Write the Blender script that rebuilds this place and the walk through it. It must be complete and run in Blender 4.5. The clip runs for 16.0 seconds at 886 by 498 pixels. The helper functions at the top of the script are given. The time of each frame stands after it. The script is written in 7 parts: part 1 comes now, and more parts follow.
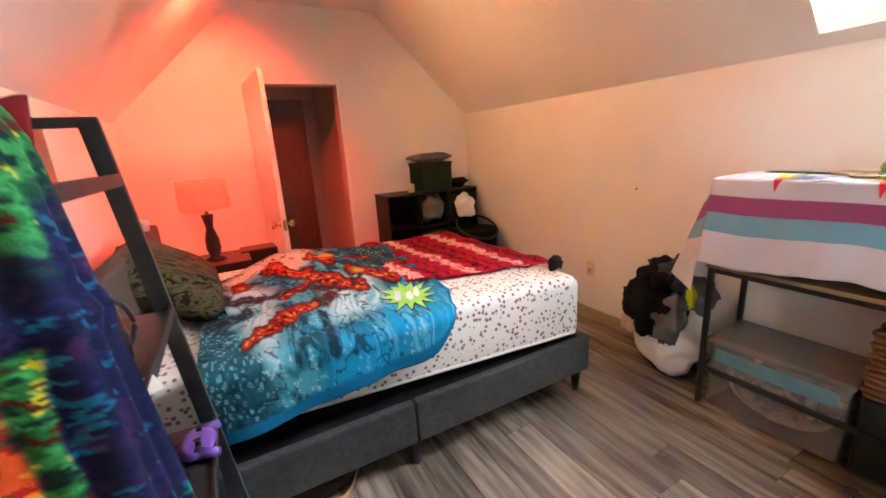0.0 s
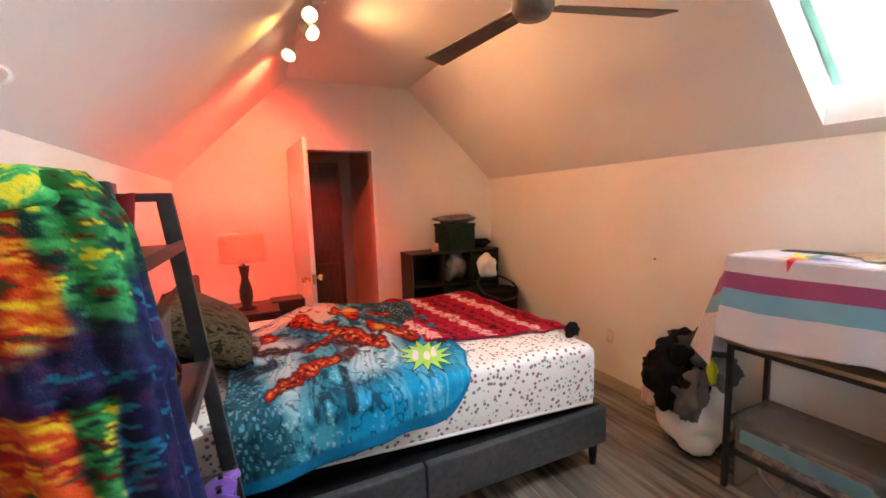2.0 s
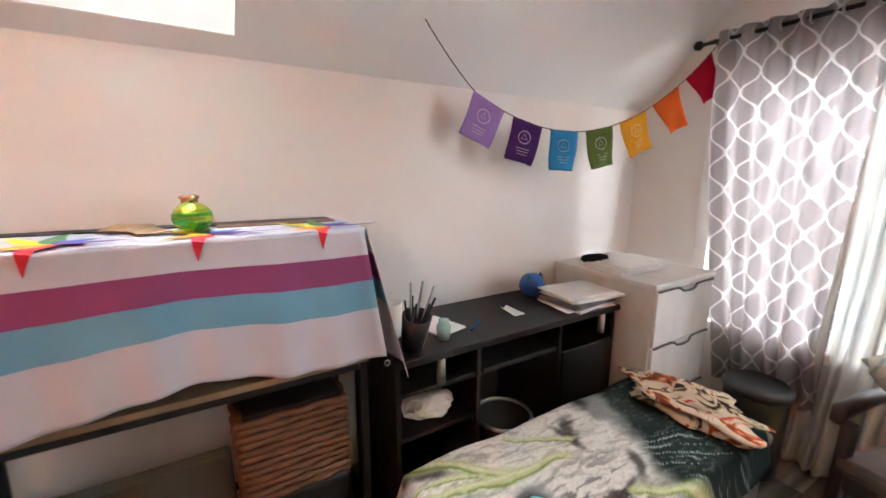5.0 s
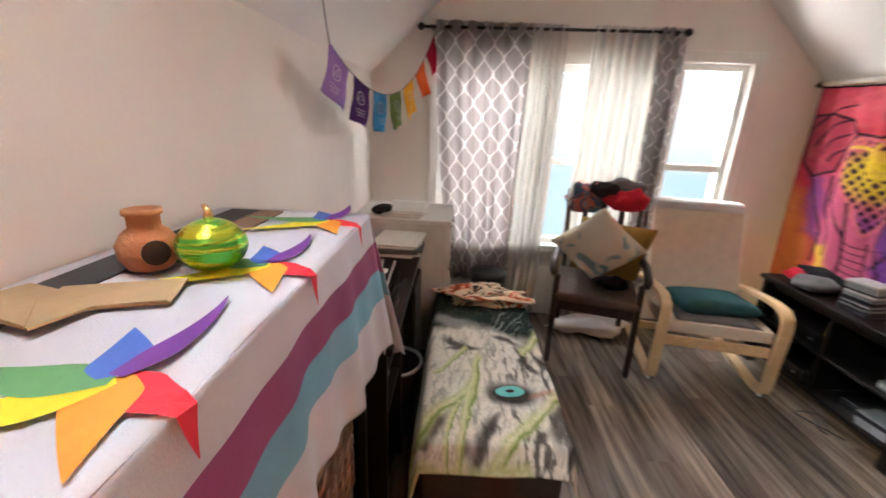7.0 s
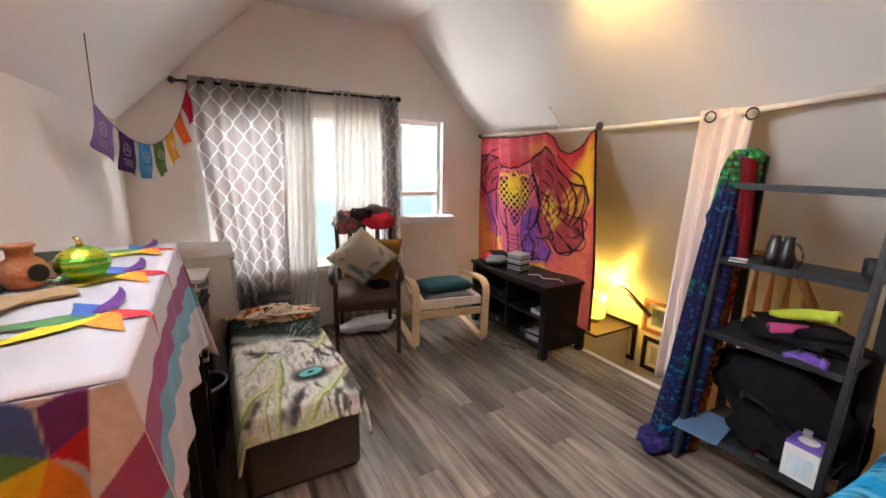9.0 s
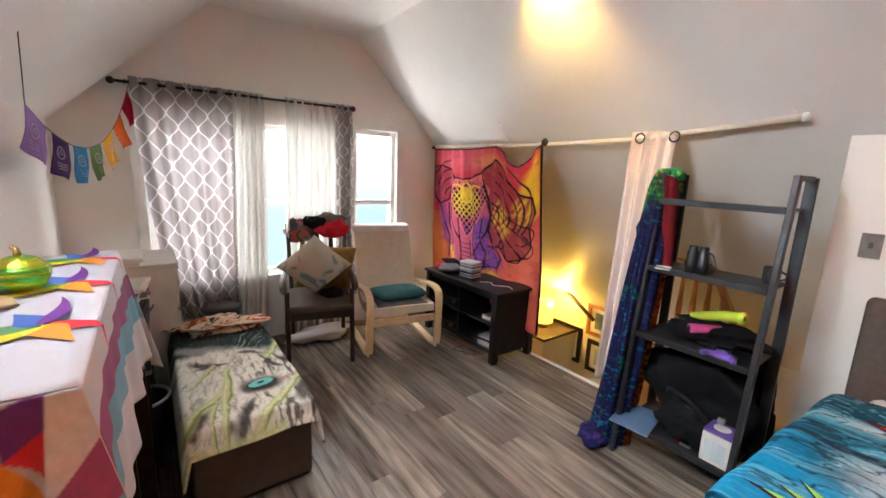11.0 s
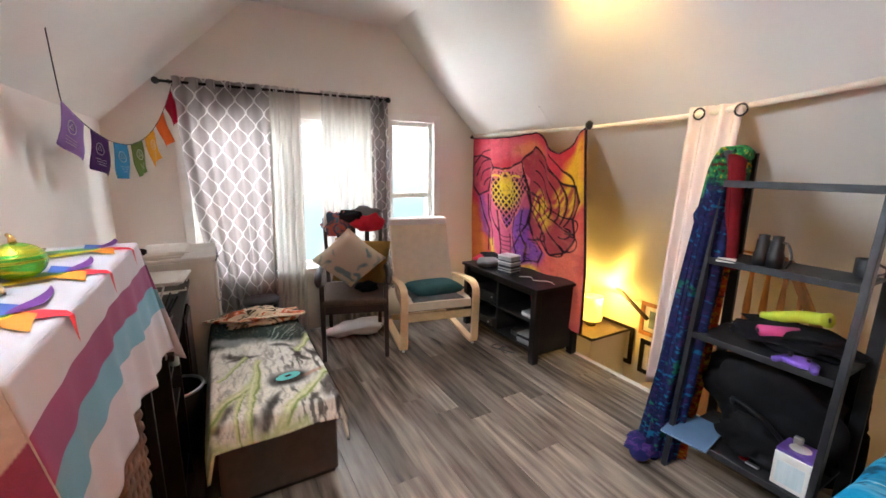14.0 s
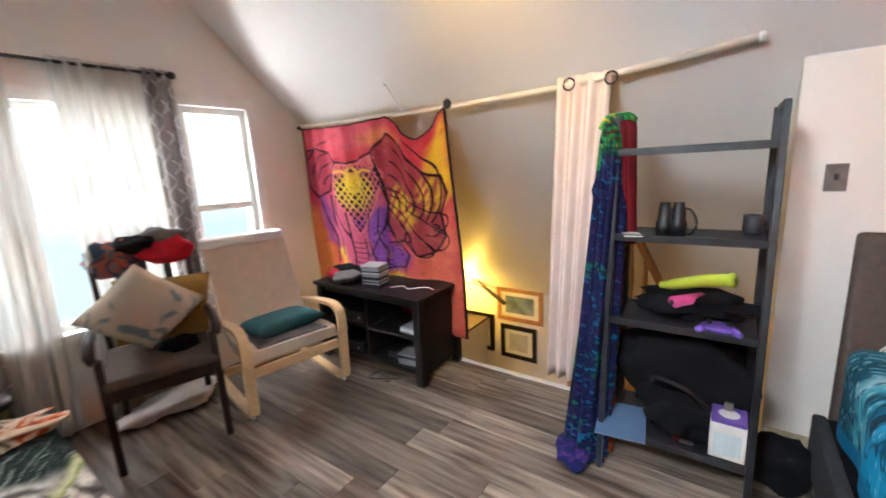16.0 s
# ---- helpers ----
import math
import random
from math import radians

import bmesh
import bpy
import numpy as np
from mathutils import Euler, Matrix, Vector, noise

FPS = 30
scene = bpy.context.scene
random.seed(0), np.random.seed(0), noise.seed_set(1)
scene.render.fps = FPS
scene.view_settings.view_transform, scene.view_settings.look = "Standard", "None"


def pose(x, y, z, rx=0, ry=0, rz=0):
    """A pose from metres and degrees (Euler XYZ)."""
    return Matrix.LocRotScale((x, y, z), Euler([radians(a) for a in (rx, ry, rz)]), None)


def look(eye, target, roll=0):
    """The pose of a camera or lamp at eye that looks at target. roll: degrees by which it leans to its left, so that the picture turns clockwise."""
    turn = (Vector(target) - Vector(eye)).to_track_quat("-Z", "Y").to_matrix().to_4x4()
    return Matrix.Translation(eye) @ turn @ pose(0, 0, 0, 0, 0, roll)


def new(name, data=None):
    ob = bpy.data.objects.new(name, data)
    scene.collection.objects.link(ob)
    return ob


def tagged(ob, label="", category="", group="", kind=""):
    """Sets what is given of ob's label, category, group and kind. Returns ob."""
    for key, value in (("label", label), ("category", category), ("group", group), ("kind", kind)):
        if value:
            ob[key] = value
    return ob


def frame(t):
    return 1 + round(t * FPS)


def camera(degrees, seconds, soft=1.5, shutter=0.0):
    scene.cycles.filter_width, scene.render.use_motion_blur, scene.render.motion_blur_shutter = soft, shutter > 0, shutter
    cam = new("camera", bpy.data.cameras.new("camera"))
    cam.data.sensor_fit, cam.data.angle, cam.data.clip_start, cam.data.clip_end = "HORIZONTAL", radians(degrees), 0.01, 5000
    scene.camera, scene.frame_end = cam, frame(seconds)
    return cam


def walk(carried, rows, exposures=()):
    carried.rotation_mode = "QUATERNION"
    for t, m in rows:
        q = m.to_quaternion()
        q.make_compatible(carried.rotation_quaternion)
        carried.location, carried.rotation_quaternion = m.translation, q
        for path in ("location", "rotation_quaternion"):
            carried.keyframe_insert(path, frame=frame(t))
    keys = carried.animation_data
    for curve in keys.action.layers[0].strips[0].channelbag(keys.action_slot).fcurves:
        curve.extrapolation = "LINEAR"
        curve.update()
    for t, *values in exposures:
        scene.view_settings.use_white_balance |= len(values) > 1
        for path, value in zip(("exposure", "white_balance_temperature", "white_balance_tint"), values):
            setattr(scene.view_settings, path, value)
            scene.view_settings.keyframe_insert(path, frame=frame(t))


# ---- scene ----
cam = camera(95.5, 16.0, soft=1.6, shutter=0.35)
PATH = [
    (0, (-2.055, -0.091, 1.442), (-1.15, 1.621, 0.94), -3.8),
    (0.5, (-2.065, -0.156, 1.493), (-1.249, 1.616, 1.052), -3.5),
    (1, (-2.05, -0.16, 1.493), (-1.238, 1.629, 1.118), -3.2),
    (1.5, (-2.06, -0.176, 1.509), (-1.292, 1.644, 1.193), -3.0),
    (2, (-2.075, -0.19, 1.507), (-1.244, 1.614, 1.274), -1.9),
    (2.5, (-2.045, -0.189, 1.504), (-1.004, 1.504, 1.281), -1.1),
    (3, (-2.038, -0.141, 1.523), (-0.526, 1.137, 1.234), -0.8),
    (3.5, (-1.987, 0.009, 1.458), (-0.091, 0.56, 1.137), 0.1),
    (4, (-1.795, 0.106, 1.402), (0.169, 0.024, 1.035), 0.7),
    (4.5, (-1.455, 0.184, 1.392), (0.435, -0.376, 1.051), 0.8),
    (4.7, (-1.347, 0.28, 1.375), (0.467, -0.492, 1.035), 0.8),
    (6.8, (-0.292, 0.934, 1.453), (0.021, -0.942, 0.836), 1.2),
    (7, (-0.248, 1.009, 1.454), (-0.192, -0.895, 0.844), 2.3),
    (7.5, (-0.196, 1.105, 1.47), (-0.561, -0.787, 0.933), 1.9),
    (8, (-0.09, 1.263, 1.466), (-0.943, -0.491, 1.023), 2.1),
    (8.5, (-0.078, 1.424, 1.476), (-1.151, -0.207, 1.041), 2.3),
    (9, (-0.141, 1.61, 1.492), (-1.113, -0.087, 1.074), 0.9),
    (9.5, (-0.13, 1.698, 1.513), (-1.153, 0.018, 1.149), 1.1),
    (10, (-0.12, 1.737, 1.513), (-1.208, 0.098, 1.156), 1.7),
    (12.5, (-0.113, 1.562, 1.499), (-1.302, 0.002, 1.109), 2.3),
    (13, (-0.123, 1.574, 1.489), (-1.213, -0.052, 1.081), 2.4),
    (13.5, (-0.191, 1.639, 1.484), (-1.207, -0.035, 1.076), 1.7),
    (14, (-0.263, 1.625, 1.469), (-1.223, -0.083, 1.068), 0.7),
    (14.5, (-0.279, 1.598, 1.454), (-1.254, -0.098, 1.039), -0.4),
    (15, (-0.262, 1.444, 1.447), (-1.378, -0.166, 1.043), -1.1),
    (15.5, (-0.302, 1.31, 1.435), (-1.598, -0.169, 1.069), -2.3),
    (16, (-0.432, 1.033, 1.394), (-2.019, -0.117, 0.991), -3.1),
]
walk(cam, [(t, look(eye, target, roll)) for t, eye, target, roll in PATH],
     exposures=[(0.0, 0.92, 6300, 9), (0.5, 0.86, 6250, 9), (2.5, 0.76, 6200, 8), (4.0, 0.96, 5950, 7), (4.5, 0.90, 5900, 7), (7.5, 0.38, 6500, 10), (9.0, 0.42, 6350, 9), (12.5, 0.50, 6200, 8), (16.0, 0.64, 6050, 7)])

# ---- light ----
world = bpy.data.worlds.new("sky")
scene.world = world
world.use_nodes = True
wn = world.node_tree
sky = wn.nodes.new("ShaderNodeTexSky")
sky.sky_type, sky.sun_disc = "NISHITA", False
sky.sun_elevation, sky.sun_rotation = radians(38), radians(200)
sky.dust_density = 3.0
wn.links.new(sky.outputs[0], wn.nodes["Background"].inputs[0])
wn.nodes["Background"].inputs[1].default_value = 0.15


def lamp(name, kind, m, energy, color, size=0.1, size_y=None, spread=None, blend=0.6, cone=60):
    data = bpy.data.lights.new(name, kind)
    data.energy, data.color = energy, color
    if kind == "AREA":
        data.shape, data.size, data.size_y = "RECTANGLE", size, size_y or size
        if spread:
            data.spread = radians(spread)
    elif kind == "SPOT":
        data.spot_size, data.spot_blend, data.shadow_soft_size = radians(cone), blend, size
    elif kind == "SUN":
        data.angle = radians(size)
    else:
        data.shadow_soft_size = size
    ob = new(name, data)
    ob.matrix_world = m
    return ob


lamp("overcast_sun", "SUN", look((0, -6, 9), (-1.2, 0, 0)), 0.8, (1, 0.97, 0.93), 12)
# added area lamps, out of view, that boost the daylight through the south windows
lamp("open_sky_fill", "AREA", look((-0.6, -3.4, 3.1), (-0.5, 0.6, 0.9)), 560, (0.97, 0.98, 1.0), 3.2, 1.4)
lamp("open_sky_fill", "AREA", look((-5.2, -4.3, 1.9), (0.3, -0.6, 1.2)), 400, (0.97, 0.98, 1.0), 3.2, 2.4)
lamp("open_sky_fill", "AREA", look((2.8, -4.4, 1.9), (-2.4, 0.8, 1.0)), 560, (0.97, 0.98, 1.0), 2.4, 2.2)
# added unseen lamp below the windows, aimed up to brighten the sloped ceilings
lamp("ceiling_fill", "AREA", look((-1.0, -3.7, -0.9), (-1.0, 0.6, 2.2)), 500, (1.0, 0.97, 0.93), 3.4, 1.2)
lamp("skylight_daylight", "AREA", look((0.42, 0.53, 2.50), (-0.6, 0.53, 1.4)), 28, (0.93, 0.97, 1.0), 0.5, 0.7)
lamp("skylight_daylight", "AREA", look((0.78, 0.34, 2.42), (-2.5, 1.5, 1.1)), 46, (0.95, 0.98, 1.0), 0.7, 0.7)
RED_SPOT = look((-1.80, 2.76, 2.47), (-2.35, 3.75, 1.2))
lamp("red_spot", "SPOT", RED_SPOT, 145, (1.0, 0.055, 0.02), 0.04, cone=125, blend=0.8)
lamp("warm_spot", "SPOT", look((-1.68, 2.40, 2.50), (0.4, 2.0, 1.5)), 92, (1.0, 0.46, 0.17), 0.04, cone=135, blend=0.9)
lamp("amber_spot", "SPOT", look((-1.76, 2.28, 2.54), (-2.40, 2.05, 2.05)), 16, (1.0, 0.55, 0.12), 0.03, cone=60, blend=0.9)
lamp("yellow_spot", "SPOT", look((-1.70, 0.12, 2.50), (-2.22, 0.02, 2.2)), 42, (1.0, 0.58, 0.14), 0.03, cone=95, blend=0.9)
lamp("table_lamp_bulb", "POINT", pose(-2.19, 3.32, 1.24), 5, (1.0, 0.25, 0.12), 0.04)
lamp("stair_lamp_bulb", "POINT", pose(-4.28, -1.50, -0.05), 22, (1.0, 0.58, 0.10), 0.05)

# ---- materials ----
def links(m):
    return m.node_tree.links.new


def mat(name, c1, c2=None, rough=0.6, scale=6.0, metal=0.0, bump=0.1, bscale=90.0, stretch=(1, 1, 1), lo=0.35, hi=0.65,
        vary=0.0, sheen=0.0, glow=None):
    """A surface with two colours mixed by noise, a fine relief and, with vary, a change from piece to piece."""
    m = bpy.data.materials.new(name)
    m.use_nodes = True
    nt, b = m.node_tree, m.node_tree.nodes["Principled BSDF"]
    b.inputs["Roughness"].default_value, b.inputs["Metallic"].default_value = rough, metal
    b.inputs["Sheen Weight"].default_value = sheen
    if rough >= 0.85:
        b.inputs["Specular IOR Level"].default_value = 0.12
    co, mp = nt.nodes.new("ShaderNodeTexCoord"), nt.nodes.new("ShaderNodeMapping")
    mp.inputs["Scale"].default_value = stretch
    links(m)(co.outputs["Object"], mp.inputs["Vector"])
    n1, ramp = nt.nodes.new("ShaderNodeTexNoise"), nt.nodes.new("ShaderNodeValToRGB")
    n1.inputs["Scale"].default_value, n1.inputs["Detail"].default_value = scale, 6
    links(m)(mp.outputs[0], n1.inputs["Vector"])
    c2 = c2 or tuple(c * 0.86 for c in c1)
    ramp.color_ramp.elements[0].position, ramp.color_ramp.elements[1].position = lo, hi
    ramp.color_ramp.elements[0].color, ramp.color_ramp.elements[1].color = (*c1, 1), (*c2, 1)
    links(m)(n1.outputs["Fac"], ramp.inputs["Fac"])
    out = ramp.outputs["Color"]
    if vary:
        info, hsv = nt.nodes.new("ShaderNodeObjectInfo"), nt.nodes.new("ShaderNodeHueSaturation")
        rng = nt.nodes.new("ShaderNodeMapRange")
        rng.inputs["To Min"].default_value, rng.inputs["To Max"].default_value = 1 - vary, 1 + vary
        links(m)(info.outputs["Random"], rng.inputs["Value"])
        links(m)(rng.outputs[0], hsv.inputs["Value"])
        links(m)(out, hsv.inputs["Color"])
        off = nt.nodes.new("ShaderNodeVectorMath")
        off.operation = "SCALE"
        off.inputs[0].default_value = (31, 17, 5)
        links(m)(info.outputs["Random"], off.inputs["Scale"])
        links(m)(off.outputs[0], mp.inputs["Location"])
        out = hsv.outputs["Color"]
    links(m)(out, b.inputs["Base Color"])
    if bump:
        n2, bp = nt.nodes.new("ShaderNodeTexNoise"), nt.nodes.new("ShaderNodeBump")
        n2.inputs["Scale"].default_value, n2.inputs["Detail"].default_value = bscale, 3
        bp.inputs["Strength"].default_value, bp.inputs["Distance"].default_value = bump, 0.01
        links(m)(mp.outputs[0], n2.inputs["Vector"])
        links(m)(n2.outputs["Fac"], bp.inputs["Height"])
        links(m)(bp.outputs["Normal"], b.inputs["Normal"])
    if glow:
        b.inputs["Emission Color"].default_value, b.inputs["Emission Strength"].default_value = (*glow[0], 1), glow[1]
    return m


def bands(name, colors, scale=4.0, rough=0.9, stretch=(1, 1, 1), warp=1.5, bump=0.25, bscale=220.0, detail=4.0, voronoi=False):
    """A print of several dyes, laid out by warped noise: colors are (position, colour) with hard or soft steps."""
    m = bpy.data.materials.new(name)
    m.use_nodes = True
    nt, b = m.node_tree, m.node_tree.nodes["Principled BSDF"]
    b.inputs["Roughness"].default_value, b.inputs["Sheen Weight"].default_value = rough, 0.0
    if rough >= 0.85:
        b.inputs["Specular IOR Level"].default_value = 0.12
    co, mp = nt.nodes.new("ShaderNodeTexCoord"), nt.nodes.new("ShaderNodeMapping")
    mp.inputs["Scale"].default_value = stretch
    links(m)(co.outputs["Object"], mp.inputs["Vector"])
    if voronoi:
        n1 = nt.nodes.new("ShaderNodeTexVoronoi")
        n1.inputs["Scale"].default_value = scale
        out = n1.outputs["Distance"]
    else:
        n1 = nt.nodes.new("ShaderNodeTexNoise")
        n1.inputs["Scale"].default_value, n1.inputs["Detail"].default_value = scale, detail
        n1.inputs["Distortion"].default_value = warp
        out = n1.outputs["Fac"]
    links(m)(mp.outputs[0], n1.inputs["Vector"])
    ramp = nt.nodes.new("ShaderNodeValToRGB")
    el = ramp.color_ramp.elements
    el[0].position, el[0].color = colors[0][0], (*colors[0][1], 1)
    el[1].position, el[1].color = colors[-1][0], (*colors[-1][1], 1)
    for p, c in colors[1:-1]:
        e = el.new(p)
        e.color = (*c, 1)
    links(m)(out, ramp.inputs["Fac"])
    links(m)(ramp.outputs["Color"], b.inputs["Base Color"])
    n2, bp = nt.nodes.new("ShaderNodeTexNoise"), nt.nodes.new("ShaderNodeBump")
    n2.inputs["Scale"].default_value = bscale
    bp.inputs["Strength"].default_value, bp.inputs["Distance"].default_value = bump, 0.01
    links(m)(mp.outputs[0], n2.inputs["Vector"])
    links(m)(n2.outputs["Fac"], bp.inputs["Height"])
    links(m)(bp.outputs["Normal"], b.inputs["Normal"])
    return m


WALL = mat("wall_paint", (0.80, 0.76, 0.71), (0.74, 0.70, 0.65), 0.55, 1.3, bump=0.05, bscale=160)
CEIL = mat("ceiling_paint", (0.78, 0.76, 0.73), (0.73, 0.71, 0.68), 0.42, 1.1, bump=0.05, bscale=140)
TRIM = mat("white_trim", (0.82, 0.81, 0.78), (0.76, 0.74, 0.70), 0.4, 9, bump=0.03)
BASEB = mat("tan_baseboard", (0.46, 0.38, 0.24), (0.38, 0.31, 0.19), 0.5, 8, stretch=(1, 6, 6))
PLANK = mat("grey_oak_plank", (0.070, 0.053, 0.042), (0.280, 0.226, 0.180), 0.27, 2.6, bump=0.1, bscale=60, stretch=(11, 0.9, 1), lo=0.3, hi=0.70, vary=0.42)
BLACKW = mat("black_brown_wood", (0.006, 0.005, 0.005), (0.012, 0.010, 0.0095), 0.42, 12, bump=0.06, stretch=(1, 5, 1))
BLACKM = mat("black_metal", (0.009, 0.009, 0.010), (0.016, 0.016, 0.017), 0.45, 20, metal=0.3)
GREYM = mat("dark_grey_metal", (0.020, 0.021, 0.024), (0.032, 0.033, 0.037), 0.45, 25, metal=0.4)
BLACKP = mat("black_plastic", (0.006, 0.006, 0.007), (0.011, 0.011, 0.012), 0.35, 30)
BROWNW = mat("dark_stained_wood", (0.016, 0.007, 0.005), (0.03, 0.012, 0.008), 0.35, 8, stretch=(5, 5, 1))
HALLW = mat("brown_wood_panel", (0.10, 0.045, 0.02), (0.06, 0.026, 0.012), 0.45, 5, stretch=(8, 8, 1))
OAK = mat("golden_oak", (0.42, 0.20, 0.07), (0.32, 0.14, 0.05), 0.4, 8, stretch=(6, 6, 1))
BIRCH = mat("pale_birch", (0.72, 0.50, 0.28), (0.62, 0.42, 0.22), 0.4, 7, stretch=(4, 1, 4))
GREYF = mat("charcoal_upholstery", (0.06, 0.062, 0.068), (0.045, 0.047, 0.051), 0.95, 40, bump=0.35, bscale=420, sheen=0.0)
TAUPEF = mat("taupe_upholstery", (0.105, 0.080, 0.068), (0.085, 0.066, 0.056), 0.95, 40, bump=0.35, bscale=420, sheen=0.0)
CREAMF = mat("cream_cotton", (0.72, 0.60, 0.47), (0.66, 0.55, 0.43), 0.9, 18, bump=0.3, bscale=500)
WHITEF = mat("white_cotton", (0.80, 0.78, 0.78), (0.73, 0.71, 0.72), 0.9, 6, bump=0.25, bscale=400)
DARKF = mat("black_cotton", (0.005, 0.005, 0.006), (0.010, 0.010, 0.012), 0.95, 12, bump=0.3, bscale=300)
GREYC = mat("grey_cotton", (0.17, 0.165, 0.165), (0.12, 0.118, 0.118), 0.95, 12, bump=0.3, bscale=300)
TEALF = mat("dark_teal_cotton", (0.02, 0.065, 0.07), (0.03, 0.085, 0.09), 0.9, 20, bump=0.3, bscale=300)
MUSTF = mat("mustard_cotton", (0.33, 0.20, 0.05), (0.26, 0.16, 0.05), 0.9, 20, bump=0.3, bscale=300)
REDF = mat("red_cotton", (0.5, 0.02, 0.04), (0.4, 0.015, 0.03), 0.9, 20, bump=0.3, bscale=300)
BRASS = mat("brass", (0.80, 0.55, 0.22), (0.7, 0.48, 0.2), 0.25, 20, metal=1.0)
STEEL = mat("brushed_steel", (0.6, 0.6, 0.6), (0.5, 0.5, 0.5), 0.3, 30, metal=1.0)
PAPER = mat("paper", (0.75, 0.73, 0.69), (0.68, 0.66, 0.62), 0.8, 10)
CLAY = mat("terracotta", (0.42, 0.18, 0.09), (0.34, 0.14, 0.07), 0.85, 14, bump=0.3)

BLACKW.node_tree.nodes["Principled BSDF"].inputs["Specular IOR Level"].default_value = 0.25

# ---- building helpers ----
PLACE = {}


def thing(name, m, label, category, group="", kind=""):
    ob = new(name)
    ob.matrix_world = m
    ob.empty_display_size = 0.1
    PLACE[ob] = m
    return tagged(ob, label, category, group, kind)


def mesh_of(name, bm, material, smooth=False):
    bmesh.ops.recalc_face_normals(bm, faces=bm.faces)
    data = bpy.data.meshes.new(name)
    for f in bm.faces:
        f.smooth = smooth
    bm.to_mesh(data)
    bm.free()
    for m in material if isinstance(material, (list, tuple)) else [material]:
        data.materials.append(m)
    return data


def part(name, bm, material, parent, label="", smooth=False, local=False):
    """One mesh under a thing or part; bm is in world metres unless local."""
    if not local:
        bm.transform(PLACE[parent].inverted())
    ob = new(name, mesh_of(name, bm, material, smooth))
    ob.parent = parent
    PLACE[ob] = PLACE[parent]
    return tagged(ob, label)


def solid(name, bm, material, label="", category="", group="", kind="", smooth=False, m=None):
    m = m or Matrix()
    bm.transform(m.inverted())
    ob = new(name, mesh_of(name, bm, material, smooth))
    ob.matrix_world = m
    PLACE[ob] = m
    return tagged(ob, label, category, group, kind)


def box(x0, x1, y0, y1, z0, z1, bevel=0.0, bm=None, seg=2):
    own = bmesh.new()
    bmesh.ops.create_cube(own, size=1, matrix=Matrix.LocRotScale(((x0 + x1) / 2, (y0 + y1) / 2, (z0 + z1) / 2), None, (abs(x1 - x0), abs(y1 - y0), abs(z1 - z0))))
    if bevel:
        bmesh.ops.bevel(own, geom=own.edges[:] + own.verts[:], offset=bevel, segments=seg, affect="EDGES", profile=0.5)
    return join(bm, own)


def join(bm, own):
    if bm is None:
        return own
    data = bpy.data.meshes.new("tmp")
    own.to_mesh(data)
    bm.from_mesh(data)
    bpy.data.meshes.remove(data)
    own.free()
    return bm


def beam(a, b, w, h, bevel=0.004, bm=None):
    """A bar of width w and depth h from a to b."""
    a, b = Vector(a), Vector(b)
    own = box(-w / 2, w / 2, -h / 2, h / 2, 0, (b - a).length, bevel)
    own.transform(Matrix.Translation(a) @ (b - a).to_track_quat("Z", "Y").to_matrix().to_4x4())
    return join(bm, own)


def tube(points, r, sides=10, bm=None, close=False):
    """A round tube along points; r may be a number or a list."""
    own = bmesh.new()
    pts = [Vector(p) for p in points]
    rings = []
    for i, p in enumerate(pts):
        d = (pts[(i + 1) % len(pts)] - pts[i - 1]) if close else (pts[min(i + 1, len(pts) - 1)] - pts[max(i - 1, 0)])
        q = d.to_track_quat("Z", "Y").to_matrix()
        rr = r[i] if isinstance(r, (list, tuple)) else r
        rings.append([own.verts.new(p + q @ Vector((rr * math.cos(k * math.tau / sides), rr * math.sin(k * math.tau / sides), 0))) for k in range(sides)])
    n = len(rings)
    for i in range(n if close else n - 1):
        a, b = rings[i], rings[(i + 1) % n]
        for k in range(sides):
            own.faces.new((a[k], a[(k + 1) % sides], b[(k + 1) % sides], b[k]))
    if not close:
        own.faces.new(rings[0][::-1])
        own.faces.new(rings[-1])
    return join(bm, own)


def lathe(profile, at=(0, 0, 0), sides=24, bm=None):
    """A turned body from (radius, height) pairs."""
    own = bmesh.new()
    rings = [[own.verts.new((at[0] + r * math.cos(k * math.tau / sides), at[1] + r * math.sin(k * math.tau / sides), at[2] + z)) for k in range(sides)] for r, z in profile]
    for a, b in zip(rings, rings[1:]):
        for k in range(sides):
            own.faces.new((a[k], a[(k + 1) % sides], b[(k + 1) % sides], b[k]))
    own.faces.new(rings[0][::-1])
    own.faces.new(rings[-1])
    return join(bm, own)


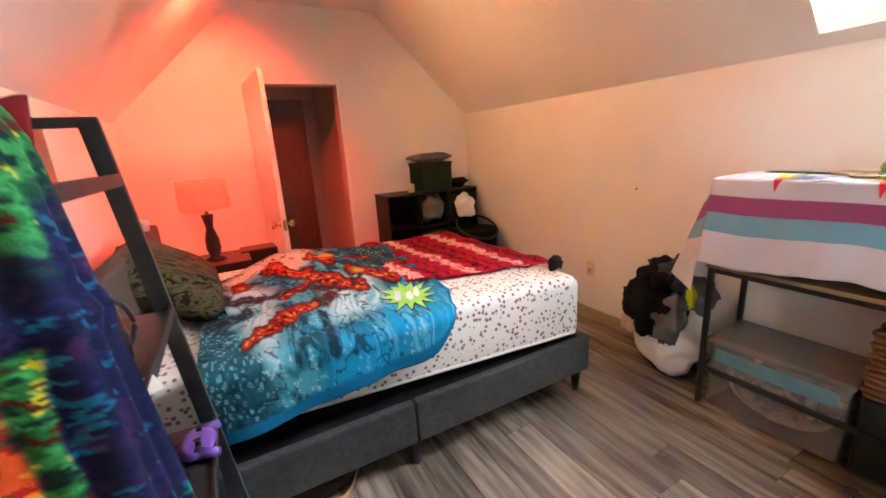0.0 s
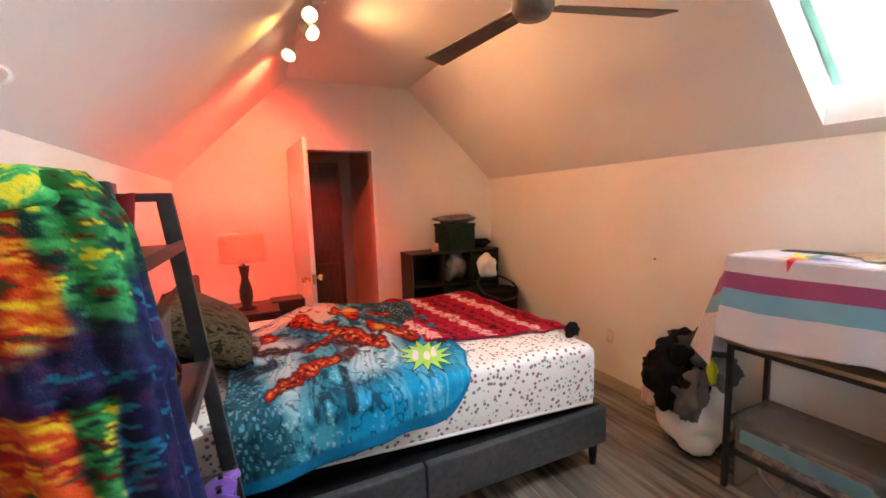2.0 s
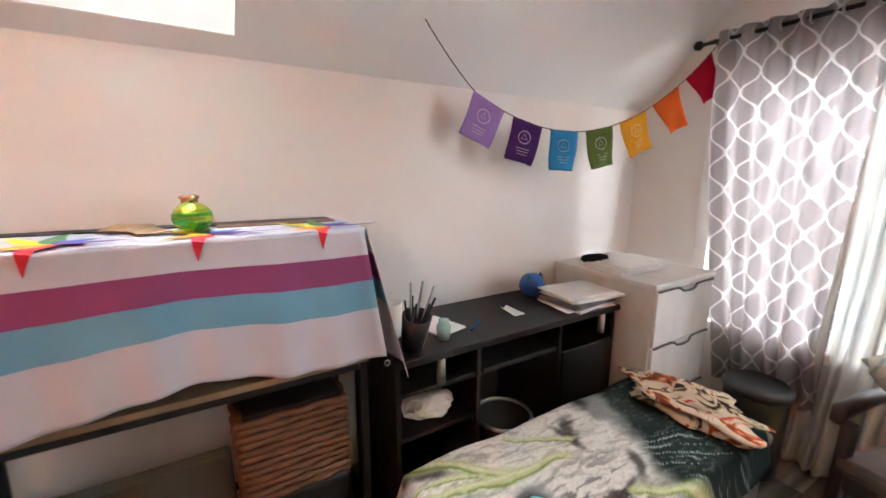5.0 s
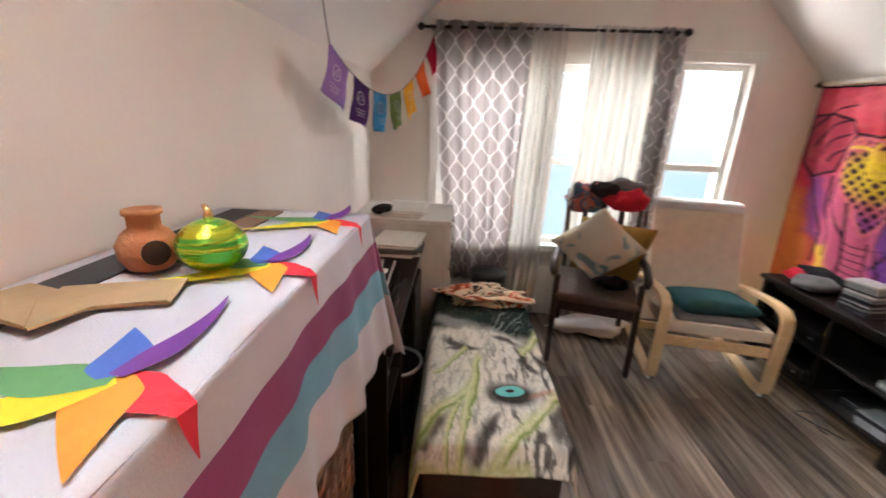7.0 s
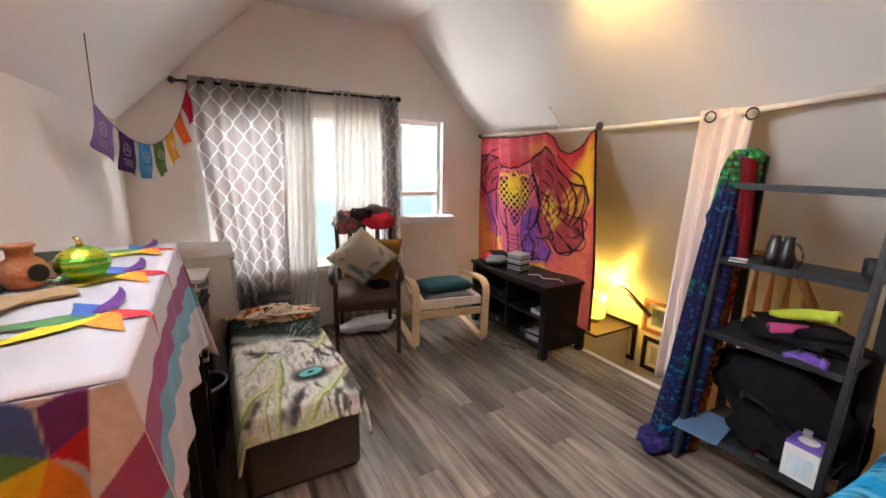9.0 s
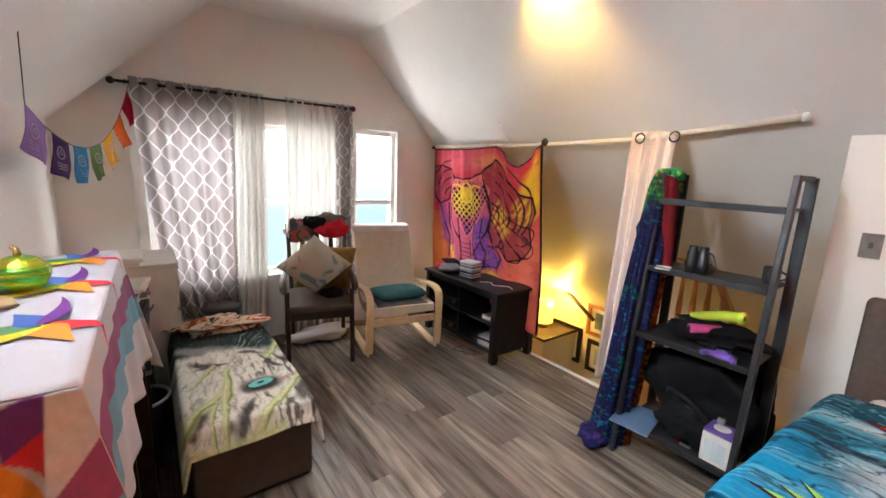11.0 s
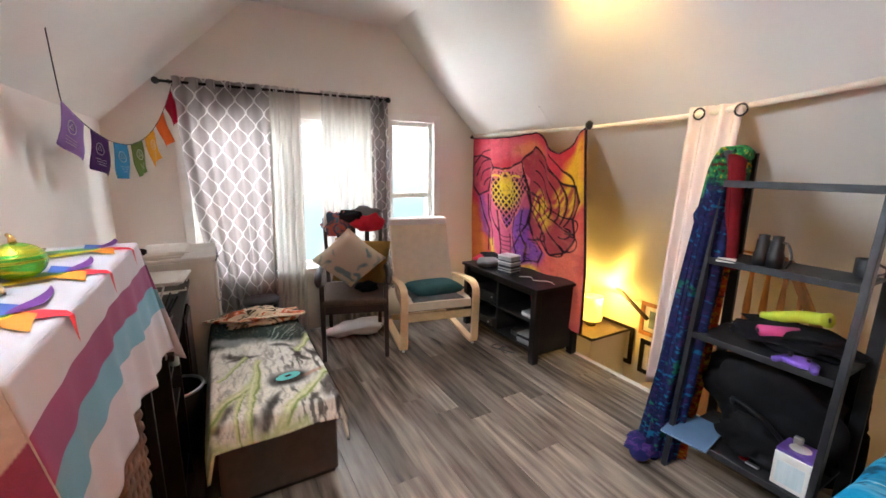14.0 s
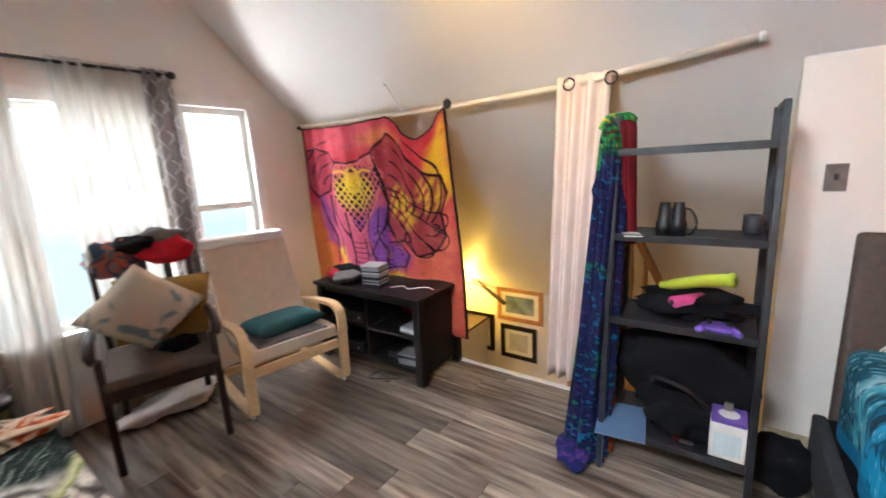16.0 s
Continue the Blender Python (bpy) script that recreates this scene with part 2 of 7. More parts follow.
def sheet(fn, nu, nv, thick=0.004, pick=None):
    """Cloth: fn(u, v) gives a point for u and v from 0 to 1; thickened along its own normal. pick(u, v) gives the material slot."""
    g = [[Vector(fn(i / nu, j / nv)) for j in range(nv + 1)] for i in range(nu + 1)]
    own = bmesh.new()
    front, back = [], []
    for i in range(nu + 1):
        rf, rb = [], []
        for j in range(nv + 1):
            du = g[min(i + 1, nu)][j] - g[max(i - 1, 0)][j]
            dv = g[i][min(j + 1, nv)] - g[i][max(j - 1, 0)]
            n = du.cross(dv)
            n = n.normalized() * thick / 2 if n.length > 1e-9 else Vector((0, 0, thick / 2))
            rf.append(own.verts.new(g[i][j] + n))
            rb.append(own.verts.new(g[i][j] - n))
        front.append(rf)
        back.append(rb)
    for i in range(nu):
        for j in range(nv):
            s = pick((i + 0.5) / nu, (j + 0.5) / nv) if pick else 0
            own.faces.new((front[i][j], front[i + 1][j], front[i + 1][j + 1], front[i][j + 1])).material_index = s
            own.faces.new((back[i][j], back[i][j + 1], back[i + 1][j + 1], back[i + 1][j])).material_index = s
    for i in range(nu):
        own.faces.new((front[i][0], back[i][0], back[i + 1][0], front[i + 1][0]))
        own.faces.new((front[i][nv], front[i + 1][nv], back[i + 1][nv], back[i][nv]))
    for j in range(nv):
        own.faces.new((front[0][j], front[0][j + 1], back[0][j + 1], back[0][j]))
        own.faces.new((front[nu][j], back[nu][j], back[nu][j + 1], front[nu][j + 1]))
    return own


def hashed(i, j, seed):
    h = np.sin(i * 127.1 + j * 311.7 + seed * 74.7) * 43758.5453
    return h - np.floor(h)


def fbm(x, y, seed=0, octaves=4):
    """Smooth noise over arrays, 0 to 1."""
    out, amp, tot = 0.0, 1.0, 0.0
    for o in range(octaves):
        i, j = np.floor(x), np.floor(y)
        f, g = x - i, y - j
        f, g = f * f * (3 - 2 * f), g * g * (3 - 2 * g)
        a, b = hashed(i, j, seed + o), hashed(i + 1, j, seed + o)
        c, d = hashed(i, j + 1, seed + o), hashed(i + 1, j + 1, seed + o)
        out = out + amp * ((a * (1 - f) + b * f) * (1 - g) + (c * (1 - f) + d * f) * g)
        tot += amp
        amp *= 0.55
        x, y = x * 2.03 + 7.3, y * 2.03 + 3.1
    return out / tot


def ease(lo, hi, v):
    t = np.clip((v - lo) / (hi - lo), 0, 1)
    return t * t * (3 - 2 * t)


class Dyed:
    """A printed cloth's colours over its grid, dyed layer by layer; X and Y are the print's own coordinates."""

    def __init__(self, X, Y, base):
        self.X, self.Y = X, Y
        self.c = np.ones(X.shape + (3,)) * np.array(base)

    def lay(self, mask, color):
        m = np.clip(mask, 0, 1)[..., None]
        self.c = self.c * (1 - m) + np.array(color) * m

    def far(self, pts):
        """Distance to a polyline."""
        best = np.full(self.X.shape, 1e9)
        for (ax, ay), (bx, by) in zip(pts, pts[1:]):
            dx, dy = bx - ax, by - ay
            t = np.clip(((self.X - ax) * dx + (self.Y - ay) * dy) / (dx * dx + dy * dy + 1e-9), 0, 1)
            best = np.minimum(best, np.hypot(self.X - ax - t * dx, self.Y - ay - t * dy))
        return best

    def stroke(self, pts, w, color, soft=0.35):
        self.lay(1 - ease(w * (1 - soft), w * (1 + soft), self.far(pts)), color)

    def area(self, pts, color, soft=1.0, amount=1.0):
        loop = list(pts) + [pts[0]]
        odd = np.zeros(self.X.shape, bool)
        for (ax, ay), (bx, by) in zip(loop, loop[1:]):
            if ay != by:
                odd ^= ((ay > self.Y) != (by > self.Y)) & (self.X < (bx - ax) * (self.Y - ay) / (by - ay) + ax)
        d = self.far(loop) * np.where(odd, 1, -1)
        m = ease(-soft, soft, d)
        self.lay(m * amount, color)
        return m

    def spot(self, cx, cy, rx, ry, color, soft=0.5, amount=1.0, tilt=0.0):
        ct, st_ = math.cos(tilt), math.sin(tilt)
        a, b = self.X - cx, self.Y - cy
        r = np.hypot((a * ct + b * st_) / rx, (b * ct - a * st_) / ry)
        self.lay((1 - ease(1 - soft, 1 + soft, r)) * amount, color)


def dyed_cloth(name, rough=0.9, grain=260.0):
    m = mat(name, (1, 1, 1), (0.86, 0.86, 0.86), rough, 60.0, bump=0.25, bscale=grain)
    nt, b = m.node_tree, m.node_tree.nodes["Principled BSDF"]
    at, mx = nt.nodes.new("ShaderNodeAttribute"), nt.nodes.new("ShaderNodeMix")
    at.attribute_name = "dye"
    mx.data_type, mx.blend_type = "RGBA", "MULTIPLY"
    mx.inputs["Factor"].default_value = 1.0
    links(m)(at.outputs["Color"], mx.inputs[6])
    links(m)(b.inputs["Base Color"].links[0].from_socket, mx.inputs[7])
    links(m)(mx.outputs[2], b.inputs["Base Color"])
    return m


def grid_uv(nu, nv):
    return np.meshgrid(np.linspace(0, 1, nu + 1), np.linspace(0, 1, nv + 1), indexing="ij")


def printed(fn, colors, thick):
    """Cloth like sheet(), carrying an array of colours (nu + 1, nv + 1, 3)."""
    nu, nv = colors.shape[0] - 1, colors.shape[1] - 1
    own = sheet(fn, nu, nv, thick)
    lay = own.verts.layers.float_color.new("dye")
    flat = np.clip(colors, 0.003, 1).reshape(-1, 3)
    for k, v in enumerate(own.verts):
        c = flat[k // 2]
        v[lay] = (c[0], c[1], c[2], 1)
    return own


def cushion(w, d, h, puff=0.5, n=12, seed=0):
    """A stuffed pad w by d, h thick in its middle, thin at its rim, lying on z = 0."""
    own = bmesh.new()
    bmesh.ops.create_grid(own, x_segments=n, y_segments=n, size=0.5)
    for v in own.verts:
        u, t = v.co.x * 2, v.co.y * 2
        e = max(0.0, (1 - u ** 4) * (1 - t ** 4)) ** puff
        pinch = 1 - 0.06 * (1 - abs(u)) * abs(t) ** 3 - 0.06 * (1 - abs(t)) * abs(u) ** 3
        wob = 0.06 * noise.noise(Vector((u * 1.7 + seed, t * 1.7, seed)))
        v.co = Vector((u * w / 2 * pinch, t * d / 2 * pinch, h / 2 * e * (1 + wob)))
    top = [v for v in own.verts]
    low = bmesh.new()
    data = bpy.data.meshes.new("tmp")
    own.to_mesh(data)
    low.from_mesh(data)
    bpy.data.meshes.remove(data)
    for v in low.verts:
        v.co.z = -v.co.z
    join(own, low)
    bmesh.ops.remove_doubles(own, verts=own.verts, dist=0.001)
    for v in own.verts:
        v.co.z += h / 2
    return own


def lump(w, d, h, seed=0, rough=0.3, sub=3):
    """A crumpled heap of cloth, flat below."""
    own = bmesh.new()
    bmesh.ops.create_icosphere(own, subdivisions=sub, radius=1)
    for v in own.verts:
        p = v.co.copy()
        k = 1 + rough * noise.noise(p * 1.6 + Vector((seed * 7.1, 0, 0))) + rough * 0.5 * abs(noise.noise(p * 4.2 + Vector((0, seed * 3.3, 0))))
        v.co = Vector((p.x * k * w / 2, p.y * k * d / 2, max(0, p.z * k * 0.5 + 0.5) * h))
    return own


def curve_through(pts, n=6):
    """Round off a polyline by Catmull-Rom."""
    p = [Vector(q) for q in pts]
    p = [p[0] * 2 - p[1]] + p + [p[-1] * 2 - p[-2]]
    out = []
    for i in range(1, len(p) - 2):
        for k in range(n):
            t = k / n
            out.append(0.5 * (2 * p[i] + (p[i + 1] - p[i - 1]) * t + (2 * p[i - 1] - 5 * p[i] + 4 * p[i + 1] - p[i + 2]) * t * t + (3 * p[i] - p[i - 1] - 3 * p[i + 1] + p[i + 2]) * t ** 3))
    return [tuple(q) for q in out] + [tuple(p[-2])]


def moved(bm, m):
    bm.transform(m)
    return bm


# ---- the room ----
XE, XW, YS, YN = 0.385, -2.69, -1.97, 3.815
KNEE, FLAT, FE, FW = 1.745, 2.66, -0.57, -1.735
SL = (FLAT - KNEE) / (XE - FE)
XL = -4.60
ZL = KNEE - (-2.69 + 4.60) * (FLAT - KNEE) / (FW - XW)
LOW = -1.5
YR = 1.23


def prism(profile, y0, y1):
    """A slab with a profile in x and z, from y0 to y1."""
    own = bmesh.new()
    a = [own.verts.new((x, y0, z)) for x, z in profile]
    b = [own.verts.new((x, y1, z)) for x, z in profile]
    n = len(a)
    own.faces.new(a[::-1])
    own.faces.new(b)
    for i in range(n):
        own.faces.new((a[i], a[(i + 1) % n], b[(i + 1) % n], b[i]))
    return own


def wall_with_holes(x0, x1, z0, z1, y0, y1, holes):
    """A wall across x, cut by openings (x0, x1, z0, z1), from boxes set end to end."""
    own = bmesh.new()
    xs = sorted({x0, x1, *[h[0] for h in holes], *[h[1] for h in holes]})
    for a, b in zip(xs, xs[1:]):
        zs = [(z0, z1)]
        for h in holes:
            if h[0] <= a and b <= h[1]:
                zs = [s for lo, hi in zs for s in ((lo, min(hi, h[2])), (max(lo, h[3]), hi)) if s[1] - s[0] > 1e-4]
        for lo, hi in zs:
            box(a, b, y0, y1, lo, hi, bm=own)
    bmesh.ops.remove_doubles(own, verts=own.verts, dist=0.0005)
    return own


WIN_A, WIN_B = (-1.56, -0.10, 0.58, 1.84), (-2.16, -1.70, 0.55, 1.88)
DOOR = (-1.74, -0.97, 0.0, 2.045)
solid("wall_south", wall_with_holes(XL - 0.15, XE + 0.15, LOW, FLAT + 0.1, YS - 0.15, YS, [WIN_A, WIN_B]), WALL, "white painted gable wall with three window openings", "wall", kind="structure")
solid("wall_north", wall_with_holes(XW - 0.15, XE + 0.15, -0.1, FLAT + 0.1, YN, YN + 0.12, [DOOR]), WALL, "white painted gable wall with a doorway", "wall", kind="structure")
solid("wall_east", box(XE, XE + 0.12, YS, YN, -0.1, KNEE), WALL, "white painted knee wall below the sloped ceiling", "wall", kind="structure")
solid("wall_west", box(XW - 0.12, XW, YR, YN, -0.1, KNEE - 0.001), WALL, "white painted knee wall behind the bed", "wall", kind="structure")
solid("wall_stair_north", box(XL, XW - 0.12, YR, YR + 0.1, LOW, KNEE), WALL, "plain wall closing the stairwell", "wall", kind="structure")
solid("wall_stair_west", box(XL - 0.12, XL, YS, YR, LOW, ZL), WALL, "cream wall of the stairwell below the slope", "wall", kind="structure")
solid("wall_stair_east", box(XW, XW + 0.1, YS, YR, LOW, -0.13), WALL, "plain stairwell wall under the floor edge", "wall", kind="structure")
solid("stair_landing", box(XL, XW, YS, YR, LOW - 0.1, LOW), PLANK, "grey wood landing below the stairwell", "floor", kind="structure")

# sloped ceilings; the eastern one is cut by the skylight
SKY_Y0, SKY_Y1, SKY_X0, SKY_X1 = 0.25, 0.80, -0.30, 0.33


def slope_z(x):
    return KNEE + (XE - x) * SL


T = 0.12
ce = bmesh.new()
for y0, y1, xa, xb in ((YS, SKY_Y0, FE, XE), (SKY_Y1, YN, FE, XE), (SKY_Y0, SKY_Y1, FE, SKY_X0), (SKY_Y0, SKY_Y1, SKY_X1, XE)):
    join(ce, prism([(xa, slope_z(xa)), (xb, slope_z(xb)), (xb, slope_z(xb) + T * 1.4), (xa, slope_z(xa) + T * 1.4)], y0, y1))
bmesh.ops.remove_doubles(ce, verts=ce.verts, dist=0.0005)
solid("ceiling_east", ce, CEIL, "sloped white ceiling with a skylight opening", "ceiling", kind="structure")
solid("ceiling_west", prism([(FW, FLAT), (XW, KNEE), (XW, KNEE + 0.16), (FW, FLAT + 0.16)], YR, YN), CEIL, "sloped white ceiling over the bed", "ceiling", kind="structure")
solid("ceiling_stair", prism([(FW, FLAT), (XL, ZL), (XL, ZL + 0.16), (FW, FLAT + 0.16)], YS, YR), CEIL, "sloped white ceiling running down over the stairs", "ceiling", kind="structure")
solid("ceiling_flat", box(FW, FE, YS, YN, FLAT, FLAT + 0.1), CEIL, "narrow flat white ceiling along the ridge", "ceiling", kind="structure")

# floor: a dark bed for the planks
floor = solid("floor", box(XW, XE, YS, YN, -0.13, -0.012), BLACKW, "grey-brown wood-look plank floor with dark joints", "floor", kind="structure")
solid("stair_nosing", box(XW - 0.025, XW + 0.012, -1.9, YR - 0.002, -0.06, 0.006, 0.004), TRIM, "pale nosing along the floor edge over the stairs", "trim", kind="structure")
for a, b in (((XE - 0.014, XE - 0.001), (YS, YN)),):
    solid("baseboard", box(a[0], a[1], b[0] + 0.001, b[1] - 0.001, 0.001, 0.095, 0.003), BASEB, "tan wooden baseboard along the knee wall", "baseboard", kind="structure")
solid("baseboard", box(XW + 0.001, XW + 0.014, YR + 0.02, YN - 0.001, 0.001, 0.095, 0.003), BASEB, "tan wooden baseboard along the knee wall", "baseboard", kind="structure")
solid("baseboard", box(DOOR[1] + 0.07, XE - 0.02, YN - 0.014, YN - 0.001, 0.001, 0.095, 0.003), BASEB, "tan wooden baseboard along the gable wall", "baseboard", kind="structure")

# the hall behind the doorway
solid("hall_floor", box(-2.4, -0.5, YN + 0.001, 5.3, -0.1, -0.006), PLANK, "dark wood floor of the hall", "floor", kind="structure")
hb = box(-2.4, -0.5, 5.3, 5.4, -0.1, 2.5)
box(-2.5, -2.4, YN + 0.12, 5.3, -0.1, 2.5, bm=hb)
box(-0.88, -0.5, YN + 0.12, 5.3, -0.1, 2.5, bm=hb)
solid("hall_wall", hb, WALL, "plain hall walls behind the doorway", "wall", kind="structure")
solid("hall_ceiling", box(-2.4, -0.5, YN + 0.12, 5.3, 2.4, 2.5), CEIL, "plain hall ceiling", "ceiling", kind="structure")
hd = thing("closet_door", pose(-1.35, 4.55, 0), "brown wood-panelled sliding door in the dark hall", "door")
part("slab", box(-1.62, -1.17, 4.53, 4.56, 0.0, 1.99, 0.004), HALLW, hd)
for z0, z1 in ((0.15, 0.85), (1.0, 1.85)):
    part("panel", box(-1.56, -1.23, 4.518, 4.529, z0, z1, 0.006), HALLW, hd)
hd2 = thing("closet_door", pose(-1.95, 4.5, 0), "brown wood-panelled sliding door half hidden in the dark hall", "door")
part("slab", box(-2.2, -1.63, 4.57, 4.6, 0.0, 1.99, 0.004), HALLW, hd2)

# door frame and leaf
dj = thing("door_frame", pose(-1.35, YN, 0), "white painted door casing around the open doorway", "door frame", kind="structure")
for x0, x1 in ((DOOR[0] - 0.02, DOOR[0] + 0.015), (DOOR[1] - 0.015, DOOR[1] + 0.02)):
    part("jamb", box(x0, x1, YN - 0.012, YN + 0.13, 0.0, DOOR[3] + 0.02, 0.003), TRIM, dj)
part("head", box(DOOR[0] + 0.015, DOOR[1] - 0.015, YN - 0.012, YN + 0.13, DOOR[3] - 0.015, DOOR[3] + 0.02, 0.003), TRIM, dj)
dl = thing("door_leaf", pose(-1.755, YN - 0.02, 0.01, 0, 0, -86), "white flush door standing open into the room", "door", kind="structure")
part("leaf", box(0.0, 0.76, -0.018, 0.018, 0.0, 2.01, 0.003), TRIM, dl, local=True)
# black strip in place of the shade in the hinge gap
part("gap_shade", box(-0.006, -0.001, -0.016, 0.016, 0.02, 1.99), BLACKP, dl, "black strip for the shade in the hinge gap", local=True)
for s in (1, -1):
    k = lathe([(0.026, 0), (0.026, 0.006), (0.011, 0.01), (0.011, 0.03), (0.024, 0.036), (0.028, 0.05), (0.022, 0.062), (0.004, 0.066)], sides=16)
    k.transform(Matrix.Translation((0.70, 0.018 * s, 0.93)) @ Matrix.Rotation(radians(-90 * s), 4, "X"))
    part("door_knob", k, BRASS, dl, "brass door knob", smooth=True, local=True)
part("latch_plate", box(0.7605, 0.763, -0.012, 0.012, 0.89, 0.97), BRASS, dl, "brass latch plate", local=True)
for z in (0.25, 1.0, 1.75):
    part("hinge", box(-0.02, 0.0, 0.016, 0.024, z, z + 0.09), BRASS, dl, local=True)

# windows
GLASS = bpy.data.materials.new("window_glass")
GLASS.use_nodes = True
gb = GLASS.node_tree.nodes["Principled BSDF"]
gb.inputs["Transmission Weight"].default_value, gb.inputs["Roughness"].default_value, gb.inputs["IOR"].default_value = 1.0, 0.0, 1.1


def window(name, x0, x1, z0, z1, label, rail):
    w = thing(name, pose((x0 + x1) / 2, YS, z0), label, "window", kind="structure")
    f = 0.045
    for a, b in ((x0 + 0.001, x0 + f), (x1 - f, x1 - 0.001)):
        part("window_frame", box(a, b, YS - 0.11, YS - 0.03, z0 + 0.001, z1 - 0.001, 0.004), TRIM, w)
    for a, b in ((z0 + 0.001, z0 + f), (z1 - f, z1 - 0.001), (rail - 0.025, rail + 0.025)):
        part("window_rail", box(x0 + f, x1 - f, YS - 0.105, YS - 0.035, a, b, 0.004), TRIM, w)
    for a, b in ((z0 + f, rail - 0.025), (rail + 0.025, z1 - f)):
        p = part("pane", box(x0 + f, x1 - f, YS - 0.072, YS - 0.068, a, b), GLASS, w)
        p.visible_shadow = False
    c = 0.07
    part("casing", box(x0 - c, x0, YS + 0.001, YS + 0.016, z0 - c, z1 + c, 0.003), TRIM, w)
    part("casing", box(x1, x1 + c, YS + 0.001, YS + 0.016, z0 - c, z1 + c, 0.003), TRIM, w)
    part("casing", box(x0, x1, YS + 0.001, YS + 0.016, z1, z1 + c, 0.003), TRIM, w)
    part("window_sill", box(x0, x1, YS + 0.001, YS + 0.04, z0 - 0.05, z0, 0.004), TRIM, w)


box_m = -0.83
window("window_1", box_m + 0.03, WIN_A[1], WIN_A[2], WIN_A[3], "tall white-framed window behind the patterned curtain", 1.2)
window("window_2", WIN_A[0], box_m - 0.03, WIN_A[2], WIN_A[3], "tall white-framed window behind the sheer curtain", 1.2)
solid("window_mullion", box(box_m - 0.03, box_m + 0.03, YS - 0.121, YS + 0.0195, WIN_A[2] - 0.004, WIN_A[3] - 0.004), TRIM, "white post between two windows", "trim", kind="structure")
window("window_3", WIN_B[0], WIN_B[1], WIN_B[2], WIN_B[3], "white double-hung window, uncovered and bright", 1.19)

# skylight
sw = thing("skylight", pose(0.0, 0.52, slope_z(0)), "white-lined roof window in the sloped ceiling", "skylight", kind="structure")
SN = Vector((SL, 0, 1)).normalized()
AX = Vector((1, 0, -SL)).normalized()
sl0 = Vector((SKY_X1, 0, slope_z(SKY_X1)))
sl1 = Vector((SKY_X0, 0, slope_z(SKY_X0)))
SLEN = (sl0 - sl1).length


def sky_local(bm):
    """From skylight axes (along the slope down, across y, outwards) to the world."""
    bm.transform(Matrix(((AX.x, 0, SN.x, sl1.x), (0, 1, 0, 0), (AX.z, 0, SN.z, sl1.z), (0, 0, 0, 1))))
    return bm


D = 0.30
part("lining", sky_local(box(0, SLEN, SKY_Y0 - 0.02, SKY_Y0 + 0.004, 0.001, D)), TRIM, sw)
part("lining", sky_local(box(0, SLEN, SKY_Y1 - 0.004, SKY_Y1 + 0.02, 0.001, D)), TRIM, sw)
part("lining", sky_local(box(-0.02, 0.004, SKY_Y0, SKY_Y1, 0.001, D)), TRIM, sw)
part("lining", sky_local(box(SLEN - 0.004, SLEN + 0.03, SKY_Y0 + 0.004, SKY_Y1 - 0.004, 0.001, D)), TRIM, sw)
GREENT = mat("pale_green_sash", (0.20, 0.42, 0.33), (0.15, 0.34, 0.27), 0.4, 10)
for a, b, c, d in ((0.0, SLEN, SKY_Y0 + 0.005, SKY_Y0 + 0.04), (0.0, SLEN, SKY_Y1 - 0.04, SKY_Y1 - 0.005), (0.0, 0.04, SKY_Y0 + 0.04, SKY_Y1 - 0.04), (SLEN - 0.055, SLEN - 0.005, SKY_Y0 + 0.04, SKY_Y1 - 0.04)):
    part("sash", sky_local(box(a + 0.005, b - 0.005, c, d, 0.17, 0.21, 0.003)), GREENT, sw, "pale green sash edge")
p = part("pane", sky_local(box(0.03, SLEN - 0.045, SKY_Y0 + 0.03, SKY_Y1 - 0.03, 0.188, 0.192)), GLASS, sw)
p.visible_shadow = False
part("operator_bar", sky_local(box(SLEN - 0.085, SLEN - 0.06, SKY_Y0 + 0.06, SKY_Y1 - 0.06, 0.12, 0.155, 0.008)), GREYC, sw, "grey opener bar")
part("crank_box", sky_local(box(SLEN - 0.09, SLEN - 0.045, 0.46, 0.58, 0.11, 0.15, 0.01)), TRIM, sw)

# the bright overcast sky outside
SKYB = bpy.data.materials.new("overcast_backdrop")
SKYB.use_nodes = True
sb = SKYB.node_tree.nodes["Principled BSDF"]
sb.inputs["Base Color"].default_value = (0.03, 0.03, 0.03, 1)
sbc, sbs_, sbr = SKYB.node_tree.nodes.new("ShaderNodeTexCoord"), SKYB.node_tree.nodes.new("ShaderNodeSeparateXYZ"), SKYB.node_tree.nodes.new("ShaderNodeValToRGB")
SKYB.node_tree.links.new(sbc.outputs["Object"], sbs_.inputs[0])
sbm = SKYB.node_tree.nodes.new("ShaderNodeMapRange")
sbm.inputs["From Min"].default_value, sbm.inputs["From Max"].default_value = -1.5, 3.0
SKYB.node_tree.links.new(sbs_.outputs[2], sbm.inputs["Value"])
SKYB.node_tree.links.new(sbm.outputs[0], sbr.inputs["Fac"])
sbr.color_ramp.elements[0].position, sbr.color_ramp.elements[0].color = 0.40, (0.58, 0.80, 0.92, 1)
sbr.color_ramp.elements[1].position, sbr.color_ramp.elements[1].color = 0.62, (0.95, 0.98, 1.0, 1)
SKYB.node_tree.links.new(sbr.outputs["Color"], sb.inputs["Emission Color"])
sb.inputs["Emission Strength"].default_value = 1.05
solid("backdrop", box(-14, 12, -9.1, -9, -8, 14), SKYB, "bright overcast sky beyond the windows", "sky", kind="structure")
solid("backdrop", box(6, 6.1, -8, 10, 3, 14), SKYB, "bright overcast sky above the roof window", "sky", kind="structure")
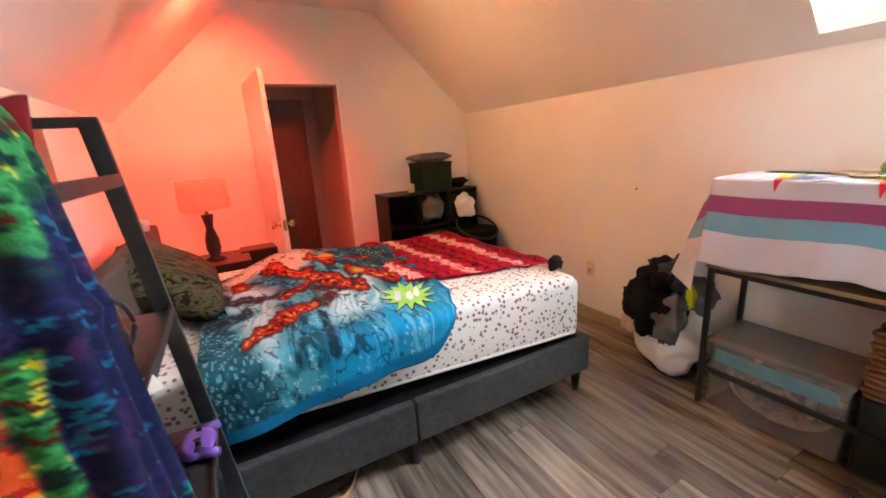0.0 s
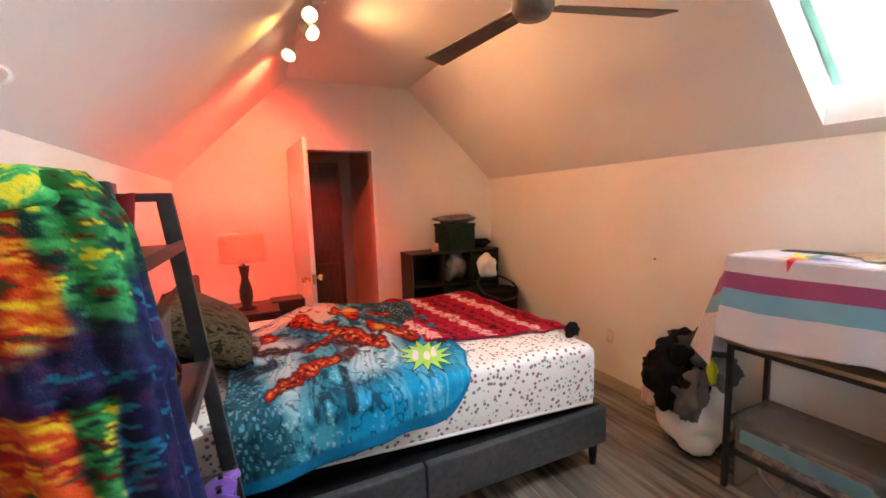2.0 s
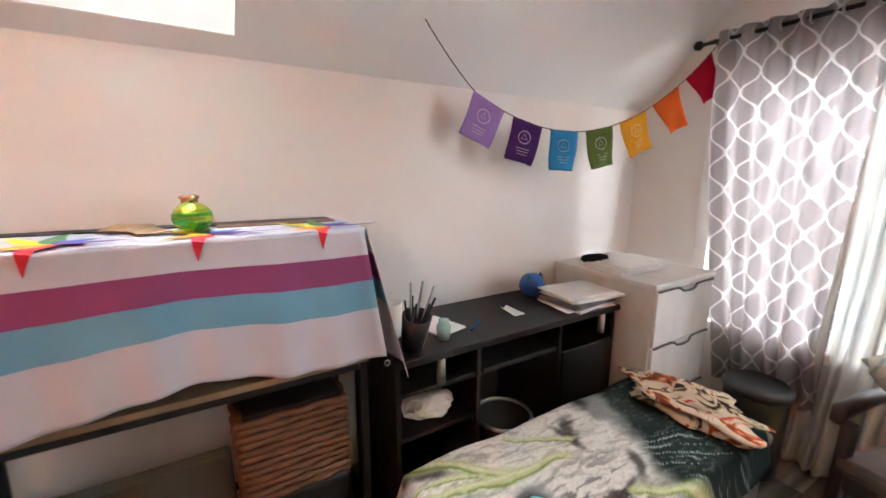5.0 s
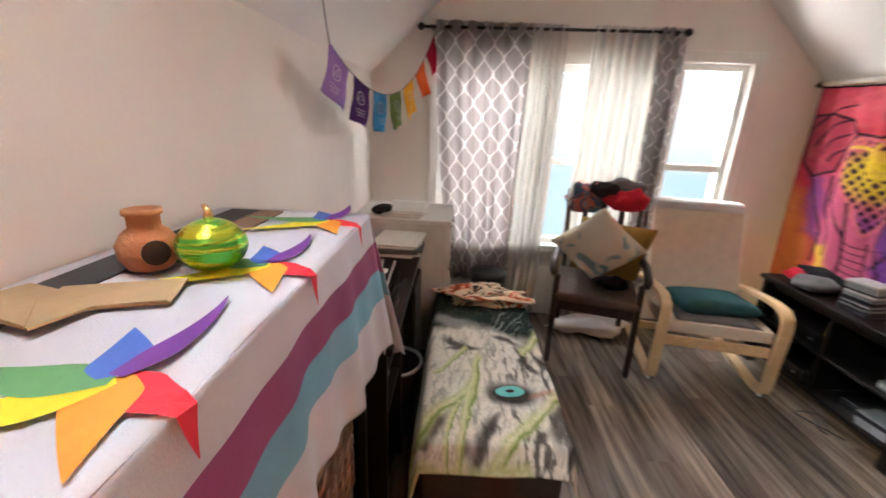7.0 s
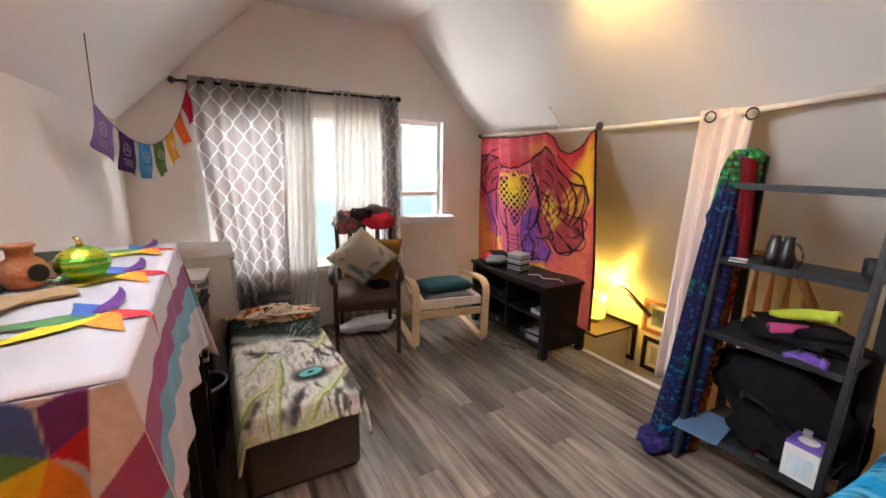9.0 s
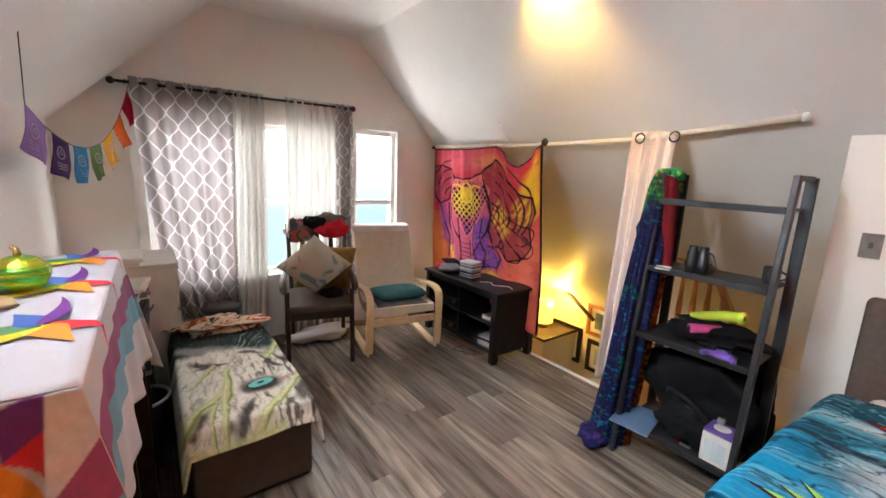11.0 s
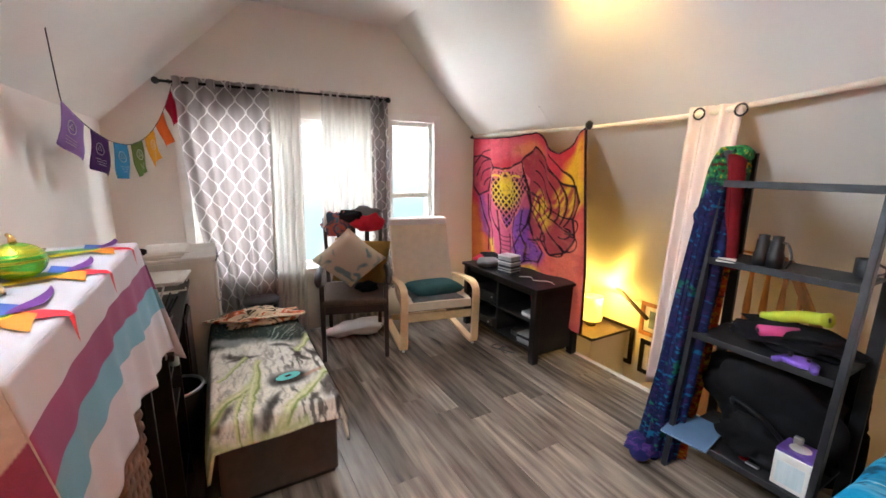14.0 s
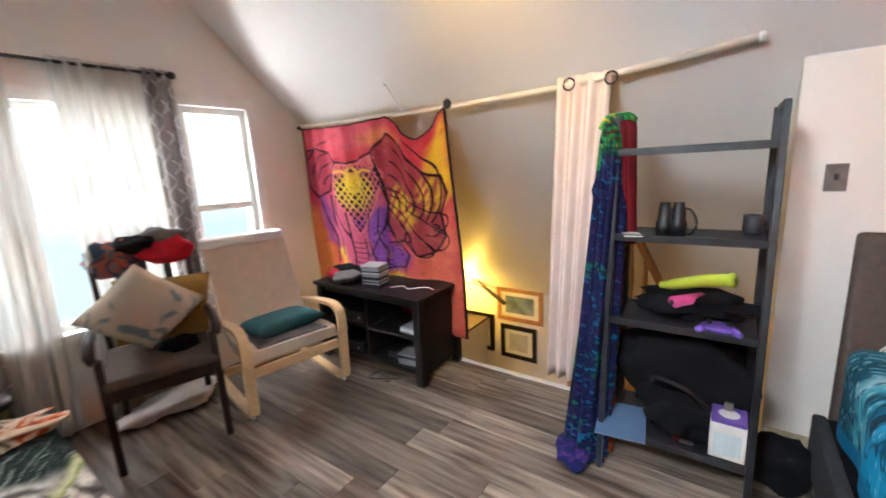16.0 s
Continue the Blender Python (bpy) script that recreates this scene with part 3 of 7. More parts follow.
solid("ground", box(-400, 400, -400, 400, -4.2, -4.0), mat("pale_ground", (0.22, 0.22, 0.2), (0.3, 0.3, 0.28), 0.9, 0.3), "pale ground outside far below the windows", "ground", kind="structure")

# ---- bed ----
FLORAL = bands("floral_sheet", [(0.0, (0.42, 0.03, 0.06)), (0.16, (0.5, 0.10, 0.14)), (0.20, (0.14, 0.18, 0.19)), (0.31, (0.34, 0.36, 0.38)), (0.36, (0.80, 0.78, 0.77)), (1.0, (0.82, 0.80, 0.80))], scale=37, voronoi=True, bump=0.15)
LIME = mat("lime_print_dye", (0.32, 0.66, 0.12), (0.42, 0.74, 0.2), 0.9, 10)
BROWNP = mat("dark_print_dye", (0.03, 0.014, 0.014), (0.05, 0.02, 0.02), 0.9, 10)
RUG = bands("red_woven_throw", [(0.0, (0.16, 0.002, 0.014)), (0.45, (0.32, 0.004, 0.034)), (0.56, (0.40, 0.006, 0.042)), (1.0, (0.22, 0.003, 0.02))], scale=9, stretch=(1, 3, 1), bump=0.6, bscale=160)
PINKW = bands("pale_woven_motif", [(0.0, (0.36, 0.01, 0.03)), (0.44, (0.42, 0.02, 0.05)), (0.48, (0.74, 0.55, 0.52)), (1.0, (0.78, 0.66, 0.60))], scale=30, bump=0.6, bscale=160)
DARKW = bands("dark_woven_motif", [(0.0, (0.26, 0.006, 0.015)), (0.47, (0.30, 0.008, 0.02)), (0.52, (0.03, 0.006, 0.008)), (1.0, (0.02, 0.004, 0.006))], scale=40, bump=0.6, bscale=160)
CAMO = bands("camouflage_cotton", [(0.0, (0.014, 0.011, 0.008)), (0.44, (0.02, 0.016, 0.01)), (0.48, (0.14, 0.10, 0.055)), (0.53, (0.04, 0.035, 0.02)), (0.60, (0.11, 0.09, 0.05)), (1.0, (0.03, 0.025, 0.015))], scale=11, warp=2, stretch=(1, 2.5, 1))

BX0, BX1, BY0, BY1, MT = -2.45, -0.385, 1.362, 2.90, 0.70


def askew(bm):
    """The mattress lies a little turned on its frame: its head end is pushed north."""
    for v in bm.verts:
        v.co.y += skew(v.co.x)
    return bm


def skew(x):
    return 0.05 * max(0.0, -0.42 - x)


bed = thing("bed", pose(-1.4, 2.1, 0), "queen platform bed in charcoal upholstery, unmade with sheet and blankets", "bed")
for x0, x1 in ((BX0, -1.478), (-1.472, BX1)):
    part("side_rail", box(x0, x1, BY0, BY0 + 0.045, 0.135, 0.345, 0.012, seg=3), GREYF, bed)
    part("side_rail", box(x0, x1, BY1 - 0.045, BY1, 0.135, 0.345, 0.012, seg=3), GREYF, bed)
part("foot_rail", box(BX1 - 0.05, BX1, BY0 + 0.046, BY1 - 0.046, 0.135, 0.345, 0.012, seg=3), GREYF, bed)
part("slat_base", box(BX0, BX1 - 0.052, BY0 + 0.046, BY1 - 0.046, 0.22, 0.33), DARKF, bed)
part("foundation", askew(box(BX0 + 0.06, BX1 - 0.08, BY0 + 0.075, BY1 - 0.07, 0.331, 0.46)), DARKF, bed, "black cloth-covered foundation")
for x, y in ((-0.445, 1.41), (-0.445, 2.85), (-1.475, 1.41), (-1.475, 2.85), (-2.4, 1.41), (-2.4, 2.85)):
    part("leg", moved(lathe([(0.019, 0), (0.028, 0.134)], sides=14), Matrix.Translation((x, y, 0.001))), BLACKP, bed, smooth=True)
part("headboard", box(-2.535, -2.452, BY0 + 0.06, BY1 + 0.06, 0.05, 1.075, 0.02, seg=3), TAUPEF, bed, "taupe upholstered headboard")
for y in (1.75, 2.25, 2.6):
    part("button", moved(lathe([(0.008, 0), (0.006, 0.006), (0.001, 0.008)], sides=10), Matrix.Translation((-2.451, y, 0.86)) @ Matrix.Rotation(radians(90), 4, "Y")), BLACKP, bed)
mb = box(BX0 + 0.01, BX1 - 0.035, BY0 + 0.035, BY1 - 0.03, 0.345, MT, 0.055, seg=4)
bmesh.ops.subdivide_edges(mb, edges=[e for e in mb.edges if e.calc_length() > 0.15], cuts=9, use_grid_fill=True)
for v in mb.verts:
    v.co += Vector((1, 1, 0.6)) * 0.012 * noise.noise(v.co * 5)
    v.co.z += 0.03 * max(0.0, -0.42 - v.co.x) * max(0.0, (0.5 - v.co.z) / 0.15)
askew(mb)
mattress = thing("mattress", pose(-1.4, 2.1, 0.30), "thick mattress in a white sheet with small red and grey flowers", "mattress")
part("sheet", mb, FLORAL, mattress, smooth=True)
hem = [(BX0 + 0.05, BY0 + 0.036), (BX1 - 0.08, BY0 + 0.036), (BX1 - 0.036, BY0 + 0.08), (BX1 - 0.036, BY1 - 0.08), (BX1 - 0.08, BY1 - 0.032), (BX0 + 0.05, BY1 - 0.032)]
part("elastic_hem", askew(tube([(x, y, 0.375 + 0.03 * max(0.0, -0.42 - x)) for i, (x, y) in enumerate(hem)], 0.008, 6)), WHITEF, mattress, "gathered white hem")


def drape_top(x, y, lift=0.0, amp=0.012, seed=0.0):
    """Height of a blanket over the mattress top, hanging where it passes the south edge."""
    w = amp * (noise.noise(Vector((x * 3 + seed, y * 3, seed))) + 0.6 * noise.noise(Vector((x * 8 + seed, y * 7, 1))))
    return MT + 0.012 + lift + w


def blanket_point(x, s, lift, amp, seed, edge=BY0 + 0.02):
    """s runs along the cloth from the north; past the south edge it falls."""
    y = BY1 - 0.05 - s
    k = skew(x)
    if y > edge:
        return Vector((x, y + k, drape_top(x, y, lift, amp, seed)))
    d = edge - y
    fold = 0.018 * math.sin(x * 17 + seed) * min(1, d * 5)
    r = 0.05
    a = min(d / r, math.pi / 2)
    fall = max(0, d - r * math.pi / 2)
    return Vector((x, edge + k - r * math.sin(a) - 0.012 + fold * 0.6 - lift, drape_top(x, edge, lift, amp, seed) - r * (1 - math.cos(a)) - fall))


def hero(u, v):
    x = -2.25 + 1.10 * u + 0.10 * (1 - v) * u
    smax = 1.78 - 0.13 * u - 0.10 * max(0, u - 0.8) ** 2 * 25
    s0 = 0.30 + 0.55 * max(0.0, 0.32 - u) - 0.18 * u
    s = s0 + (smax - s0) * v
    if v > 0.8:
        x -= max(0, u - 0.75) * (v - 0.8) * 2.2
    bulge = 0.09 * math.exp(-((u - 0.45) / 0.35) ** 2) * (1 - v) ** 2
    return blanket_point(x, s, 0.012 + bulge, 0.022, 3.0)


hb_ = thing("fleece_blanket", pose(-1.75, 2.0, MT), "blue printed fleece blanket spread askew over the bed", "blanket")


def hero_print(nu, nv):
    """A comic print: pale sky and light rays, a dark town, red and rust figures, a plain blue corner."""
    u, v = grid_uv(nu, nv)
    X = (205 + 435 * u) * (1 - v) + (140 + 655 * u) * v
    Y = (165 + 5 * u) * (1 - v) + (600 - 200 * u) * v
    X, Y = X + 26 * (fbm(X / 40, Y / 40, 1) - 0.5), Y + 26 * (fbm(X / 40, Y / 40, 2) - 0.5)
    d = Dyed(X, Y, (0.02, 0.20, 0.31))
    n = fbm(X / 30, Y / 22, 5)
    d.lay(ease(0.45, 0.62, n), (0.08, 0.38, 0.52))
    d.lay(ease(0.46, 0.36, n), (0.012, 0.07, 0.11))
    d.area([(280, 180), (430, 165), (450, 215), (400, 250), (330, 215), (250, 240), (240, 195)], (0.62, 0.58, 0.44), 18)
    d.area([(215, 240), (330, 310), (320, 400), (290, 490), (240, 380)], (0.62, 0.72, 0.72), 24, 0.95)
    d.area([(440, 300), (560, 290), (600, 390), (520, 400), (430, 420)], (0.58, 0.74, 0.80), 28, 0.95)
    rays = fbm((X + 0.3 * Y) / 7, Y / 90, 8, 3)
    d.lay(ease(0.52, 0.66, rays) * ease(300, 340, Y) * (1 - ease(560, 640, X)) * 0.75, (0.10, 0.36, 0.48))
    d.area([(610, 320), (700, 250), (800, 280), (810, 420), (640, 460), (430, 520), (340, 570), (400, 470), (540, 420)], (0.008, 0.29, 0.56), 26, 0.92)
    d.lay(ease(0.55, 0.75, fbm((X + Y) / 60, (X - Y) / 14, 9, 3)) * ease(430, 560, X) * ease(330, 400, Y) * 0.55, (0.22, 0.52, 0.68))
    town = d.area([(510, 150), (660, 165), (720, 260), (640, 280), (540, 240)], (0.012, 0.055, 0.085), 16, 0.95)
    low = d.area([(120, 290), (215, 300), (235, 430), (290, 520), (240, 610), (120, 620)], (0.010, 0.07, 0.105), 18, 0.9)
    win = ((np.sin(X / 2.4 + 2 * n) * np.sin(Y / 3.0)) > 0.35) * ease(0.42, 0.6, fbm(X / 16, Y / 16, 12))
    d.lay(win * np.maximum(town, low) * 0.8, (0.16, 0.42, 0.52))
    cells = np.abs(fbm(X / 26, Y / 20, 15, 2) - 0.5)
    edge = np.abs(fbm(X / 13, Y / 11, 16, 2) - 0.55)
    plain = ease(600, 680, X) * ease(300, 400, Y)
    d.lay((1 - ease(0.012, 0.045, cells)) * (1 - plain) * 0.85, (0.008, 0.03, 0.05))
    d.lay((1 - ease(0.008, 0.030, edge)) * (1 - plain) * ease(0.45, 0.55, n) * 0.6, (0.62, 0.74, 0.76))
    d.X, d.Y = X - 16, Y - 28
    fray = 1 + 0.9 * (fbm(X / 14, Y / 14, 17, 3) - 0.5)
    hatch = fbm(X / 7, Y / 5, 18, 2)
    for pts, w, c in (([(195, 250), (225, 285), (260, 300), (330, 300), (410, 290), (470, 300)], 13, (0.07, 0.018, 0.018)), ([(190, 235), (215, 270)], 24, (0.05, 0.02, 0.022)), ([(150, 330), (190, 340), (240, 330)], 18, (0.03, 0.035, 0.05)),
                      ([(350, 360), (400, 340), (440, 320)], 16, (0.10, 0.022, 0.02)), ([(400, 375), (395, 440)], 12, (0.012, 0.04, 0.07)), ([(560, 210), (640, 240), (690, 290)], 16, (0.012, 0.045, 0.07))):
        far = d.far(pts) * fray
        d.lay(1 - ease(w * 0.6, w * 1.2, far), c)
        d.lay((1 - ease(w * 0.5, w, far)) * ease(0.58, 0.70, hatch) * 0.6, (0.10, 0.20, 0.24))
    for pts, w in (([(325, 190), (365, 225), (410, 250), (470, 285), (515, 300)], 19), ([(420, 180), (462, 205)], 17), ([(505, 245), (555, 262), (605, 268)], 21), ([(500, 188), (560, 192)], 8), ([(235, 412), (300, 395), (340, 365), (385, 350)], 15), ([(245, 215), (255, 245)], 14), ([(400, 265), (360, 300), (330, 320)], 8)):
        far = d.far(pts) * fray
        d.lay(1 - ease(w * 0.95, w * 1.25, far), (0.03, 0.012, 0.016))
        d.lay(1 - ease(w * 0.75, w * 0.95, far), (0.36, 0.014, 0.010))
        d.lay((1 - ease(w * 0.35, w * 0.8, far)) * ease(0.50, 0.60, hatch), (0.60, 0.08, 0.025))
        d.lay((1 - ease(w * 0.2, w * 0.6, far)) * ease(0.62, 0.70, hatch), (0.74, 0.40, 0.06))
        d.lay((1 - ease(w * 0.7, w * 0.9, far)) * ease(0.40, 0.30, hatch), (0.08, 0.006, 0.010))
    d.spot(452, 178, 22, 9, (0.75, 0.40, 0.03), 0.5)
    d.spot(518, 250, 14, 14, (0.70, 0.36, 0.04), 0.5)
    d.lay(np.maximum(ease(0.955, 0.97, v), ease(0.965, 0.98, u)), (0.008, 0.16, 0.33))
    return d.c


part("cloth", printed(hero, hero_print(200, 220), 0.012), dyed_cloth("blue_print_fleece"), hb_, smooth=True)


def on_hero(u, v, up=0.009):
    p = hero(u, v)
    n = (hero(min(u + 0.01, 1), v) - hero(max(u - 0.01, 0), v)).cross(hero(u, min(v + 0.01, 1)) - hero(u, max(v - 0.01, 0)))
    n = n.normalized()
    if n.z < -0.2 or (abs(n.z) < 0.3 and n.y > 0):
        n = -n
    return p + n * up


def print_patch(fn, outline, cu, cv, rings=4, up=0.009):
    """A flat print of any outline [(u, v)], laid on a cloth surface."""
    own = bmesh.new()
    c = own.verts.new(fn(cu, cv, up))
    prev = None
    for k in range(1, rings + 1):
        ring = [own.verts.new(fn(cu + (u - cu) * k / rings, cv + (v - cv) * k / rings, up)) for u, v in outline]
        for i in range(len(ring)):
            j = (i + 1) % len(ring)
            if prev is None:
                own.faces.new((c, ring[i], ring[j]))
            else:
                own.faces.new((prev[i], ring[i], ring[j], prev[j]))
        prev = ring
    return own


def blob(cu, cv, ru, rv, tilt=0.0, seed=0, n=26, rag=0.35):
    out = []
    for i in range(n):
        a = i * math.tau / n
        k = 1 + rag * noise.noise(Vector((math.cos(a) * 1.7 + seed * 5, math.sin(a) * 1.7, seed)))
        x, y = ru * k * math.cos(a), rv * k * math.sin(a)
        out.append((min(0.99, max(0.01, cu + x * math.cos(tilt) - y * math.sin(tilt))), min(0.99, max(0.01, cv + x * math.sin(tilt) + y * math.cos(tilt)))))
    return out


star = []
for i in range(26):
    a = i * math.tau / 26
    r = (1.12 + 0.45 * noise.noise(Vector((i * 1.3, 0, 0)))) if i % 2 == 0 else 0.58
    star.append((0.80 + 0.125 * r * math.cos(a), 0.72 + 0.125 * r * math.sin(a)))
part("star_edge", print_patch(on_hero, [(0.80 + (a - 0.80) * 1.10, 0.72 + (b - 0.72) * 1.10) for a, b in star], 0.80, 0.72, 6, 0.0085), BROWNP, hb_, "dark outline of the starburst")
part("star_print", print_patch(on_hero, star, 0.80, 0.72, 6, 0.0105), LIME, hb_, "lime green starburst print")
for du, dv in ((-0.045, -0.01), (0.0, 0.012), (0.045, -0.008)):
    part("star_letter", print_patch(on_hero, blob(0.80 + du, 0.72 + dv, 0.014, 0.04, 0.4, int(du * 99) + 9, 12, 0.3), 0.80 + du, 0.72 + dv, 2, 0.012), WHITEF, hb_, "pale mark on the starburst")

def throw(u, v):
    x = -1.42 + (0.97 + 0.05 * v) * u + 0.16 * v * (1 - u)
    s = 0.02 + 1.02 * v + 0.15 * u * v + 0.03 * noise.noise(Vector((u * 9, v * 4, 2))) * v
    return blanket_point(x, s, 0.006 + 0.03 * max(0, noise.noise(Vector((u * 5, v * 5, 4)))), 0.016, 8.0)


tr = thing("woven_throw", pose(-0.9, 2.2, MT), "red woven throw with pale and dark pattern bands", "blanket")


def throw_band(u, v):
    w = (u * 1.0 + 0.015 * math.sin(v * 60)) % 0.36 / 0.36
    return 1 if 0.12 < w < 0.34 else (2 if 0.52 < w < 0.66 or 0.80 < w < 0.88 else 0)


part("cloth", sheet(throw, 70, 60, 0.012, throw_band), [RUG, PINKW, DARKW], tr, smooth=True)
part("fringe", moved(lump(0.09, 0.05, 0.075, 5, 0.8), Matrix.Translation((-0.47, 1.55, MT + 0.01))), DARKF, tr, "dark tassel knot")
pl = thing("bed_pillow", pose(-2.22, 2.24, MT - 0.05, 0, 34, 4), "dark camouflage pillow leaning on the headboard", "pillow")
part("pad", moved(cushion(0.50, 0.72, 0.24, 0.45), Matrix.Translation((-0.26, 0, 0))), CAMO, pl, smooth=True, local=True)
solid("white_cup", lathe([(0.03, 0), (0.036, 0.05), (0.03, 0.062), (0.01, 0.065)], (-2.49, 2.70, 1.075), 16), TRIM, "small white plastic cup on the headboard", "cup", smooth=True, m=pose(-2.49, 2.70, 1.075))

HIDE = mat("tan_leather", (0.42, 0.24, 0.11), (0.34, 0.19, 0.09), 0.55, 10)
bgs = thing("leather_bag", pose(-1.8, 1.48, 0), "dark brown bag with a tan leather strap under the bed edge", "bag")
part("body", moved(lump(0.34, 0.20, 0.10, 107, 0.3), Matrix.Translation((-1.93, 1.50, 0.0))), BROWNW, bgs, smooth=True)
part("strap", sheet(lambda u, v: (-2.0 + 0.36 * u, 1.30 + 0.30 * u ** 1.4 + 0.035 * math.sin(u * 9) - 0.02 * v, 0.003 + 0.05 * v), 30, 4, 0.004), HIDE, bgs, "curved tan leather strap", smooth=True)

# ---- north end ----
ns = thing("nightstand", pose(-2.2, 3.4, 0), "dark wooden nightstand beside the bed", "nightstand")
part("body", box(-2.42, -1.98, 3.14, 3.56, 0.05, 0.685, 0.006), BROWNW, ns)
part("top", box(-2.44, -1.96, 3.12, 3.58, 0.685, 0.71, 0.005), BROWNW, ns)
SHADE = mat("red_lit_lampshade", (0.52, 0.16, 0.11), (0.48, 0.14, 0.09), 0.9, 30, bump=0.2, bscale=300, glow=((1.0, 0.16, 0.07), 0.30))
tl = thing("table_lamp", pose(-2.19, 3.32, 0.711), "table lamp with turned wooden base and fabric drum shade", "lamp")
part("base", lathe([(0.075, 0), (0.075, 0.015), (0.035, 0.03), (0.05, 0.09), (0.048, 0.16), (0.025, 0.25), (0.04, 0.335), (0.042, 0.345), (0.012, 0.35), (0.010, 0.41)], (-2.19, 3.32, 0.711)), BROWNW, tl, "brown turned wooden base", smooth=True)
part("shade", sheet(lambda u, v: (-2.19 + (0.168 - 0.008 * v) * math.cos(u * math.tau), 3.32 + (0.168 - 0.008 * v) * math.sin(u * math.tau), 1.095 + 0.215 * v), 36, 3, 0.003), SHADE, tl, "orange-red glowing fabric drum shade", smooth=True)
part("bulb", lathe([(0.012, 0), (0.03, 0.05), (0.02, 0.085), (0.003, 0.09)], (-2.19, 3.32, 1.12), 14), mat("lit_bulb", (1, 0.5, 0.3), None, 0.5, glow=((1, 0.35, 0.15), 6)), tl, smooth=True)
ht = thing("space_heater", pose(-1.88, 3.5, 0), "black box heater standing by the gable wall", "heater")
part("housing", box(-2.02, -1.73, 3.40, 3.62, 0.02, 0.72, 0.012), BLACKP, ht)
for i in range(9):
    part("louvre", box(-2.0, -1.75, 3.392, 3.399, 0.30 + i * 0.04, 0.32 + i * 0.04, 0.002), BLACKM, ht)
for x in (-1.99, -1.78):
    part("foot", box(x, x + 0.03, 3.42, 3.6, 0.0, 0.019), BLACKP, ht)

cs = thing("cube_shelf", pose(-0.24, 3.62, 0), "black cube shelf with nine openings, partly filled", "shelf")
for i in range(4):
    x = -0.73 + i * 0.32
    part("upright", box(x, x + 0.018, 3.44, 3.79, 0.0, 0.982, 0.002), BLACKW, cs)
for i in range(4):
    z = 0.0 + i * 0.327
    if i < 3:
        for k in range(3):
            x = -0.73 + k * 0.32
            part("shelf", box(x + 0.0185, x + 0.3195, 3.442, 3.79, z + 0.002, z + 0.02), BLACKW, cs)
    else:
        part("top", box(-0.735, 0.253, 3.437, 3.795, 0.983, 1.003, 0.003), BLACKW, cs)
part("back", box(-0.73, 0.248, 3.791, 3.797, 0.0, 0.98), BLACKW, cs)
GREENB = mat("dark_green_fabric_bin", (0.014, 0.03, 0.02), (0.02, 0.042, 0.028), 0.95, 30, bump=0.3, bscale=300)
for x, z, s in ((-0.06, 0.348, 0.27), (-0.06 + 0.0, 0.675, 0.0), (-0.38, 0.348, 0.27), (-0.05 + 0.0, 0.0, 0.0)):
    if s:
        b_ = thing("fabric_bin", pose(x + 0.14, 3.6, z), "dark green fabric storage bin in the cube shelf", "storage bin", "fabric bins")
        part("body", box(x - 0.01, x + 0.27, 3.45, 3.77, z, z + s, 0.008), GREENB, b_)
        part("handle", tube([(x + 0.09, 3.448, z + 0.18), (x + 0.11, 3.44, z + 0.165), (x + 0.15, 3.44, z + 0.165), (x + 0.17, 3.448, z + 0.18)], 0.006, 6), BLACKP, b_)
b_ = thing("fabric_bin", pose(0.09, 3.6, 0.675), "dark green fabric storage bin in the cube shelf", "storage bin", "fabric bins")
part("body", box(-0.06, 0.225, 3.45, 3.77, 0.675, 0.955, 0.008), GREENB, b_)
b_ = thing("fabric_bin", pose(-0.15, 3.6, 1.004), "dark green fabric storage bin on top of the shelf", "storage bin", "fabric bins")
part("body", box(-0.35, -0.02, 3.46, 3.76, 1.004, 1.27, 0.008), GREENB, b_)
part("rim", box(-0.356, -0.014, 3.454, 3.766, 1.25, 1.278, 0.004), GREENB, b_)
solid("folded_blanket", moved(lump(0.42, 0.34, 0.09, 2, 0.5), Matrix.Translation((-0.18, 3.6, 1.28))), GREYC, "crumpled grey blanket on the green bin", "blanket", smooth=True, m=pose(-0.18, 3.6, 1.28))
solid("dark_cloth", moved(lump(0.20, 0.24, 0.09, 4, 0.5), Matrix.Translation((0.11, 3.62, 1.004))), DARKF, "folded dark cloth on the cube shelf", "cloth", smooth=True, m=pose(0.11, 3.62, 1.004))
solid("grey_bag", moved(lump(0.26, 0.2, 0.3, 6, 0.5), Matrix.Translation((-0.24, 3.54, 0.675))), GREYC, "crumpled grey bag hanging out of the shelf", "bag", smooth=True, m=pose(-0.24, 3.54, 0.675))
solid("candle_jar", lathe([(0.035, 0), (0.035, 0.08), (0.03, 0.085), (0.005, 0.086)], (-0.44, 3.55, 1.004), 16), CREAMF, "small cream candle jar on the cube shelf", "jar", smooth=True, m=pose(-0.44, 3.55, 1.004))
solid("white_box", box(-0.66, -0.50, 3.47, 3.7, 0.348, 0.50, 0.004), GREYC, "small grey box inside the cube shelf", "box", m=pose(-0.58, 3.58, 0.348))
solid("plastic_bag", moved(lump(0.18, 0.16, 0.22, 9, 0.5), Matrix.Translation((0.06, 3.36, 0.72))), WHITEF, "crumpled white plastic bag by the cube shelf", "bag", smooth=True, m=pose(0.06, 3.36, 0.72))
hm = thing("laundry_hamper", pose(0.08, 3.2, 0), "black fabric hamper beside the cube shelf", "hamper")
part("body", lathe([(0.17, 0), (0.19, 0.3), (0.2, 0.62), (0.19, 0.625), (0.17, 0.6)], (0.08, 3.2, 0), 20), DARKF, hm, smooth=True)
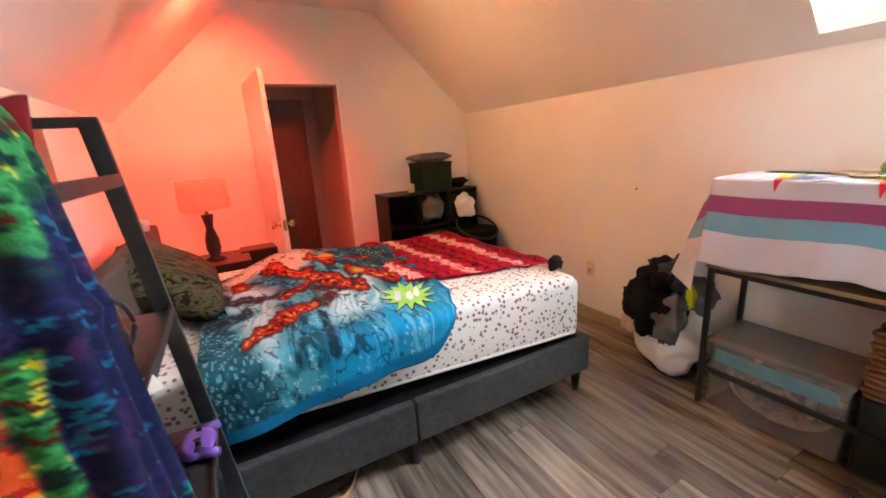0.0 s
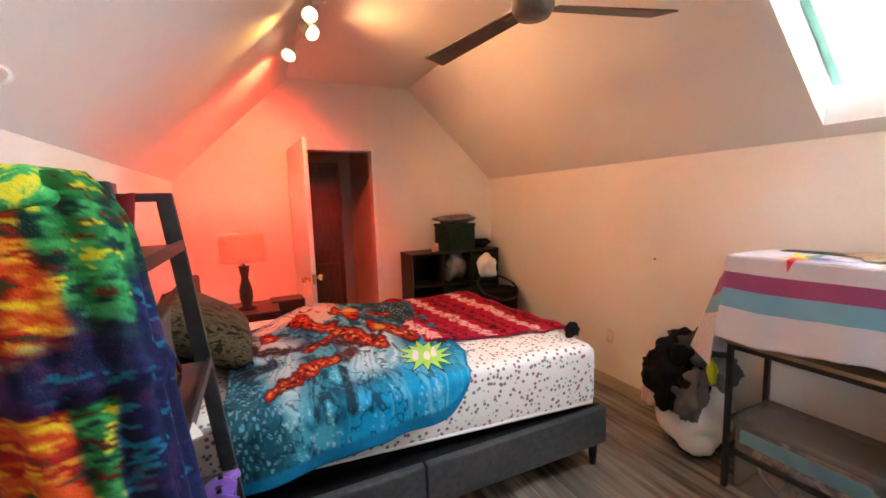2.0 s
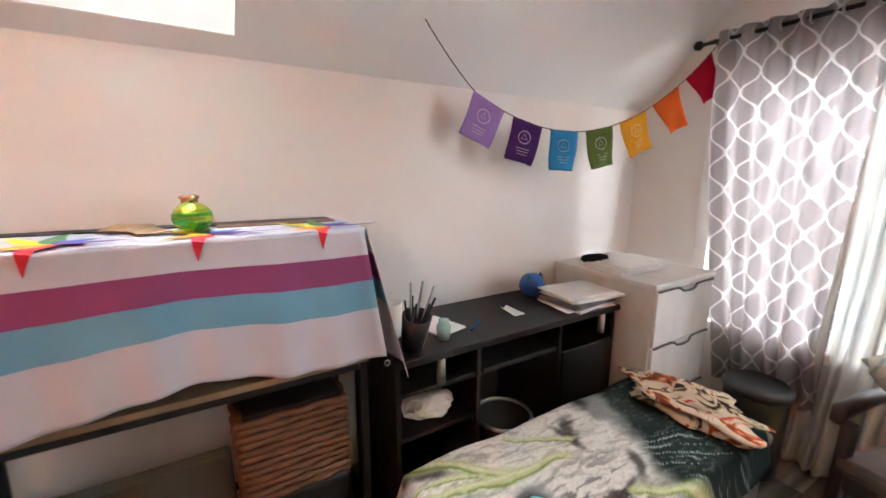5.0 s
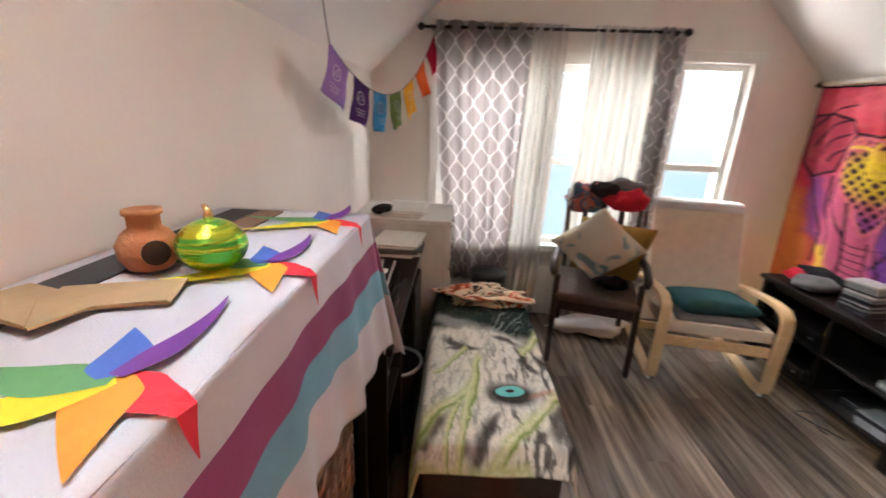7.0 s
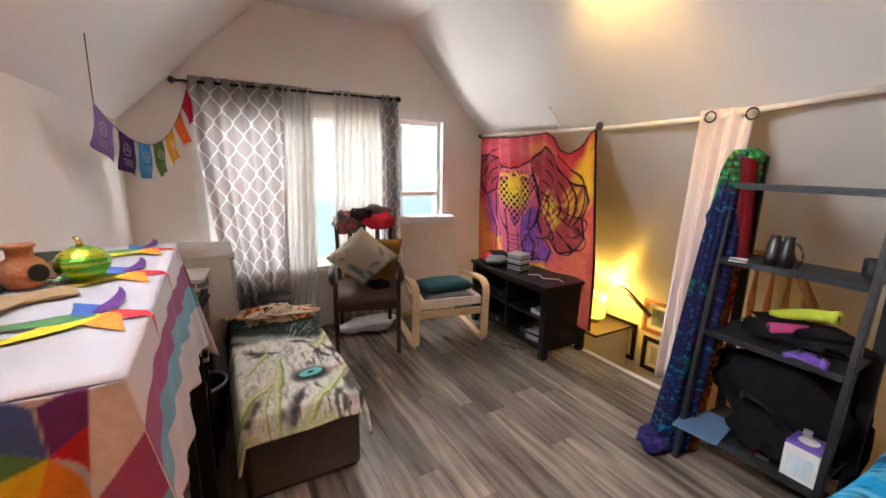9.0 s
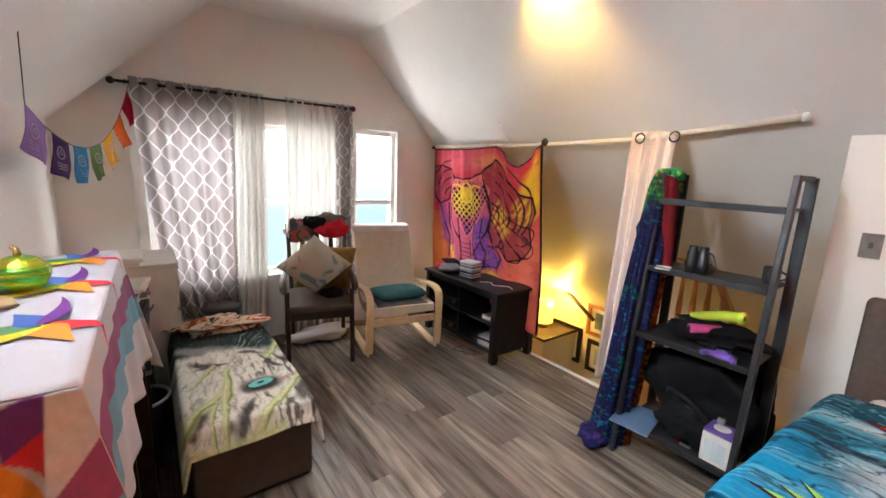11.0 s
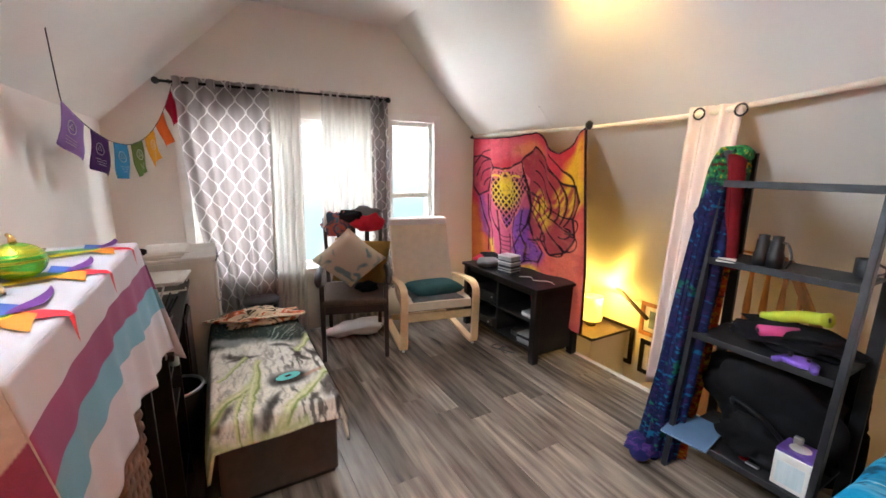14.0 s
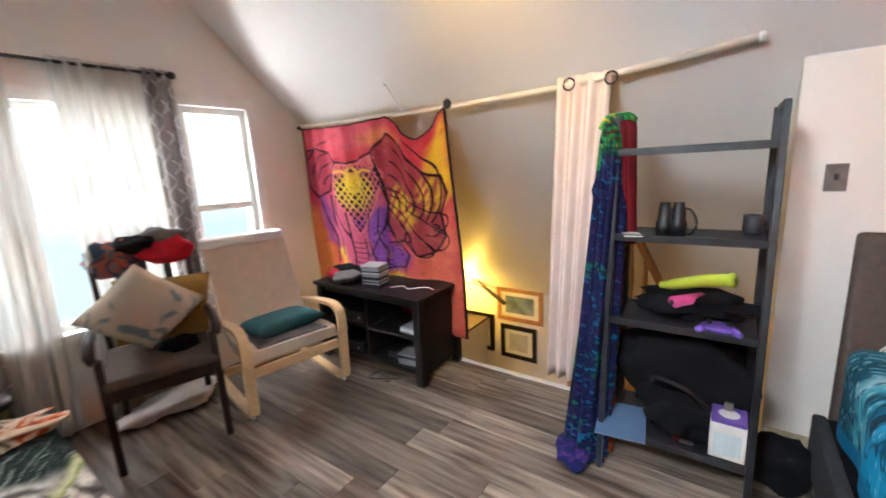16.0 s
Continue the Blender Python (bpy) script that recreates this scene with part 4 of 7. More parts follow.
part("rim", tube([(0.08 + 0.2 * math.cos(i * math.tau / 20), 3.2 + 0.2 * math.sin(i * math.tau / 20), 0.64 + 0.09 * math.sin(i * math.tau / 20)) for i in range(20)], 0.012, 6, close=True), BLACKP, hm, smooth=True)

# ---- ceiling fan and spotlights ----
fan = thing("ceiling_fan", pose(-0.95, 1.40, FLAT - 0.001), "grey ceiling fan with broad blades on a short rod", "ceiling fan")
FX, FY, FZ = -0.88, 1.36, 2.36
FANM = mat("brushed_grey_fan_metal", (0.14, 0.125, 0.11), (0.18, 0.165, 0.15), 0.4, 30, metal=0.5)
FANB = mat("grey_fan_blade", (0.16, 0.14, 0.125), (0.12, 0.105, 0.095), 0.5, 10)
part("canopy", lathe([(0.02, -0.06), (0.055, -0.045), (0.065, 0)], (FX, FY, FLAT - 0.001), 20), FANM, fan, smooth=True)
part("rod", tube([(FX, FY, FLAT - 0.05), (FX, FY, FZ + 0.06)], 0.011, 10), FANM, fan, smooth=True)
part("motor", lathe([(0.02, -0.05), (0.075, -0.045), (0.095, -0.01), (0.09, 0.035), (0.04, 0.065), (0.012, 0.07)], (FX, FY, FZ), 28), FANM, fan, smooth=True)
for a in (100, 345, 222):
    bl = box(0.10, 0.80, -0.058, 0.058, -0.004, 0.004, 0.003)
    for v in bl.verts:
        v.co.y *= 0.75 + 0.45 * (v.co.x - 0.1) / 0.7
    bl.transform(pose(FX, FY, FZ - 0.005, 0, 0, a) @ pose(0, 0, 0, 10, 0, 0))
    part("blade", bl, FANB, fan)
    part("bracket", moved(box(0.07, 0.16, -0.02, 0.02, -0.012, -0.004, 0.002), pose(FX, FY, FZ, 0, 0, a)), FANM, fan)
sp = thing("spotlight_bar", pose(-1.74, 2.5, FLAT), "white ceiling spotlight bar with glowing lamps", "spotlight")
part("plate", box(-1.70, -1.62, 2.25, 2.85, FLAT - 0.025, FLAT - 0.001, 0.006), TRIM, sp)
BULB = mat("glowing_spot_bulb", (1, 0.85, 0.6), None, 0.4, glow=((1.0, 0.66, 0.28), 5))
for eye_, tgt in (((-1.78, 2.73, 2.53), (-1.95, 2.35, 2.1)), ((-1.72, 2.40, 2.55), (-1.5, 2.0, 2.15)), ((-1.70, 2.30, 2.56), (-2.2, 0.3, 2.25))):
    lm = look(eye_, tgt)
    part("arm", tube([(-1.66, eye_[1], FLAT - 0.02), eye_], 0.008, 8), TRIM, sp)
    part("head", moved(lathe([(0.028, 0.05), (0.036, 0.03), (0.04, -0.06), (0.046, -0.075), (0.043, -0.076)], sides=20), lm), TRIM, sp, "white lamp head", smooth=True)
    part("bulb", moved(lathe([(0.040, -0.0765), (0.030, -0.084), (0.004, -0.09)], sides=20), lm), BULB, sp, "glowing warm bulb", smooth=True)

sp2 = thing("spotlight_bar", pose(-1.66, 0.15, FLAT), "white ceiling spotlight bar aimed at the slope", "spotlight")
part("plate", box(-1.70, -1.62, -0.10, 0.40, FLAT - 0.025, FLAT - 0.001, 0.006), TRIM, sp2)
for eye_, tgt in (((-1.67, 0.12, 2.575), (-2.0, 0.06, 2.36)), ((-1.66, 0.32, 2.58), (-1.9, 0.6, 2.3))):
    lm = look(eye_, tgt)
    part("arm", tube([(-1.66, eye_[1], FLAT - 0.02), eye_], 0.008, 8), TRIM, sp2)
    part("head", moved(lathe([(0.022, 0.035), (0.028, 0.02), (0.032, -0.03), (0.036, -0.04), (0.033, -0.041)], sides=20), lm), TRIM, sp2, "white lamp head", smooth=True)
    part("bulb", moved(lathe([(0.030, -0.0415), (0.022, -0.046), (0.004, -0.05)], sides=20), lm), BULB, sp2, "glowing warm bulb", smooth=True)

# ---- rack with the flag cloth ----
WOODB = mat("tan_particle_board", (0.26, 0.18, 0.10), (0.20, 0.14, 0.08), 0.6, 12)
rk = thing("metal_rack", pose(0.18, 0.48, 0), "black metal rack table with a wooden shelf, under a flag cloth", "rack")
for x in (0.012, 0.35):
    for y in (-0.012, 0.965):
        part("post", box(x - 0.012, x + 0.012, y - 0.012, y + 0.012, 0.0, 1.17, 0.002), BLACKM, rk)
for z in (0.20, 0.74, 1.15):
    for x in (0.012, 0.35):
        part("rail", box(x - 0.01, x + 0.01, 0.001, 0.952, z, z + 0.024, 0.002), BLACKM, rk)
    for y in (-0.012, 0.965):
        part("rail", box(0.025, 0.337, y - 0.01, y + 0.01, z, z + 0.024, 0.002), BLACKM, rk)
part("shelf_board", box(-0.005, 0.365, -0.03, 0.985, 0.765, 0.785, 0.002), WOODB, rk, "tan board edge")
part("top_board", box(0.0, 0.362, -0.02, 0.975, 1.176, 1.196, 0.002), WOODB, rk)
PURPLE = mat("plum_flag_stripe", (0.28, 0.05, 0.17), (0.24, 0.045, 0.15), 0.75, 5, bump=0.25, bscale=350)
SKYBL = mat("sky_blue_flag_stripe", (0.16, 0.38, 0.53), (0.14, 0.33, 0.47), 0.75, 5, bump=0.25, bscale=350)
FLAGW = mat("white_flag_nylon", (0.57, 0.56, 0.63), (0.52, 0.51, 0.57), 0.6, 5, bump=0.2, bscale=350)
PINKS = mat("pale_pink_flag_stripe", (0.72, 0.50, 0.50), (0.66, 0.45, 0.46), 0.7, 5)
fc = thing("flag_cloth", pose(0.18, 0.48, 1.2), "white flag draped over the rack with plum and sky blue stripes", "cloth")
DYES = [mat("print_" + n, c, tuple(k * 0.85 for k in c), 0.75, 20) for n, c in (("red", (0.62, 0.01, 0.03)), ("orange", (0.75, 0.27, 0.02)), ("yellow", (0.75, 0.62, 0.02)), ("green", (0.10, 0.27, 0.10)), ("blue", (0.05, 0.12, 0.45)), ("violet", (0.13, 0.02, 0.22)))]
CY0, CY1, CX0, CX1, CZ = -0.026, 0.982, -0.004, 0.375, 1.207


def cloth_front(u, v):
    y = CY1 + (CY0 - CY1) * u
    d = 0.375 * v
    flare = 0.074 * v * (1 - u) ** 9
    out = 0.012 + 0.018 * v * (1 + math.sin(u * 19) * 0.6 + 0.5 * math.sin(u * 43 + 1)) * (1 - (1 - u) ** 6) + 0.04 * v * u ** 8 + flare
    return (CX0 - out, y + 0.004 - 0.04 * v * u ** 8, CZ - d - (0.02 * v * math.sin(u * 9)) - 0.02 * v)


def stripe(v):
    return 1 if 0.19 < v < 0.40 else (2 if 0.40 < v < 0.61 else 0)


part("front_drop", sheet(cloth_front, 60, 36, 0.003, lambda u, v: stripe(v)), [FLAGW, PURPLE, SKYBL], fc, smooth=True)
part("top", sheet(lambda u, v: (CX0 - 0.012 + (CX1 - CX0 + 0.012) * u, CY0 + (CY1 - CY0) * v, CZ + 0.004 * noise.noise(Vector((u * 6, v * 9, 0)))), 16, 30, 0.003), FLAGW, fc, smooth=True)


def side_drop(y, s, drop, flare, taper=0.45):
    def fn(u, v):
        x = CX0 - 0.03 * v * (1 - u) - 0.012 * (1 - u) + 0.36 * u
        tip = drop * (1 - taper * u) * v
        return (x - 0.06 * v * (1 - u) ** 2, y + s * (0.006 + v * (0.03 + flare * (1 - u) ** 2 + 0.02 * math.sin(u * 14))), CZ - tip)
    return fn


part("side_drop", sheet(side_drop(CY0, -1, 0.48, 0.06), 24, 30, 0.003, lambda u, v: stripe(v * 1.14)), [FLAGW, PURPLE, SKYBL], fc, smooth=True)


def north_drop(u, v):
    """The hanging north side: a flap standing out at the corner, then the cloth tucked back against the rack."""
    d = 0.54 * v * (1 - 0.12 * u)
    flap = 0.22
    tip = 0.23 * v
    if u < flap:
        k = u / flap
        return (CX0 - 0.012 - 0.10 * v * (1 - k) + (0.030 + 0.02 * v) * k, CY1 + 0.006 + 0.85 * tip * k, CZ - d)
    k = (u - flap) / (1 - flap)
    back = math.exp(-k * 26)
    return (CX0 + 0.018 + 0.02 * v + 0.335 * k, CY1 + 0.008 + tip * 0.85 * back + 0.012 * v * (1 + math.sin(k * 13)), CZ - d)


def north_print(nu, nv):
    u, v = grid_uv(nu, nv)
    d_ = 0.54 * v * (1 - 0.12 * u)
    k = np.clip(u / 0.22, 0, 1)
    x = np.where(u < 0.22, -0.03 + 0.06 * k, CX0 + 0.018 + 0.02 * v + 0.335 * (u - 0.22) / 0.78)
    d = Dyed(x, -d_, (0.57, 0.56, 0.63))
    fall = d_ - 0.05 * k
    on = 1 - ease(0.215, 0.222, u)
    d.lay(on * ease(0.078, 0.081, fall), (0.27, 0.048, 0.165))
    d.lay(on * ease(0.176, 0.179, fall), (0.155, 0.37, 0.52))
    d.lay(on * ease(0.275, 0.278, fall), (0.57, 0.56, 0.63))
    off = ease(0.222, 0.23, u)
    keep = d.c.copy()
    cx, cz_ = 0.064, -0.080
    for ang, ln, bend, c in ((62, 0.125, -0.5, (0.13, 0.02, 0.22)), (128, 0.115, -0.2, (0.05, 0.12, 0.45)), (186, 0.16, -0.3, (0.10, 0.27, 0.10)), (232, 0.13, -0.4, (0.75, 0.62, 0.02)), (283, 0.12, -0.3, (0.75, 0.27, 0.02)), (8, 0.10, 0.5, (0.62, 0.01, 0.03))):
        a, b = math.radians(ang), math.radians(ang) + bend * 0.5
        side_a, side_b = a - 0.55, a + 0.55
        d.area([(cx, cz_), (cx - 0.6 * ln * math.cos(side_a), cz_ + 0.6 * ln * math.sin(side_a)), (cx - 1.25 * ln * math.cos(b), cz_ + 1.25 * ln * math.sin(b)), (cx - 0.55 * ln * math.cos(side_b), cz_ + 0.55 * ln * math.sin(side_b))], c, 0.0015)
    return keep * (1 - off[..., None]) + d.c * off[..., None]


part("side_drop", printed(north_drop, north_print(130, 130), 0.003), dyed_cloth("printed_flag_nylon", 0.7, 350.0), fc, "hanging side with a pinwheel print and a striped corner flap", smooth=True)
part("grommet", tube([(-0.048 + 0.0, -0.075 + 0.009 * math.cos(i * math.tau / 14), 0.765 + 0.009 * math.sin(i * math.tau / 14)) for i in range(14)], 0.003, 6, close=True), STEEL, fc, "steel grommet")


def blade_print(cx, cy, ang, length, width, bend, material, label, up=0.0):
    """One curved blade of a pinwheel; past the table's edge it folds down the front."""
    own = bmesh.new()
    rows = []
    for i in range(15):
        t = i / 14
        a = ang + bend * t
        c = Vector((cx, cy)) + Vector((math.cos(a), math.sin(a))) * length * t
        w = width * (1 - t) * (0.35 + 0.65 * min(1, t * 4)) + 0.0008
        nrm = Vector((-math.sin(a + 0.5 * bend), math.cos(a + 0.5 * bend)))
        row = []
        for s in (-1, 0, 1):
            q = c + nrm * w * s
            if q.x < CX0 - 0.012:
                d = CX0 - 0.012 - q.x
                row.append(own.verts.new((CX0 - 0.020 - up - 0.12 * d, q.y, CZ - d + 0.004)))
            else:
                row.append(own.verts.new((min(q.x, CX1 - 0.01), q.y, CZ + 0.006 + up)))
        rows.append(row)
    for a, b in zip(rows, rows[1:]):
        for k in range(2):
            own.faces.new((a[k], a[k + 1], b[k + 1], b[k]))
    part("pinwheel_print", own, material, fc, label)


for cx, cy in ((0.062, 0.70), (0.062, 0.385), (0.062, 0.075)):
    for k, (ang, ln) in enumerate(((150, 0.135), (112, 0.125), (50, 0.20), (15, 0.20), (-65, 0.10), (-112, 0.18))):
        blade_print(cx, cy, radians(ang), ln, (0.036, 0.040, 0.034, 0.034, 0.040, 0.022)[k], radians((16, 5, -14, -16, 5, 20)[k]), DYES[k], ("red", "orange", "yellow", "green", "blue", "violet")[k] + " printed blade", 0.0005 * k)
part("black_stripe", box(0.262, 0.335, 0.0, 0.90, CZ + 0.003, CZ + 0.0065), mat("print_black", (0.03, 0.03, 0.035), None, 0.75), fc, "black printed stripe")
part("brown_stripe", box(0.200, 0.261, 0.0, 0.36, CZ + 0.003, CZ + 0.0065), mat("print_brown", (0.20, 0.11, 0.07), None, 0.75), fc, "brown printed stripe")
pot = thing("terracotta_burner", pose(0.232, 0.42, CZ + 0.006), "small terracotta chimney burner with an opening", "pottery")
pb = lathe([(0.036, 0), (0.042, 0.004), (0.056, 0.03), (0.058, 0.055), (0.045, 0.078), (0.030, 0.090), (0.030, 0.115), (0.036, 0.118), (0.036, 0.128), (0.026, 0.129), (0.022, 0.10)], (0.232, 0.425, CZ + 0.006), 28)
for v in pb.verts:
    v.co = Vector((0.232, 0.425, CZ + 0.006)) + (v.co - Vector((0.232, 0.425, CZ + 0.006))) * 0.74
part("body", pb, CLAY, pot, smooth=True)
# no hole is cut: a black disc gives the shade inside the opening
part("opening", moved(lathe([(0.019, 0), (0.019, 0.004), (0.014, 0.005), (0.001, 0.0052)], sides=20), Matrix.Translation((0.232 - 0.031, 0.425 + 0.026, CZ + 0.040)) @ Matrix.Rotation(radians(140), 4, "Z") @ Matrix.Rotation(radians(80), 4, "Y")), BLACKP, pot, "black disc for the shaded inside of the round opening")
GLITZ = bands("green_gold_foil", [(0.0, (0.02, 0.30, 0.08)), (0.45, (0.10, 0.45, 0.06)), (0.55, (0.55, 0.55, 0.04)), (1.0, (0.70, 0.60, 0.08))], scale=7, rough=0.22, bump=0.35, bscale=40, stretch=(0.6, 0.6, 7))
GLITZ.node_tree.nodes["Principled BSDF"].inputs["Metallic"].default_value = 0.85
orn = thing("green_ornament", pose(0.132, 0.42, CZ + 0.006), "shiny green and gold glass pumpkin ornament", "ornament")
ob_ = bmesh.new()
bmesh.ops.create_uvsphere(ob_, u_segments=36, v_segments=18, radius=1)
for v in ob_.verts:
    a = math.atan2(v.co.y, v.co.x)
    k = 1 + 0.05 * abs(math.sin(4 * a)) * (1 - abs(v.co.z))
    v.co = Vector((0.132 + v.co.x * k * 0.050, 0.42 + v.co.y * k * 0.050, CZ + 0.047 + v.co.z * 0.042))
part("body", ob_, GLITZ, orn, smooth=True)
part("stem", tube([(0.132, 0.42, CZ + 0.086), (0.135, 0.415, CZ + 0.100), (0.143, 0.41, CZ + 0.107)], [0.008, 0.006, 0.004], 8), BRASS, orn, "gold stem", smooth=True)
KRAFT = mat("brown_kraft_paper", (0.42, 0.28, 0.15), (0.36, 0.24, 0.13), 0.8, 12)
for m_ in (pose(0.20, 0.535, CZ + 0.0075, 0, 0, 20), pose(0.27, 0.58, CZ + 0.011, 2, 0, -15)):
    ev = thing("paper_envelope", m_, "flat brown kraft envelope on the cloth", "envelope", "kraft envelopes")
    part("sheet", box(-0.075, 0.075, -0.042, 0.042, 0, 0.003), KRAFT, ev, local=True)
    part("flap", sheet(lambda u, v: (-0.072 + 0.144 * u, 0.042 - 0.05 * v * (1 - abs(2 * u - 1)), 0.005), 8, 4, 0.001), KRAFT, ev, local=True)

TOTE = bpy.data.materials.new("clear_tote_plastic")
TOTE.use_nodes = True
tb = TOTE.node_tree.nodes["Principled BSDF"]
tb.inputs["Base Color"].default_value, tb.inputs["Roughness"].default_value = (0.50, 0.49, 0.48, 1), 0.2
tb.inputs["Transmission Weight"].default_value, tb.inputs["IOR"].default_value = 0.72, 1.15
TEALP = mat("blue_tote_band", (0.10, 0.22, 0.28), (0.08, 0.18, 0.23), 0.4, 10)
tt = thing("storage_tote", pose(0.16, 0.65, 0), "clear plastic storage tote full of clothes on the floor", "storage box")
part("tub", box(0.03, 0.33, 0.40, 0.94, 0.004, 0.36, 0.02, seg=3), TOTE, tt, "clear plastic tub")
part("lid", box(0.015, 0.345, 0.385, 0.955, 0.362, 0.40, 0.012, seg=3), TOTE, tt, "clear plastic lid")
part("band", box(0.026, 0.0295, 0.43, 0.91, 0.265, 0.335), TEALP, tt, "blue band")
part("contents", moved(lump(0.26, 0.46, 0.27, 12, 0.2), Matrix.Translation((0.18, 0.67, 0.02))), bands("mixed_clothes", [(0.0, (0.25, 0.08, 0.07)), (0.45, (0.35, 0.25, 0.2)), (0.5, (0.1, 0.13, 0.2)), (0.6, (0.5, 0.48, 0.45)), (1.0, (0.3, 0.1, 0.1))], scale=9), tt)
WICK = mat("brown_wicker", (0.16, 0.07, 0.03), (0.10, 0.045, 0.02), 0.7, 18, bump=0.3)
wb = thing("wicker_basket", pose(0.18, 0.2, 0.37), "brown woven wicker basket on a black box", "basket")
part("liner", box(0.045, 0.325, 0.055, 0.355, 0.385, 0.66), BLACKW, wb)
for i in range(12):
    z = 0.375 + i * 0.024
    wv = []
    for k in range(44):
        t = k / 44 * 4
        s, f = int(t), t % 1
        q = [(0.035, 0.045 + 0.32 * f), (0.035 + 0.3 * f, 0.365), (0.335, 0.365 - 0.32 * f), (0.335 - 0.3 * f, 0.045)][s]
        o = 0.006 * math.sin(k * math.pi / 2 + i * math.pi)
        wv.append((q[0] + (o if s in (0, 2) else 0), q[1] + (o if s in (1, 3) else 0), z))
    part("woven_strand", tube(wv, 0.0125, 5, close=True), WICK, wb, smooth=True)
bxb = thing("black_case", pose(0.18, 0.2, 0), "black hard case standing under the basket", "case")
part("shell", box(0.03, 0.34, 0.03, 0.37, 0.004, 0.36, 0.02, seg=3), BLACKP, bxb)
part("latch", box(0.022, 0.029, 0.17, 0.22, 0.22, 0.25, 0.002), STEEL, bxb, "steel latch")
cable = [(-0.06 - 0.16 * t, 0.30 - 0.25 * t + 0.10 * math.sin(t * 6), 0.006 + 0.004) for t in [i / 24 for i in range(25)]]
solid("power_cable", tube(cable, 0.005, 6), BLACKP, "thin black power cable lying on the floor", "cable", smooth=True, m=pose(-0.1, 0.2, 0))

# laundry
lb = thing("laundry_bag", pose(0.16, 1.24, 0), "white laundry bag overflowing with dark clothes", "laundry bag")
bagm = lump(0.34, 0.40, 0.46, 111, 0.28, 4)
for v in bagm.verts:
    v.co += Vector((0.19, 1.25, 0.002 if v.co.z < 0.01 else 0.0)) + Vector((1, 1, 0)) * 0.02 * noise.noise(v.co * 17)
part("bag", bagm, WHITEF, lb, smooth=True)
for i, (x, y, z, w, d, h, mm, nm) in enumerate(((0.15, 1.30, 0.36, 0.32, 0.34, 0.32, DARKF, "black shirt"), (0.05, 1.34, 0.26, 0.20, 0.24, 0.34, DARKF, "black shirt"), (0.06, 1.20, 0.22, 0.14, 0.18, 0.34, GREYC, "grey shirt"), (0.20, 1.12, 0.42, 0.22, 0.20, 0.20, GREYC, "grey shirt"),
                                             (0.10, 1.10, 0.47, 0.05, 0.05, 0.14, mat("lime_cotton", (0.5, 0.55, 0.02), None, 0.9), "lime green strap"), (0.02, 1.33, 0.44, 0.08, 0.08, 0.08, WHITEF, "white sock"), (0.20, 1.25, 0.52, 0.24, 0.28, 0.22, GREYF, "charcoal shirt"), (0.02, 1.40, 0.24, 0.1, 0.12, 0.2, PINKS, "pale pink shirt"))):
    part("garment", moved(lump(w * 0.88, d * 0.88, h * 0.9, 30 + i, 0.7, 4), Matrix.Translation((x, y, z))), mm, lb, nm, smooth=True)
ot = thing("wall_outlet", pose(XE - 0.004, 2.05, 0.42), "beige wall outlet with a plug", "outlet")
part("plate", box(XE - 0.007, XE - 0.001, 2.015, 2.085, 0.36, 0.475, 0.002), CREAMF, ot)
part("plug", box(XE - 0.035, XE - 0.008, 2.035, 2.06, 0.39, 0.42, 0.004), CREAMF, ot)
# the wall stays whole; a black disc stands for the nail hole's dark inside
solid("wall_hole", moved(lathe([(0.008, 0), (0.005, 0.002), (0.001, 0.0025)], sides=8), Matrix.Translation((XE - 0.0025, 1.68, 1.07)) @ Matrix.Rotation(radians(90), 4, "Y")), BLACKP, "small black disc for the shade in a nail hole", "nail hole")

# ---- desk and drawers ----
dk = thing("desk", pose(0.15, -0.7, 0), "black wooden desk with cubbies and a knee space", "desk")
DX0, DY0, DY1 = -0.07, -1.27, -0.09
part("top", box(DX0, XE - 0.016, DY0, DY1, 0.735, 0.762, 0.004), BLACKW, dk)
for y in (DY0 + 0.01, -0.90, -0.46, DY1 - 0.03):
    part("side_panel", box(DX0 + 0.02, XE - 0.02, y, y + 0.018, 0.0, 0.734, 0.002), BLACKW, dk)
for z in (0.10, 0.44, 0.61):
    part("shelf", box(DX0 + 0.03, XE - 0.03, -0.441, DY1 - 0.031, z, z + 0.018, 0.002), BLACKW, dk)
part("cabinet_door", box(DX0 + 0.012, DX0 + 0.028, DY0 + 0.03, -0.905, 0.08, 0.60, 0.003), BLACKW, dk)
part("keyboard_tray", box(DX0 + 0.03, 0.3, -0.88, -0.48, 0.61, 0.63, 0.003), BLACKW, dk)
for y in (-0.28, -1.16):
    part("steel_leg", tube([(DX0 + 0.02, y, 0.64), (DX0 + 0.02, y, 0.734)], 0.016, 14), STEEL, dk, "short steel post", smooth=True)
part("back_panel", box(XE - 0.03, XE - 0.024, -0.88, -0.46, 0.12, 0.60), mat("grey_panel", (0.3, 0.29, 0.28), None, 0.6), dk, "pale grey panel")
solid("crumpled_paper", moved(lump(0.14, 0.2, 0.09, 41, 0.3), Matrix.Translation((0.05, -0.28, 0.458))), PAPER, "crumpled white papers in the desk cubby", "papers", m=pose(0.05, -0.28, 0.458))
GREYD = mat("pale_grey_laminate", (0.70, 0.67, 0.63), (0.64, 0.61, 0.57), 0.5, 6, stretch=(3, 3, 1))
dw = thing("drawer_unit", pose(0.07, -1.55, 0), "pale grey three-drawer cabinet with curved handles", "drawer cabinet")
part("carcass", box(-0.205, XE - 0.016, -1.80, -1.295, 0.02, 0.865, 0.004), GREYD, dw)
